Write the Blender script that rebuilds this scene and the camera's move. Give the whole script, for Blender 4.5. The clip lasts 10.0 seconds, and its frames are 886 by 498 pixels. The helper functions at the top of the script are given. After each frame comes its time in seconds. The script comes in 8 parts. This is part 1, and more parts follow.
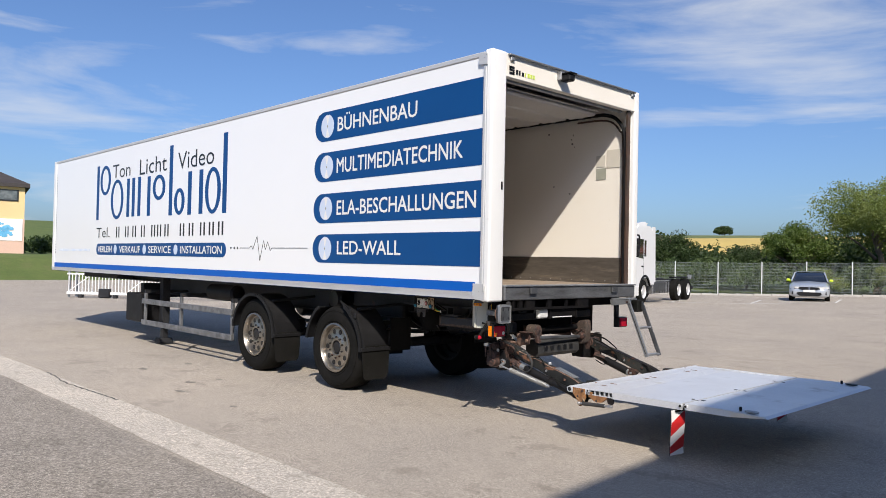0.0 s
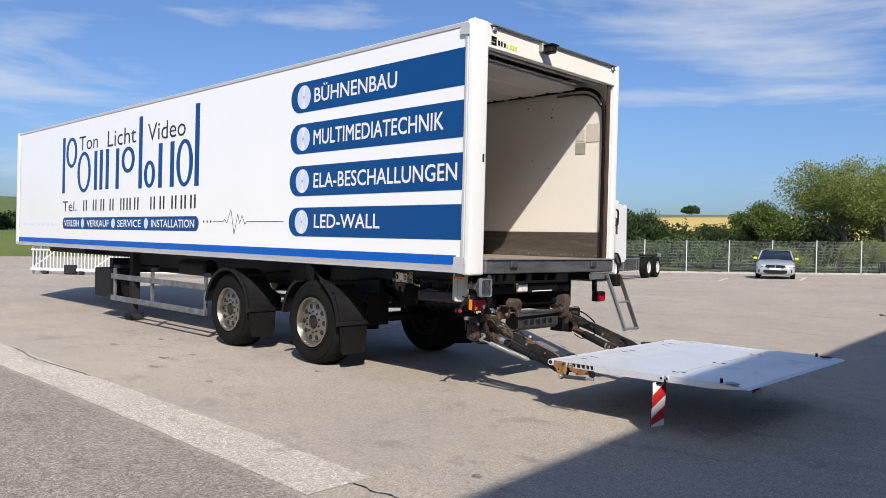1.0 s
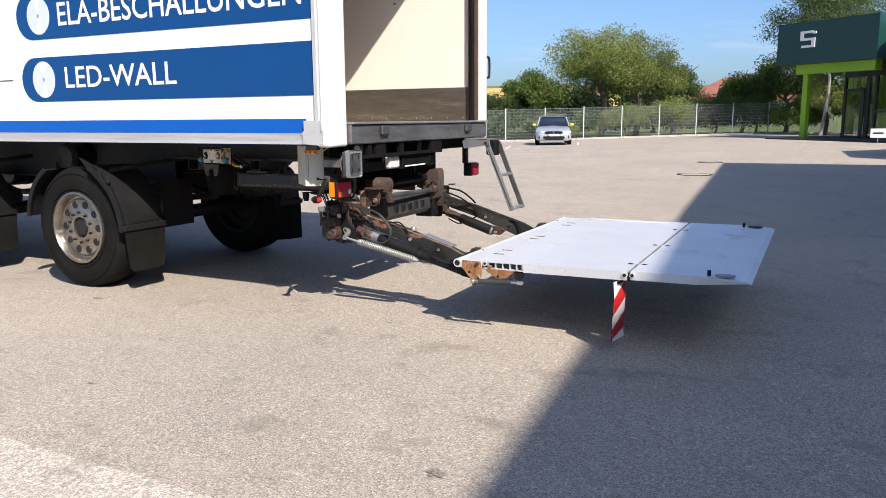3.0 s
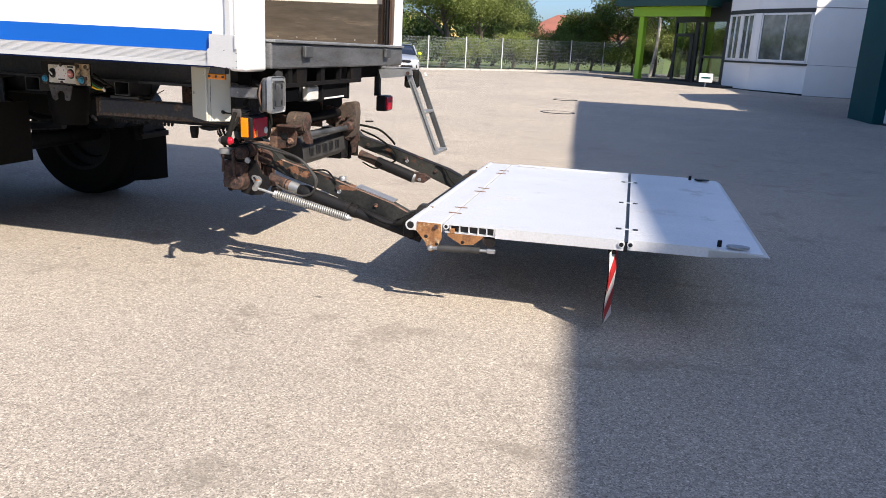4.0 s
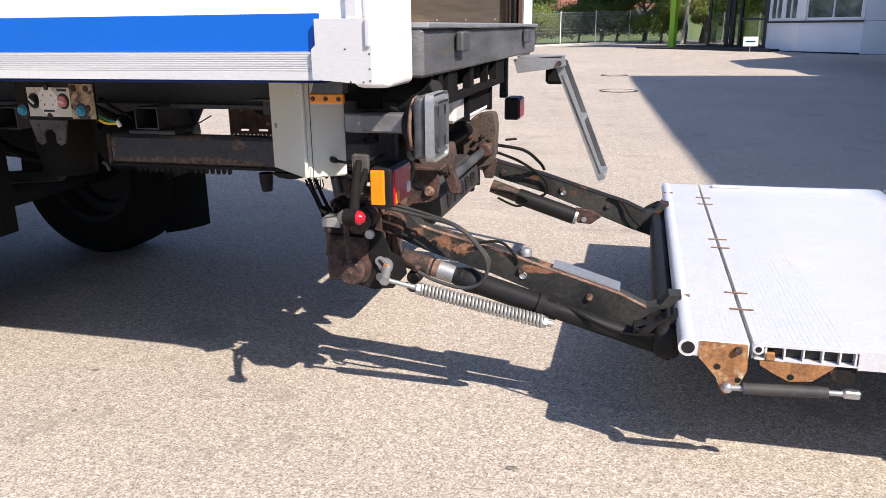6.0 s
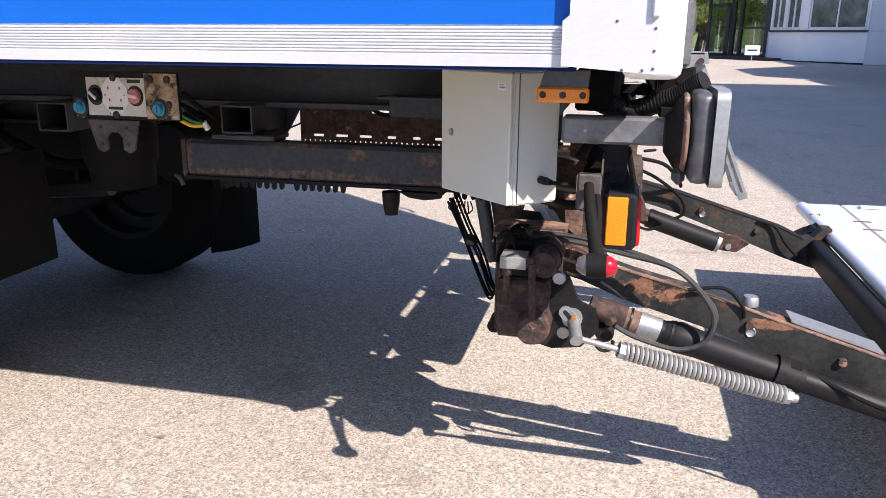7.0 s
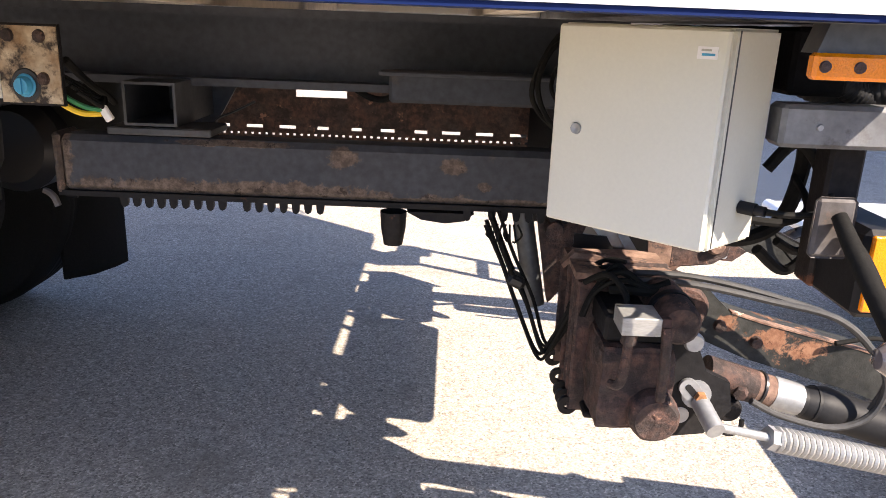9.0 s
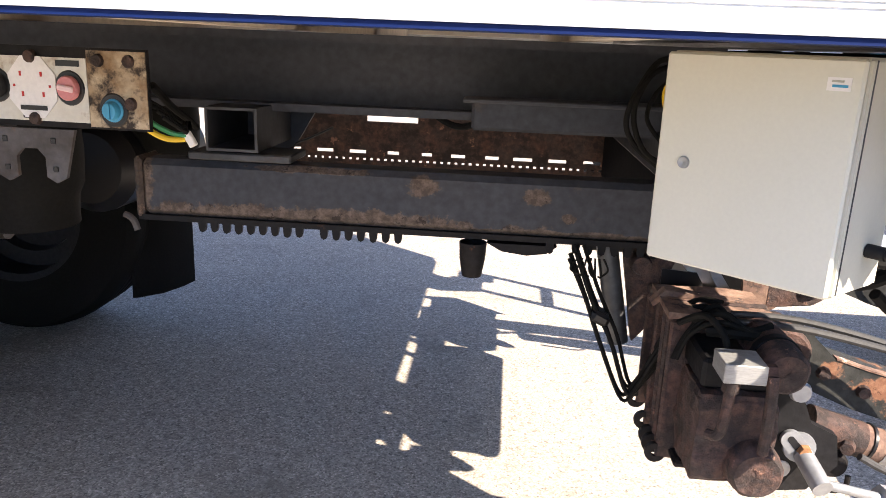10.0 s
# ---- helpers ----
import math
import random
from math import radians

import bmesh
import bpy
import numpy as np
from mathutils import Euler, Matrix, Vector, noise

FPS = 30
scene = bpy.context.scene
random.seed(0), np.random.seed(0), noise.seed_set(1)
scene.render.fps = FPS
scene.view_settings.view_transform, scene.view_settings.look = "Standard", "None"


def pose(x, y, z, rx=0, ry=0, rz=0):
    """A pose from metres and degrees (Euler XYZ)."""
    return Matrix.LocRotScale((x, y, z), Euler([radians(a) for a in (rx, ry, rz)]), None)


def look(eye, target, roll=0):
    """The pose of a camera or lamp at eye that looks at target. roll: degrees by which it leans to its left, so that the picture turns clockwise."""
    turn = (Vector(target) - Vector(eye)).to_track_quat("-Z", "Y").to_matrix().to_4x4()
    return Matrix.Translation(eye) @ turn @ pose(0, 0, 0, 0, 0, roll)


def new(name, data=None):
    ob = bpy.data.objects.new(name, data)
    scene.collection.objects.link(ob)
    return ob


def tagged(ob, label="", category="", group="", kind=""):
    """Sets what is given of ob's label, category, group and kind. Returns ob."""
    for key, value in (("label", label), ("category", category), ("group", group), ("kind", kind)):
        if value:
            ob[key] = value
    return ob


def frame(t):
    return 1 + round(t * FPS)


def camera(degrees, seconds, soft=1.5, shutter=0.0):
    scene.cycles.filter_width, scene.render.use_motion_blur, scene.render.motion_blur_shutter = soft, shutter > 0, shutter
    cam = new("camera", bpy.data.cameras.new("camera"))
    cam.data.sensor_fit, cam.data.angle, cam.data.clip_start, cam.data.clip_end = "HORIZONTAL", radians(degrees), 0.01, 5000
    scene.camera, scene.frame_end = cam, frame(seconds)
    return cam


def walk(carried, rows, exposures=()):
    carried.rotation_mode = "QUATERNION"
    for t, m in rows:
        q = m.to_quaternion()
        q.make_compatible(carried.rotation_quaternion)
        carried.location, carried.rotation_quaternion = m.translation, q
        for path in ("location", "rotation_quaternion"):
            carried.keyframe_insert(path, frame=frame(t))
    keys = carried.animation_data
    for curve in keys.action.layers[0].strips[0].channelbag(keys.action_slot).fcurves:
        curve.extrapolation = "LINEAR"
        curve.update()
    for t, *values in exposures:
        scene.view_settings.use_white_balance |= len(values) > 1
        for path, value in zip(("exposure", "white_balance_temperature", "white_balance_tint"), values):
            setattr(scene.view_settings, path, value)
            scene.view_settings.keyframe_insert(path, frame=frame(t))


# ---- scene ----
cam = camera(61.0, 10.0, soft=0.55)
PATH = [
    (0, (4.987, -5.366, 1.596), (3.537, -3.989, 1.63), 1.2),
    (0.5, (4.96, -5.374, 1.576), (3.53, -3.976, 1.594), 1.5),
    (1, (4.86, -5.384, 1.543), (3.467, -3.95, 1.521), 1.4),
    (1.5, (4.572, -5.205, 1.447), (3.241, -3.715, 1.365), 0.8),
    (2, (4.038, -4.9, 1.41), (2.842, -3.307, 1.238), -0.1),
    (2.5, (3.474, -4.536, 1.412), (2.44, -2.845, 1.141), -0.7),
    (2.7, (3.252, -4.382, 1.395), (2.288, -2.654, 1.103), -0.7),
    (3.8, (2.018, -3.641, 1.394), (1.431, -1.795, 0.898), 2.1),
    (4, (1.872, -3.519, 1.375), (1.43, -1.638, 0.86), 2.9),
    (4.5, (1.566, -3.051, 1.382), (1.478, -1.139, 0.802), 1.8),
    (5, (1.291, -2.614, 1.383), (1.233, -0.7, 0.804), 0.6),
    (5.5, (0.942, -2.221, 1.376), (0.669, -0.322, 0.812), -0.3),
    (6, (0.625, -1.903, 1.363), (0.143, -0.046, 0.798), -0.6),
    (6.2, (0.461, -1.813, 1.341), (-0.052, 0.035, 0.773), -0.5),
    (7.3, (-0.286, -1.287, 1.282), (-0.661, 0.599, 0.734), 0.5),
    (7.5, (-0.407, -1.205, 1.275), (-0.727, 0.69, 0.723), 0.5),
    (8, (-0.567, -1.005, 1.247), (-0.743, 0.905, 0.682), 1.0),
    (8.5, (-0.635, -0.869, 1.228), (-0.699, 1.044, 0.65), 1.6),
    (9, (-0.656, -0.797, 1.21), (-0.663, 1.117, 0.63), 2.2),
    (9.5, (-0.665, -0.759, 1.211), (-0.705, 1.158, 0.641), 2.4),
    (10, (-0.715, -0.743, 1.213), (-0.863, 1.179, 0.683), 2.3),
]
walk(cam, [(t, look(eye, target, roll)) for t, eye, target, roll in PATH],
     exposures=[(0.0, 0.30, 6600, 10), (1.0, 0.33, 6600, 10), (1.7, 0.42, 6600, 10), (2.5, 0.60, 6650, 11), (4.0, 0.92, 6900, 11), (4.5, 0.97, 6850, 12), (5.5, 1.01, 6800, 13),
                (6.2, 0.98, 6700, 14), (7.5, 1.36, 6450, 16), (8.0, 1.60, 6750, 15), (9.0, 1.82, 7100, 15), (10.0, 1.96, 7100, 14)])

# ---- sky and sun ----
SHADOW = Vector((-0.885, 0.69, -1.0)).normalized()      # the way the sunlight travels
ELEV = math.asin(-SHADOW.z)
world = bpy.data.worlds.new("sky")
scene.world = world
world.use_nodes = True
wn, wl = world.node_tree.nodes, world.node_tree.links
wn.clear()
w_out = wn.new("ShaderNodeOutputWorld")
w_bg = wn.new("ShaderNodeBackground")
w_bg.inputs["Strength"].default_value = 0.098
sky = wn.new("ShaderNodeTexSky")
sky.sky_type, sky.sun_disc = "NISHITA", False
sky.sun_elevation = ELEV
sky.sun_rotation = math.atan2(-SHADOW.x, -SHADOW.y)
sky.altitude, sky.air_density, sky.dust_density, sky.ozone_density = 400, 1.0, 2.4, 3.0
# thin streaks of high cloud over the blue
w_tc = wn.new("ShaderNodeTexCoord")
w_map = wn.new("ShaderNodeMapping")
w_map.inputs["Rotation"].default_value = (0, 0, radians(38))
w_map.inputs["Scale"].default_value = (1.3, 1.9, 9.5)
w_noise = wn.new("ShaderNodeTexNoise")
w_noise.inputs["Scale"].default_value, w_noise.inputs["Detail"].default_value = 1.55, 9
w_noise.inputs["Roughness"].default_value, w_noise.inputs["Distortion"].default_value = 0.56, 0.5
w_ramp = wn.new("ShaderNodeValToRGB")
w_ramp.color_ramp.elements[0].position, w_ramp.color_ramp.elements[1].position = 0.535, 0.80
w_ramp.color_ramp.elements[1].color = (0.8, 0.8, 0.8, 1)
w_mix = wn.new("ShaderNodeMix")
w_mix.data_type = "RGBA"
w_mix.inputs["B"].default_value = (6.4, 6.6, 6.9, 1)
wl.new(w_tc.outputs["Generated"], w_map.inputs["Vector"])
wl.new(w_map.outputs["Vector"], w_noise.inputs["Vector"])
wl.new(w_noise.outputs["Fac"], w_ramp.inputs["Fac"])
wl.new(w_ramp.outputs["Color"], w_mix.inputs["Factor"])
w_tint = wn.new("ShaderNodeMix")
w_tint.data_type, w_tint.blend_type = "RGBA", "MULTIPLY"
w_tint.inputs["Factor"].default_value = 1.0
w_tint.inputs["B"].default_value = (0.73, 0.90, 1.17, 1)
wl.new(sky.outputs["Color"], w_tint.inputs["A"])
wl.new(w_tint.outputs["Result"], w_mix.inputs["A"])
wl.new(w_mix.outputs["Result"], w_bg.inputs["Color"])
wl.new(w_bg.outputs["Background"], w_out.inputs["Surface"])

sun = new("sun", bpy.data.lights.new("sun", "SUN"))
sun.data.energy, sun.data.angle, sun.data.color = 4.55, radians(0.53), (1.0, 0.925, 0.83)
sun.matrix_world = look((20, -20, 30), Vector((20, -20, 30)) + SHADOW)

# ---- materials ----


def link_noise(nt, vec, scale, detail=4, rough=0.55):
    n = nt.nodes.new("ShaderNodeTexNoise")
    n.inputs["Scale"].default_value, n.inputs["Detail"].default_value, n.inputs["Roughness"].default_value = scale, detail, rough
    nt.links.new(vec, n.inputs["Vector"])
    return n.outputs["Fac"]


def ramp(nt, fac, lo, hi, a=0.0, b=1.0):
    m = nt.nodes.new("ShaderNodeMapRange")
    m.inputs["From Min"].default_value, m.inputs["From Max"].default_value = lo, hi
    m.inputs["To Min"].default_value, m.inputs["To Max"].default_value = a, b
    nt.links.new(fac, m.inputs["Value"])
    return m.outputs["Result"]


def mixc(nt, fac, a, b, blend="MIX"):
    m = nt.nodes.new("ShaderNodeMix")
    m.data_type, m.blend_type = "RGBA", blend
    for sock, v in (("Factor", fac), ("A", a), ("B", b)):
        if isinstance(v, (int, float)):
            m.inputs[sock].default_value = v
        elif isinstance(v, tuple):
            m.inputs[sock].default_value = (*v, 1)
        else:
            nt.links.new(v, m.inputs[sock])
    return m.outputs["Result"]


def mk(name, c1, c2=None, rough=0.5, metal=0.0, big=1.2, small=60.0, bump=0.15, grain=0.18, dirt=None, dirt_at=(0.55, 0.7), dirt_scale=5.0,
       coat=0.0, stretch=(1, 1, 1), vary=0.0, rough2=None, spec=0.5, flake=None, flake_at=(0.6, 0.64), flake_scale=16.0):
    """A surface: two tones in large patches, fine grain, a coat of dirt or rust in blotches, fine relief."""
    m = bpy.data.materials.new(name)
    m.use_nodes = True
    nt = m.node_tree
    b = nt.nodes["Principled BSDF"]
    tc = nt.nodes.new("ShaderNodeTexCoord")
    mp = nt.nodes.new("ShaderNodeMapping")
    mp.inputs["Scale"].default_value = stretch
    nt.links.new(tc.outputs["Object"], mp.inputs["Vector"])
    v = mp.outputs["Vector"]
    n_big = link_noise(nt, v, big, 5)
    n_small = link_noise(nt, v, small, 3)
    col = mixc(nt, ramp(nt, n_big, 0.35, 0.65), c1, c2 or c1)
    grey = ramp(nt, n_small, 0.3, 0.7, 1 - grain, 1 + grain)
    col = mixc(nt, 1.0, col, grey, "MULTIPLY")
    if vary:
        oi = nt.nodes.new("ShaderNodeObjectInfo")
        col = mixc(nt, 1.0, col, ramp(nt, oi.outputs["Random"], 0, 1, 1 - vary, 1 + vary), "MULTIPLY")
    rr = ramp(nt, n_big, 0.3, 0.7, rough, rough if rough2 is None else rough2)
    if dirt:
        n_d = link_noise(nt, v, dirt_scale, 8, 0.68)
        fac = ramp(nt, n_d, *dirt_at)
        col = mixc(nt, fac, col, dirt)
        rr = mixc(nt, fac, rr, (0.85, 0.85, 0.85))
        if metal:
            nt.links.new(ramp(nt, fac, 0, 1, metal, 0.0), b.inputs["Metallic"])
    if flake:
        n_f = link_noise(nt, v, flake_scale, 9, 0.72)
        f_fac = ramp(nt, n_f, *flake_at)
        col = mixc(nt, f_fac, col, flake)
        n_small = mixc(nt, 0.6, n_small, ramp(nt, n_f, 0.4, 0.7))
    nt.links.new(col, b.inputs["Base Color"])
    nt.links.new(rr, b.inputs["Roughness"])
    if not (dirt and metal):
        b.inputs["Metallic"].default_value = metal
    b.inputs["Specular IOR Level"].default_value = spec
    b.inputs["Coat Weight"].default_value = coat
    b.inputs["Coat Roughness"].default_value = 0.08
    if bump:
        bp = nt.nodes.new("ShaderNodeBump")
        bp.inputs["Strength"].default_value, bp.inputs["Distance"].default_value = bump, 0.004
        nt.links.new(n_small, bp.inputs["Height"])
        nt.links.new(bp.outputs["Normal"], b.inputs["Normal"])
    return m


def asphalt(name, tone, dark_south):
    m = bpy.data.materials.new(name)
    m.use_nodes = True
    nt = m.node_tree
    b = nt.nodes["Principled BSDF"]
    g = nt.nodes.new("ShaderNodeNewGeometry")
    v = g.outputs["Position"]
    vor = nt.nodes.new("ShaderNodeTexVoronoi")
    vor.inputs["Scale"].default_value = 180
    nt.links.new(v, vor.inputs["Vector"])
    sep = nt.nodes.new("ShaderNodeSeparateColor")
    nt.links.new(vor.outputs["Color"], sep.inputs["Color"])
    stone = ramp(nt, sep.outputs["Red"], 0, 1, 0.66, 1.26)
    chip = nt.nodes.new("ShaderNodeTexVoronoi")
    chip.inputs["Scale"].default_value = 88
    nt.links.new(v, chip.inputs["Vector"])
    sep2 = nt.nodes.new("ShaderNodeSeparateColor")
    nt.links.new(chip.outputs["Color"], sep2.inputs["Color"])
    chips = ramp(nt, sep2.outputs["Red"], 0, 1, 0.91, 1.1)
    glint = ramp(nt, sep.outputs["Green"], 0.74, 0.86, 0.96, 1.34)
    pit = ramp(nt, sep.outputs["Blue"], 0.05, 0.16, 0.68, 1.0)
    clot = link_noise(nt, v, 75, 3, 0.7)
    big = link_noise(nt, v, 0.35, 6, 0.6)
    mid = link_noise(nt, v, 3.2, 6, 0.62)
    fine = link_noise(nt, v, 38, 4)
    col = mixc(nt, ramp(nt, big, 0.35, 0.65), tone, tuple(c * k for c, k in zip(tone, (0.86, 0.87, 0.89))))
    col = mixc(nt, 1.0, col, stone, "MULTIPLY")
    col = mixc(nt, 1.0, col, chips, "MULTIPLY")
    col = mixc(nt, 1.0, col, glint, "MULTIPLY")
    col = mixc(nt, 1.0, col, pit, "MULTIPLY")
    col = mixc(nt, 1.0, col, ramp(nt, fine, 0.3, 0.7, 0.88, 1.12), "MULTIPLY")
    col = mixc(nt, 1.0, col, ramp(nt, clot, 0.3, 0.7, 0.83, 1.17), "MULTIPLY")
    stain = ramp(nt, mid, 0.57, 0.70, 0, 0.32)
    col = mixc(nt, stain, col, tuple(c * 0.5 for c in tone))
    spot = link_noise(nt, v, 1.7, 8, 0.7)
    col = mixc(nt, ramp(nt, spot, 0.585, 0.61, 0, 0.36), col, tuple(c * 0.5 for c in tone))
    mp = nt.nodes.new("ShaderNodeMapping")
    mp.inputs["Scale"].default_value = (0.45, 1.6, 1)
    nt.links.new(v, mp.inputs["Vector"])
    drag = link_noise(nt, mp.outputs["Vector"], 1.5, 7, 0.6)
    col = mixc(nt, ramp(nt, drag, 0.60, 0.68, 0, 0.34), col, tuple(c * 0.45 for c in tone))
    col = mixc(nt, ramp(nt, drag, 0.40, 0.30, 0, 0.22), col, tuple(min(c * 1.35, 1) for c in tone))
    # fine wandering cracks, only in worn patches
    warp = nt.nodes.new("ShaderNodeTexNoise")
    warp.inputs["Scale"].default_value, warp.inputs["Detail"].default_value = 2.3, 6
    nt.links.new(v, warp.inputs["Vector"])
    bent = mixc(nt, 0.28, v, warp.outputs["Color"], "ADD")
    net = nt.nodes.new("ShaderNodeTexVoronoi")
    net.feature = "DISTANCE_TO_EDGE"
    net.inputs["Scale"].default_value = 0.85
    nt.links.new(bent, net.inputs["Vector"])
    line = ramp(nt, net.outputs["Distance"], 0.001, 0.005, 1, 0)
    worn = ramp(nt, link_noise(nt, v, 0.55, 4), 0.58, 0.64, 0, 0.35)
    both = nt.nodes.new("ShaderNodeMath")
    both.operation = "MULTIPLY"
    nt.links.new(line, both.inputs[0])
    nt.links.new(worn, both.inputs[1])
    col = mixc(nt, both.outputs[0], col, tuple(c * 0.22 for c in tone))
    grit = nt.nodes.new("ShaderNodeTexVoronoi")
    grit.inputs["Scale"].default_value = 62
    nt.links.new(v, grit.inputs["Vector"])
    sep3 = nt.nodes.new("ShaderNodeSeparateColor")
    nt.links.new(grit.outputs["Color"], sep3.inputs["Color"])
    coarse = mixc(nt, 1.0, col, ramp(nt, sep3.outputs["Green"], 0, 1, *((0.66, 1.34) if dark_south else (0.78, 1.2))), "MULTIPLY")
    coarse = mixc(nt, ramp(nt, link_noise(nt, v, 24, 4, 0.7), 0.52, 0.62, 0, 0.35), coarse, tuple(c * 0.5 for c in tone))
    if not dark_south:
        col = coarse
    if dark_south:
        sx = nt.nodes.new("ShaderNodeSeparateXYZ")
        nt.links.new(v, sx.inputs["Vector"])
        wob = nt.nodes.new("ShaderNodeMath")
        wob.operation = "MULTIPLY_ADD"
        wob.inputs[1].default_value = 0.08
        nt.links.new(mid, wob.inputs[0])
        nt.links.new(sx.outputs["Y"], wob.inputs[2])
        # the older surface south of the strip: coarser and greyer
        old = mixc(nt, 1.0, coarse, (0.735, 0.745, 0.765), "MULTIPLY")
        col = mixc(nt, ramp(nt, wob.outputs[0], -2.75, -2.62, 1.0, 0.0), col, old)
    nt.links.new(col, b.inputs["Base Color"])
    b.inputs["Roughness"].default_value = 0.9
    b.inputs["Specular IOR Level"].default_value = 0.15
    bp = nt.nodes.new("ShaderNodeBump")
    bp.inputs["Strength"].default_value, bp.inputs["Distance"].default_value = 0.22, 0.005
    nt.links.new(vor.outputs["Distance"], bp.inputs["Height"])
    bp.invert = True
    nt.links.new(bp.outputs["Normal"], b.inputs["Normal"])
    return m


def rust_spots(m, spots, tone, pale, edge=0.55):
    """Break rust through a paint in ragged spots, each (x, y, z, reach in x, y, z) in the place."""
    nt = m.node_tree
    b = nt.nodes["Principled BSDF"]
    g = nt.nodes.new("ShaderNodeNewGeometry")
    v = g.outputs["Position"]
    rag = link_noise(nt, v, 26, 9, 0.7)
    near = None
    for x, y, z, rx, ry, rz in spots:
        mp = nt.nodes.new("ShaderNodeMapping")
        mp.inputs["Location"].default_value = (-x / rx, -y / ry, -z / rz)
        mp.inputs["Scale"].default_value = (1 / rx, 1 / ry, 1 / rz)
        nt.links.new(v, mp.inputs["Vector"])
        ln = nt.nodes.new("ShaderNodeVectorMath")
        ln.operation = "LENGTH"
        nt.links.new(mp.outputs["Vector"], ln.inputs[0])
        d = ln.outputs["Value"]
        if near is not None:
            mn = nt.nodes.new("ShaderNodeMath")
            mn.operation = "MINIMUM"
            nt.links.new(near, mn.inputs[0])
            nt.links.new(d, mn.inputs[1])
            d = mn.outputs[0]
        near = d
    ad = nt.nodes.new("ShaderNodeMath")
    ad.operation = "MULTIPLY_ADD"
    ad.inputs[1].default_value = 2.6
    nt.links.new(rag, ad.inputs[0])
    nt.links.new(ramp(nt, near, 0, 2, 0, -2), ad.inputs[2])
    fac = ramp(nt, ad.outputs[0], edge, edge + 0.22)
    spot = mixc(nt, ramp(nt, link_noise(nt, v, 60, 6, 0.7), 0.42, 0.62), tone, pale)
    spot = mixc(nt, ramp(nt, link_noise(nt, v, 45, 6, 0.7), 0.56, 0.62, 0, 0.8), spot, tuple(c * 0.3 for c in tone))
    was = b.inputs["Base Color"].links[0].from_socket
    nt.links.new(mixc(nt, fac, was, spot), b.inputs["Base Color"])
    rw = b.inputs["Roughness"].links[0].from_socket
    nt.links.new(mixc(nt, fac, rw, (0.9, 0.9, 0.9)), b.inputs["Roughness"])
    return m


M = {}
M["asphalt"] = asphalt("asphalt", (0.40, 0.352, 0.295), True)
M["strip"] = asphalt("pale_strip", (0.53, 0.478, 0.41), False)
M["tar"] = mk("tar", (0.03, 0.03, 0.03), rough=0.8, bump=0.3)
M["white"] = mk("white_panel", (0.83, 0.835, 0.845), (0.82, 0.825, 0.835), rough=0.28, rough2=0.34, big=0.6, small=300, grain=0.012, bump=0.0, coat=0.3)
M["white_post"] = mk("white_post", (0.80, 0.80, 0.79), (0.77, 0.77, 0.76), rough=0.32, small=120, grain=0.03, bump=0.02, dirt=(0.45, 0.42, 0.38), dirt_at=(0.66, 0.80), dirt_scale=9)
M["cream"] = mk("cream_liner", (0.84, 0.80, 0.72), (0.81, 0.76, 0.68), rough=0.5, big=0.9, small=90, grain=0.03, bump=0.03, dirt=(0.42, 0.36, 0.28), dirt_at=(0.66, 0.82), dirt_scale=4)
M["edge_navy"] = mk("edge_navy", (0.003, 0.012, 0.065), rough=0.6, small=200, grain=0.02, bump=0, spec=0.12)
M["navy"] = mk("navy_vinyl", (0.002, 0.056, 0.20), (0.002, 0.060, 0.212), rough=0.4, small=200, grain=0.02, bump=0.0, spec=0.3)
M["ink"] = mk("dark_vinyl", (0.007, 0.007, 0.008), rough=0.35, small=200, grain=0.02, bump=0)
M["blue"] = mk("blue_vinyl", (0.0015, 0.092, 0.42), (0.0015, 0.098, 0.45), rough=0.42, small=200, grain=0.02, bump=0, spec=0.25)
M["pale"] = mk("pale_vinyl", (0.56, 0.63, 0.76), rough=0.35, small=200, grain=0.02, bump=0)
M["lime"] = mk("lime_vinyl", (0.55, 0.68, 0.10), rough=0.35, small=200, grain=0.02, bump=0)
M["alu"] = mk("aluminium", (0.66, 0.66, 0.66), (0.56, 0.56, 0.57), rough=0.34, rough2=0.46, metal=1.0, big=4, small=140, grain=0.06, bump=0.04, dirt=(0.36, 0.34, 0.31), dirt_at=(0.60, 0.78), dirt_scale=7)
M["alu_white"] = mk("anodised_rail", (0.64, 0.64, 0.64), (0.58, 0.58, 0.58), rough=0.42, metal=0.35, big=3, small=160, grain=0.04, bump=0.02, dirt=(0.5, 0.47, 0.42), dirt_at=(0.62, 0.82), dirt_scale=3, stretch=(0.3, 1, 1))
M["deck"] = mk("platform_deck", (0.69, 0.70, 0.72), (0.64, 0.65, 0.675), rough=0.34, rough2=0.44, metal=0.35, big=2.2, small=90, grain=0.07, bump=0.08, dirt=(0.40, 0.38, 0.36), dirt_at=(0.60, 0.82), dirt_scale=3.4)
M["steel"] = mk("worn_steel", (0.08, 0.082, 0.086), (0.14, 0.145, 0.15), rough=0.45, rough2=0.6, metal=0.7, big=5, small=70, grain=0.15, bump=0.12, dirt=(0.09, 0.055, 0.035), dirt_at=(0.62, 0.76), dirt_scale=6)
M["galv"] = mk("galvanised", (0.40, 0.41, 0.42), (0.30, 0.31, 0.32), rough=0.45, rough2=0.6, metal=0.75, big=7, small=90, grain=0.1, bump=0.06, dirt=(0.16, 0.11, 0.08), dirt_at=(0.62, 0.78), dirt_scale=6)
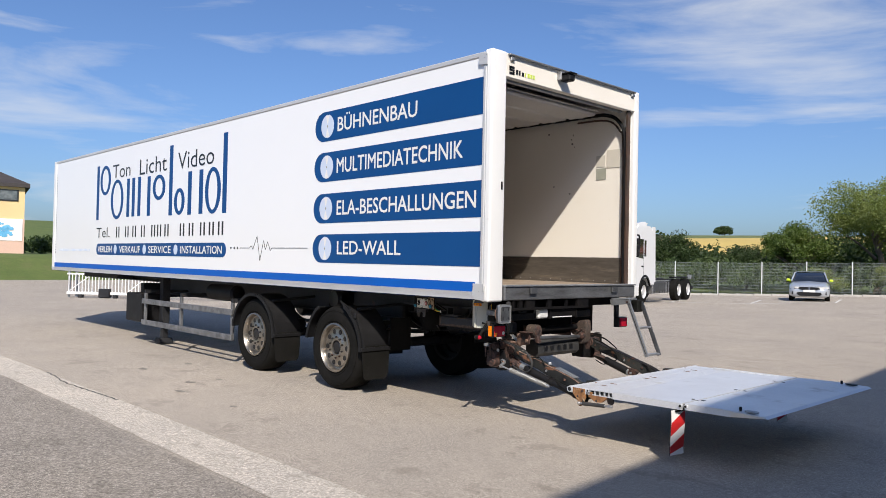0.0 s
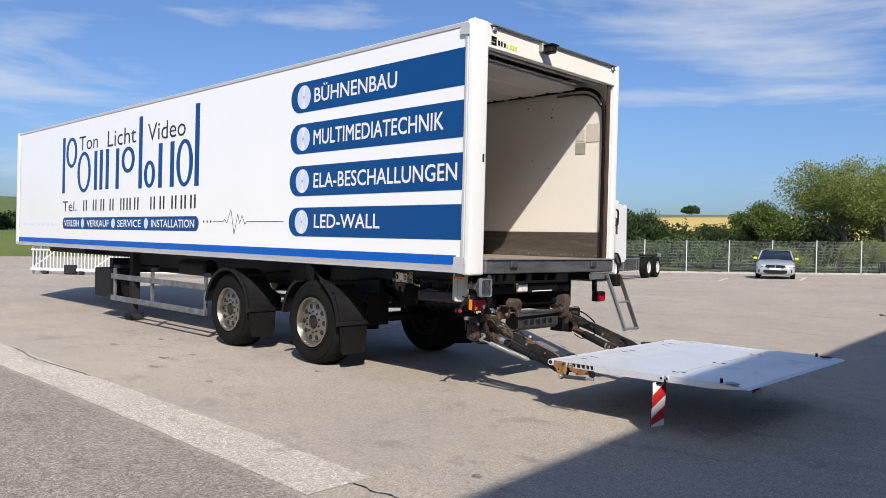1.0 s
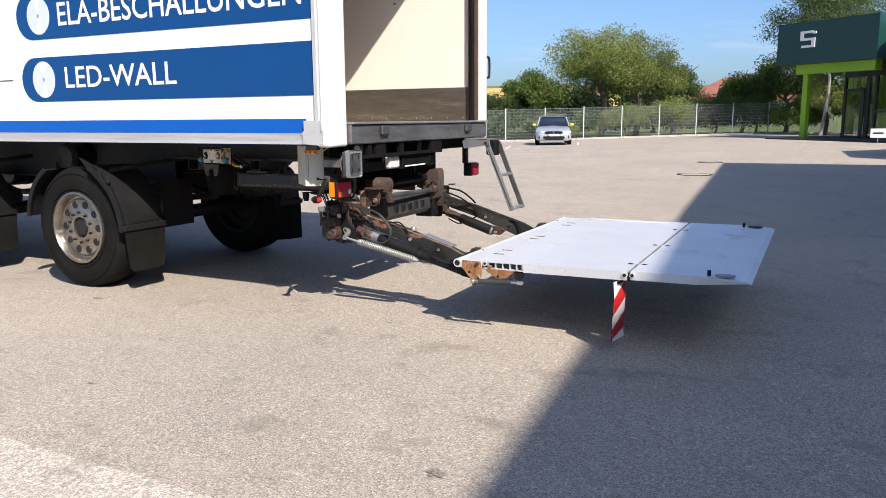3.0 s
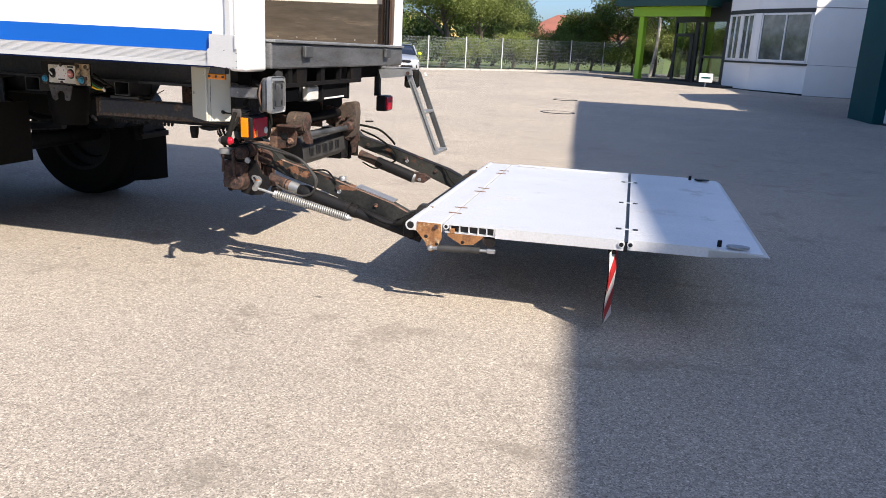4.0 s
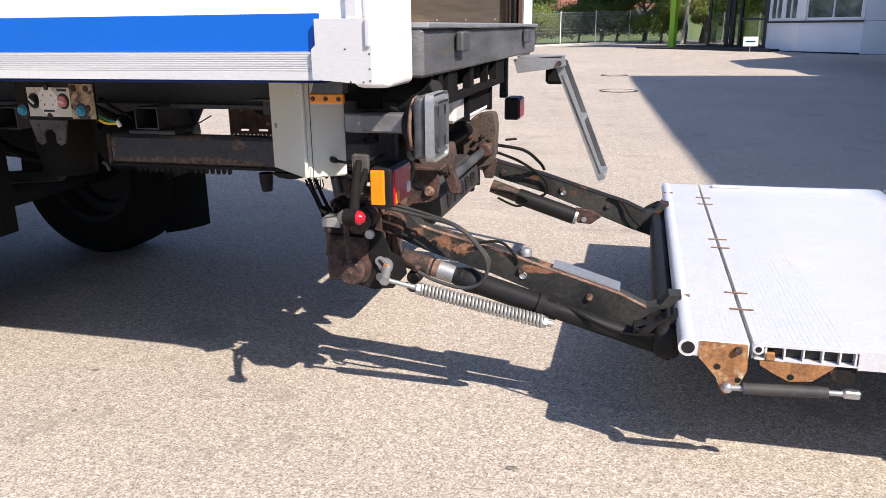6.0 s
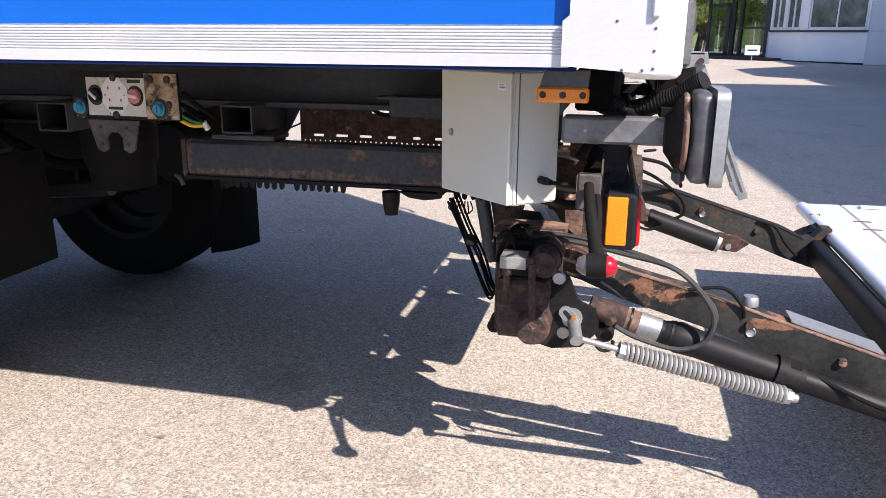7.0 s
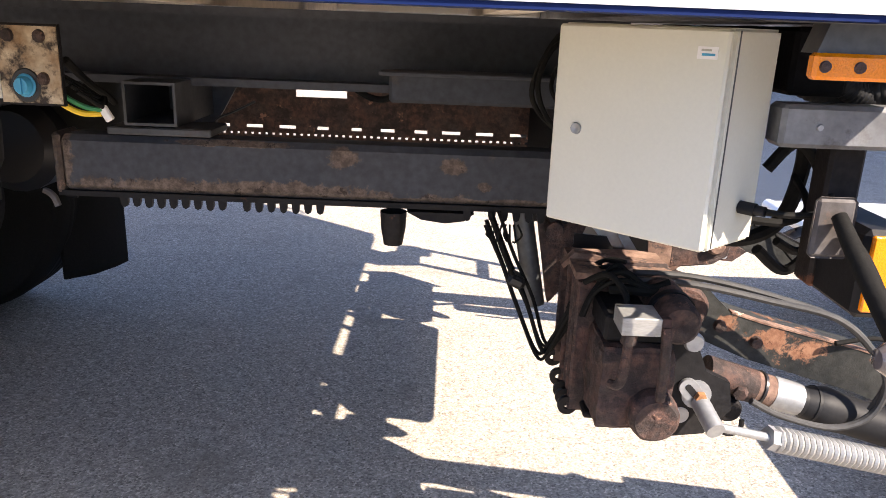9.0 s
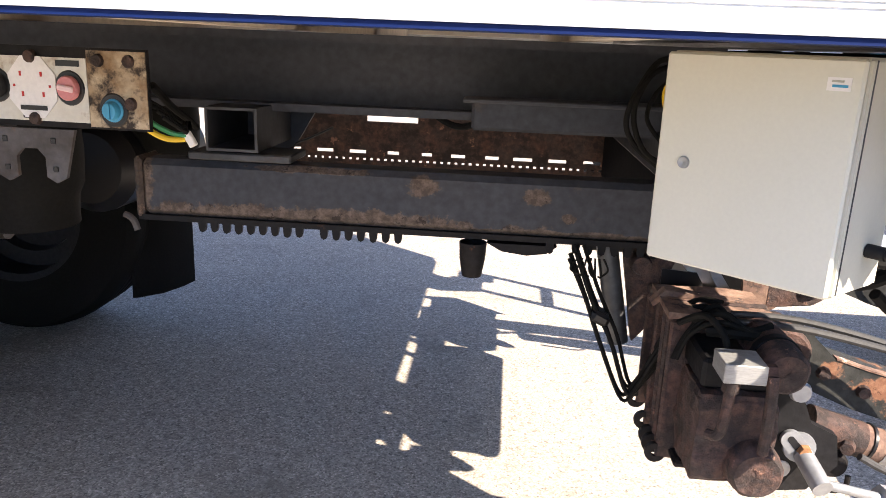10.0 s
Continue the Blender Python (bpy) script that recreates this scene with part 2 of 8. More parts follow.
M["chassis"] = mk("dusty_chassis", (0.018, 0.019, 0.022), (0.030, 0.031, 0.034), rough=0.5, rough2=0.75, big=3, small=60, grain=0.25, bump=0.15, dirt=(0.09, 0.062, 0.046), dirt_at=(0.60, 0.74), dirt_scale=5, spec=0.2)
M["beam"] = mk("dusty_beam", (0.036, 0.040, 0.049), (0.050, 0.053, 0.061), rough=0.55, rough2=0.75, big=3, small=60, grain=0.2, bump=0.15, dirt=(0.11, 0.08, 0.062), dirt_at=(0.62, 0.76), dirt_scale=5, spec=0.3, flake=(0.02, 0.02, 0.022), flake_at=(0.66, 0.69), flake_scale=7)
M["fork"] = mk("rusted_bracket", (0.10, 0.094, 0.094), (0.06, 0.05, 0.045), rough=0.6, rough2=0.8, metal=0.2, big=14, small=90, grain=0.2, bump=0.2, dirt=(0.14, 0.075, 0.045), dirt_at=(0.55, 0.66), dirt_scale=11)
M["dark_galv"] = mk("dull_galvanised", (0.068, 0.071, 0.077), (0.045, 0.047, 0.05), rough=0.5, rough2=0.65, metal=0.5, big=7, small=90, grain=0.12, bump=0.08, dirt=(0.06, 0.04, 0.03), dirt_at=(0.60, 0.72), dirt_scale=8)
M["rusty"] = mk("rusty_paint", (0.009, 0.009, 0.010), (0.018, 0.015, 0.014), rough=0.45, rough2=0.7, big=4, small=70, grain=0.3, bump=0.4, dirt=(0.105, 0.046, 0.028), dirt_at=(0.59, 0.625), dirt_scale=6, spec=0.15, flake=(0.26, 0.15, 0.10), flake_at=(0.67, 0.70), flake_scale=11)
M["arm_paint"] = mk("arm_paint", (0.016, 0.017, 0.017), (0.042, 0.042, 0.038), rough=0.5, rough2=0.75, big=5, small=70, grain=0.3, bump=0.4, dirt=(0.085, 0.042, 0.027), dirt_at=(0.61, 0.65), dirt_scale=7, spec=0.2, flake=(0.22, 0.13, 0.09), flake_at=(0.68, 0.71), flake_scale=11)
rust_spots(M["arm_paint"], [(-0.02, 0.56, 0.642, 0.055, 0.5, 0.026), (0.055, 0.56, 0.618, 0.065, 0.5, 0.032), (-0.105, 0.56, 0.668, 0.03, 0.5, 0.024), (0.33, 0.56, 0.56, 0.09, 0.5, 0.018)], (0.16, 0.075, 0.045), (0.23, 0.122, 0.075), 0.42)
M["salmon"] = mk("flaked_primer", (0.23, 0.145, 0.105), (0.10, 0.055, 0.04), rough=0.85, big=18, small=90, grain=0.3, bump=0.6, dirt=(0.04, 0.028, 0.025), dirt_at=(0.57, 0.63), dirt_scale=20, flake=(0.55, 0.40, 0.30), flake_at=(0.62, 0.66))
M["black_paint"] = mk("black_paint", (0.009, 0.009, 0.010), (0.015, 0.014, 0.014), rough=0.5, rough2=0.65, big=5, small=80, grain=0.25, bump=0.25, dirt=(0.07, 0.035, 0.022), dirt_at=(0.62, 0.68), dirt_scale=9, spec=0.15)
M["rust"] = mk("brown_rust", (0.078, 0.037, 0.027), (0.036, 0.022, 0.018), rough=0.8, rough2=0.6, big=16, small=70, grain=0.5, bump=1.0, dirt=(0.024, 0.016, 0.014), dirt_at=(0.49, 0.60), dirt_scale=22, flake=(0.24, 0.125, 0.085), flake_at=(0.62, 0.66), flake_scale=21)
M["rust_light"] = mk("orange_rust", (0.34, 0.16, 0.06), (0.20, 0.09, 0.037), rough=0.85, big=14, small=90, grain=0.3, bump=0.5, dirt=(0.52, 0.40, 0.25), dirt_at=(0.55, 0.7), dirt_scale=18)
M["rubber"] = mk("tyre_rubber", (0.007, 0.007, 0.006), (0.011, 0.0105, 0.010), rough=0.7, rough2=0.85, big=5, small=120, grain=0.2, bump=0.15, dirt=(0.03, 0.027, 0.023), dirt_at=(0.60, 0.9), dirt_scale=4, spec=0.12)
M["plastic"] = mk("black_plastic", (0.009, 0.009, 0.010), (0.014, 0.014, 0.015), rough=0.45, rough2=0.6, big=3, small=150, grain=0.15, bump=0.06, dirt=(0.04, 0.036, 0.031), dirt_at=(0.62, 0.9), dirt_scale=5, spec=0.18)
M["rim"] = mk("polished_rim", (0.38, 0.35, 0.31), (0.26, 0.235, 0.20), rough=0.26, rough2=0.36, metal=0.9, big=9, small=120, grain=0.08, bump=0.04, dirt=(0.20, 0.13, 0.08), dirt_at=(0.60, 0.74), dirt_scale=14)
M["cabinet"] = mk("grey_cabinet_paint", (0.615, 0.605, 0.515), (0.585, 0.578, 0.49), rough=0.38, big=3, small=200, grain=0.02, bump=0.02, dirt=(0.40, 0.36, 0.30), dirt_at=(0.68, 0.86), dirt_scale=7)
M["wood"] = mk("worn_plywood", (0.34, 0.27, 0.20), (0.26, 0.20, 0.15), rough=0.7, big=2, small=40, grain=0.2, bump=0.12, dirt=(0.48, 0.43, 0.36), dirt_at=(0.55, 0.75), dirt_scale=6, stretch=(0.25, 1, 1))
M["kick"] = mk("scuffed_kickboard", (0.10, 0.085, 0.07), (0.07, 0.06, 0.05), rough=0.55, big=2.5, small=40, grain=0.25, bump=0.08, dirt=(0.25, 0.20, 0.15), dirt_at=(0.56, 0.75), dirt_scale=7, stretch=(0.15, 1, 1))
# unseen underside, kept pale to bounce light onto the shaded ground
M["underside"] = mk("bounce_underfloor", (0.52, 0.46, 0.38), (0.46, 0.40, 0.33), rough=0.7, big=2, small=40, grain=0.15, bump=0.1)
M["slat"] = mk("roller_door", (0.62, 0.60, 0.57), (0.56, 0.545, 0.52), rough=0.5, big=2, small=120, grain=0.05, bump=0.03)
M["brown_track"] = mk("brown_track", (0.12, 0.07, 0.05), (0.07, 0.05, 0.04), rough=0.5, metal=0.3, big=6, small=90, grain=0.15, bump=0.1)
M["amber"] = mk("amber_lens", (0.85, 0.245, 0.004), (0.79, 0.215, 0.004), rough=0.18, big=9, small=420, grain=0.12, bump=0.3, coat=0.4)
M["red"] = mk("red_lens", (0.36, 0.008, 0.022), (0.40, 0.009, 0.024), rough=0.15, big=9, small=380, grain=0.15, bump=0.15, coat=0.15, spec=0.3)
M["red_paint"] = mk("red_film", (0.52, 0.02, 0.02), rough=0.4, small=160, grain=0.05, bump=0)
M["white_film"] = mk("white_film", (0.75, 0.73, 0.71), rough=0.4, small=160, grain=0.05, bump=0)
M["clear"] = mk("clear_lens", (0.62, 0.62, 0.60), rough=0.15, small=300, grain=0.12, bump=0.3, coat=0.5)
M["cyan"] = mk("blue_cap", (0.03, 0.30, 0.50), (0.04, 0.26, 0.42), rough=0.45, small=150, grain=0.08)
M["pink"] = mk("faded_red_knob", (0.62, 0.24, 0.25), (0.55, 0.2, 0.2), rough=0.5, small=150, grain=0.08)
M["pale_pink"] = mk("pale_pink_bar", (0.75, 0.52, 0.52), rough=0.5, small=150, grain=0.08)
M["yellow"] = mk("yellow_sleeve", (0.75, 0.48, 0.02), rough=0.45, small=150, grain=0.05)
M["green_wire"] = mk("green_sleeve", (0.03, 0.22, 0.08), rough=0.45, small=150, grain=0.05)
M["plate"] = mk("etched_plate", (0.62, 0.60, 0.54), (0.55, 0.51, 0.43), rough=0.45, metal=0.3, big=14, small=120, grain=0.05, bump=0.03, dirt=(0.24, 0.15, 0.08), dirt_at=(0.58, 0.70), dirt_scale=9)
rust_spots(M["beam"], [(-1.12, 0.72, 0.854, 0.38, 0.2, 0.023), (-0.6, 0.72, 0.850, 0.3, 0.2, 0.009), (-1.455, 0.72, 0.91, 0.022, 0.2, 0.08), (-1.1, 0.72, 0.955, 0.12, 0.2, 0.006),
                       (-0.87, 0.72, 0.935, 0.030, 0.2, 0.020), (-0.65, 0.72, 0.925, 0.024, 0.2, 0.017), (-0.58, 0.72, 0.885, 0.014, 0.2, 0.01)], (0.075, 0.056, 0.046), (0.16, 0.122, 0.096), 0.12)


def see_through(name, tint, gloss):
    """Thin clear glass: mostly let through, a little mirrored."""
    m = bpy.data.materials.new(name)
    m.use_nodes = True
    nt = m.node_tree
    nt.nodes.clear()
    o_, mix_, tr, gl_ = (nt.nodes.new(k) for k in ("ShaderNodeOutputMaterial", "ShaderNodeMixShader", "ShaderNodeBsdfTransparent", "ShaderNodeBsdfGlossy"))
    tr.inputs["Color"].default_value = tint
    gl_.inputs["Roughness"].default_value = 0.02
    mix_.inputs["Fac"].default_value = gloss
    nt.links.new(tr.outputs[0], mix_.inputs[1])
    nt.links.new(gl_.outputs[0], mix_.inputs[2])
    nt.links.new(mix_.outputs[0], o_.inputs["Surface"])
    return m


M["door_glass"] = see_through("door_glass", (0.55, 0.60, 0.58, 1.0), 0.22)
M["joint_grey"] = mk("facade_joint", (0.32, 0.32, 0.33), (0.26, 0.26, 0.27), rough=0.8, small=80, grain=0.1, bump=0.05)
# near-black, dull steel
M["matt_black"] = mk("matt_black_steel", (0.006, 0.006, 0.007), (0.010, 0.009, 0.009), rough=0.9, big=6, small=90, grain=0.25, bump=0.3, dirt=(0.03, 0.02, 0.015), dirt_at=(0.66, 0.72), dirt_scale=11, spec=0.08)
M["crust"] = mk("rust_crust", (0.085, 0.063, 0.05), (0.055, 0.038, 0.03), rough=0.9, big=9, small=90, grain=0.35, bump=0.6, dirt=(0.03, 0.028, 0.028), dirt_at=(0.55, 0.62), dirt_scale=22, flake=(0.19, 0.12, 0.085), flake_at=(0.6, 0.66), flake_scale=18)
M["old_hose"] = mk("weathered_hose", (0.042, 0.041, 0.04), (0.022, 0.022, 0.022), rough=0.6, big=8, small=80, grain=0.2, bump=0.1)
M["stained_plate"] = mk("stained_plate", (0.50, 0.40, 0.27), (0.20, 0.115, 0.05), rough=0.6, big=22, small=120, grain=0.15, bump=0.1, dirt=(0.03, 0.021, 0.016), dirt_at=(0.46, 0.56), dirt_scale=19)
M["paper"] = mk("paper_label", (0.62, 0.58, 0.50), (0.56, 0.52, 0.45), rough=0.7, small=120, grain=0.05)
M["grey_label"] = mk("grey_label", (0.30, 0.31, 0.26), (0.36, 0.36, 0.30), rough=0.6, big=18, small=200, grain=0.1)
M["grass"] = mk("grass", (0.07, 0.108, 0.019), (0.10, 0.13, 0.028), rough=0.9, big=0.5, small=14, grain=0.35, bump=0.5, dirt=(0.12, 0.12, 0.04), dirt_at=(0.55, 0.75), dirt_scale=0.9)
M["meadow"] = mk("meadow", (0.09, 0.12, 0.03), (0.13, 0.15, 0.05), rough=0.95, big=0.03, small=2, grain=0.25, bump=0.2, dirt=(0.05, 0.08, 0.02), dirt_at=(0.55, 0.65), dirt_scale=0.02)
M["wheat"] = mk("ripe_wheat", (0.52, 0.38, 0.11), (0.46, 0.34, 0.10), rough=0.95, big=0.05, small=1.5, grain=0.15, bump=0.2)
M["kerb"] = mk("kerb_stone", (0.42, 0.40, 0.37), (0.36, 0.345, 0.32), rough=0.85, big=3, small=50, grain=0.15, bump=0.2)
M["leaf"] = mk("leaves", (0.060, 0.105, 0.018), (0.115, 0.16, 0.03), rough=0.6, big=0.9, small=7, grain=0.4, bump=0, vary=0.2)
M["leaf_pale"] = mk("pale_leaves", (0.145, 0.19, 0.048), (0.22, 0.25, 0.078), rough=0.7, big=0.8, small=6, grain=0.25, bump=0, vary=0.12)
M["leaf_dark"] = mk("dark_leaves", (0.026, 0.052, 0.014), (0.05, 0.078, 0.02), rough=0.65, big=0.7, small=5, grain=0.4, bump=0, vary=0.2)
M["bark"] = mk("bark", (0.16, 0.13, 0.10), (0.10, 0.08, 0.065), rough=0.9, big=6, small=40, grain=0.3, bump=0.5)
M["birch"] = mk("birch_bark", (0.36, 0.34, 0.31), (0.24, 0.23, 0.21), rough=0.8, big=5, small=30, grain=0.2, bump=0.3, dirt=(0.05, 0.05, 0.05), dirt_at=(0.6, 0.7), dirt_scale=6)
def leafy(m, share_through=0.38):
    """Let light through thin leaves."""
    nt = m.node_tree
    b, out = nt.nodes["Principled BSDF"], nt.nodes["Material Output"]
    tr = nt.nodes.new("ShaderNodeBsdfTranslucent")
    nt.links.new(mixc(nt, 1.0, b.inputs["Base Color"].links[0].from_socket, (1.25, 1.3, 0.7), "MULTIPLY"), tr.inputs["Color"])
    mx = nt.nodes.new("ShaderNodeMixShader")
    mx.inputs["Fac"].default_value = share_through
    nt.links.new(b.outputs["BSDF"], mx.inputs[1])
    nt.links.new(tr.outputs["BSDF"], mx.inputs[2])
    nt.links.new(mx.outputs["Shader"], out.inputs["Surface"])


for name_ in ("leaf", "leaf_pale", "leaf_dark"):
    leafy(M[name_])
M["render_white"] = mk("white_render", (0.78, 0.78, 0.77), (0.73, 0.73, 0.72), rough=0.8, big=0.8, small=60, grain=0.04, bump=0.06, dirt=(0.5, 0.48, 0.44), dirt_at=(0.66, 0.85), dirt_scale=1.2)
M["teal"] = mk("dark_teal_paint", (0.002, 0.052, 0.060), (0.003, 0.058, 0.066), spec=0.08, rough=0.6, big=1, small=100, grain=0.05, bump=0.03)
M["teal_dark"] = mk("dark_green_fascia", (0.006, 0.045, 0.04), rough=0.4, big=1, small=100, grain=0.05, bump=0.02)
M["lime_paint"] = mk("lime_paint", (0.22, 0.42, 0.012), (0.24, 0.45, 0.015), rough=0.4, big=1, small=100, grain=0.04, bump=0.02)
M["door_white"] = mk("white_door_panel", (0.83, 0.835, 0.85), (0.79, 0.80, 0.82), rough=0.45, big=1.2, small=80, grain=0.03, bump=0.03, dirt=(0.45, 0.44, 0.42), dirt_at=(0.66, 0.85), dirt_scale=1.6)
M["pane"] = mk("window_glass", (0.06, 0.075, 0.08), (0.14, 0.15, 0.15), rough=0.04, big=1.1, small=3, grain=0.4, bump=0, coat=1.0)
M["black_frame"] = mk("black_frame", (0.02, 0.021, 0.022), rough=0.4, small=100, grain=0.1, bump=0.02)
M["wall_yellow"] = mk("yellow_render", (0.70, 0.53, 0.27), (0.66, 0.49, 0.25), rough=0.85, big=0.6, small=30, grain=0.05, bump=0.05)
M["wall_pink"] = mk("pink_render", (0.62, 0.42, 0.33), rough=0.85, big=0.6, small=30, grain=0.05, bump=0.05)
M["roof_dark"] = mk("dark_roof_tiles", (0.035, 0.03, 0.03), (0.05, 0.042, 0.04), rough=0.8, big=2, small=12, grain=0.3, bump=0.3)
M["roof_red"] = mk("red_roof_tiles", (0.26, 0.095, 0.065), (0.21, 0.08, 0.058), rough=0.85, big=1.2, small=8, grain=0.3, bump=0.3)
M["truck_white"] = mk("white_truck_paint", (0.80, 0.80, 0.80), rough=0.25, small=200, grain=0.015, bump=0, coat=0.6)
M["car_paint"] = mk("silver_grey_car_paint", (0.50, 0.53, 0.57), (0.47, 0.5, 0.54), rough=0.28, metal=0.35, small=300, grain=0.03, bump=0, coat=1.0)
M["car_glass"] = mk("tinted_car_glass", (0.012, 0.014, 0.016), rough=0.04, small=50, grain=0.05, bump=0, coat=1.0)
M["lime_cap"] = mk("lime_mirror_cap", (0.62, 0.80, 0.05), rough=0.35, small=200, grain=0.02, bump=0)
M["white_line"] = mk("worn_white_marking", (0.62, 0.61, 0.58), (0.5, 0.49, 0.46), rough=0.8, big=4, small=50, grain=0.2, bump=0.1)
M["gate_white"] = mk("white_gate_paint", (0.74, 0.74, 0.73), rough=0.4, small=100, grain=0.04, bump=0.02)
M["pale_blue"] = mk("pale_blue_paint", (0.16, 0.45, 0.66), (0.10, 0.36, 0.58), rough=0.6, small=20, grain=0.2)
M["clip_rust"] = mk("clip_rust", (0.20, 0.11, 0.06), (0.14, 0.08, 0.05), rough=0.8, big=20, small=90, grain=0.3, bump=0.3)
M["buffer_steel"] = mk("buffer_steel", (0.17, 0.172, 0.18), (0.08, 0.08, 0.085), rough=0.35, rough2=0.5, metal=0.6, big=11, small=90, grain=0.12, bump=0.08, dirt=(0.04, 0.034, 0.03), dirt_at=(0.55, 0.70), dirt_scale=9)
M["lamp_tube"] = mk("dull_zinc_steel", (0.24, 0.245, 0.255), (0.13, 0.132, 0.138), rough=0.4, rough2=0.55, metal=0.5, big=9, small=90, grain=0.12, bump=0.08, dirt=(0.05, 0.042, 0.036), dirt_at=(0.60, 0.72), dirt_scale=8)
M["leaf_mid"] = mk("shaded_leaves", (0.034, 0.062, 0.014), (0.062, 0.092, 0.021), rough=0.6, big=0.9, small=7, grain=0.4, bump=0, vary=0.2)
M["sill_steel"] = mk("scraped_sill_steel", (0.20, 0.203, 0.208), (0.11, 0.112, 0.116), rough=0.4, rough2=0.55, metal=0.6, big=6, small=70, grain=0.18, bump=0.12, dirt=(0.06, 0.052, 0.046), dirt_at=(0.60, 0.74), dirt_scale=6, stretch=(1, 0.4, 2))
M["bare_alu"] = mk("bare_aluminium", (0.36, 0.36, 0.35), (0.30, 0.30, 0.29), rough=0.5, rough2=0.6, metal=0.6, big=9, small=120, grain=0.12, bump=0.08, stretch=(1, 1, 6))
M["dull_lens"] = mk("dull_lens", (0.12, 0.10, 0.098), (0.09, 0.078, 0.076), rough=0.12, small=60, grain=0.1, bump=0.03, coat=0.6)
M["post_zinc"] = mk("galvanised_post", (0.60, 0.62, 0.62), (0.54, 0.56, 0.56), rough=0.5, metal=0.3, small=60, grain=0.06, bump=0)
M["wire"] = mk("galvanised_wire", (0.30, 0.33, 0.33), (0.25, 0.28, 0.28), rough=0.5, metal=0.4, small=60, grain=0.06, bump=0)

# ---- building blocks ----
WORLD = set()


def thing(name, base, label, category, group="", kind="", rz=0.0, here=True):
    """An empty that carries a thing's parts. here: the parts are given in the place's own coordinates."""
    ob = new(name)
    ob.empty_display_size = 0.2
    ob.matrix_world = pose(*base, 0, 0, rz)
    if here:
        WORLD.add(ob.name)
    return tagged(ob, label, category, group, kind)


def part(name, bm, material, parent=None, label="", smooth=35):
    me = bpy.data.meshes.new(name)
    bmesh.ops.recalc_face_normals(bm, faces=bm.faces)
    bm.to_mesh(me)
    bm.free()
    me.materials.append(M[material])
    if smooth:
        me.polygons.foreach_set("use_smooth", [True] * len(me.polygons))
        me.set_sharp_from_angle(angle=radians(smooth))
    ob = new(name, me)
    attach(ob, parent)
    if label:
        ob["label"] = label
    return ob


def attach(ob, parent):
    if parent is not None:
        ob.parent = parent
        if parent.name in WORLD:
            ob.matrix_parent_inverse = parent.matrix_basis.inverted()
    return ob


def share(ob, name, m, parent):
    """Another object on the same mesh."""
    o = new(name, ob.data)
    o.matrix_basis = m
    return attach(o, parent)


def box(bm, x0, x1, y0, y1, z0, z1, bevel=0.0, m=None, seg=1):
    vs = [bm.verts.new((x, y, z)) for x in (x0, x1) for y in (y0, y1) for z in (z0, z1)]
    fs = [bm.faces.new([vs[i] for i in q]) for q in ((0, 1, 3, 2), (4, 6, 7, 5), (0, 4, 5, 1), (2, 3, 7, 6), (0, 2, 6, 4), (1, 5, 7, 3))]
    if bevel:
        es = list({e for f in fs for e in f.edges})
        got = bmesh.ops.bevel(bm, geom=es, offset=bevel, segments=seg, affect="EDGES", profile=0.6)
        vs = list({v for f in got["faces"] for v in f.verts})
    if m is not None:
        bmesh.ops.transform(bm, matrix=m, verts=vs)
    return vs


def boxed(*a, **k):
    bm = bmesh.new()
    box(bm, *a, **k)
    return bm


def rod(bm, a, b, r, r2=None, seg=12):
    a, b = Vector(a), Vector(b)
    q = (b - a).to_track_quat("Z", "Y").to_matrix()
    rings = []
    for p, rr in ((a, r), (b, r if r2 is None else r2)):
        rings.append([bm.verts.new(p + q @ Vector((rr * math.cos(2 * math.pi * i / seg), rr * math.sin(2 * math.pi * i / seg), 0))) for i in range(seg)])
    for i in range(seg):
        bm.faces.new((rings[0][i], rings[0][(i + 1) % seg], rings[1][(i + 1) % seg], rings[1][i]))
    bm.faces.new(rings[0][::-1])
    bm.faces.new(rings[1])


def rods(*list_of, seg=12):
    bm = bmesh.new()
    for a, b, r in list_of:
        rod(bm, a, b, r, seg=seg)
    return bm


def smooth_path(pts, n=6):
    pts = [Vector(p) for p in pts]
    out = []
    for i in range(len(pts) - 1):
        p0, p1, p2, p3 = pts[max(i - 1, 0)], pts[i], pts[i + 1], pts[min(i + 2, len(pts) - 1)]
        for k in range(n):
            t = k / n
            out.append(0.5 * ((2 * p1) + (p2 - p0) * t + (2 * p0 - 5 * p1 + 4 * p2 - p3) * t * t + (3 * p1 - p0 - 3 * p2 + p3) * t ** 3))
    return out + [pts[-1]]


def tube(bm, pts, r, seg=8, n=6):
    """A round hose along points; r may be a function of the place along it, 0 to 1."""
    path = smooth_path(pts, n) if n > 1 else [Vector(p) for p in pts]
    rings, side = [], None
    for i, p in enumerate(path):
        way = (path[min(i + 1, len(path) - 1)] - path[max(i - 1, 0)]).normalized()
        if side is None:
            side = way.orthogonal().normalized()
        side = (side - way * side.dot(way)).normalized()
        up = way.cross(side)
        rr = r(i / (len(path) - 1)) if callable(r) else r
        rings.append([bm.verts.new(p + rr * (side * math.cos(2 * math.pi * k / seg) + up * math.sin(2 * math.pi * k / seg))) for k in range(seg)])
    for a, b in zip(rings, rings[1:]):
        for k in range(seg):
            bm.faces.new((a[k], a[(k + 1) % seg], b[(k + 1) % seg], b[k]))
    bm.faces.new(rings[0][::-1])
    bm.faces.new(rings[-1])
    return bm


def hose(pts, r, seg=8, n=6):
    return tube(bmesh.new(), pts, r, seg, n)


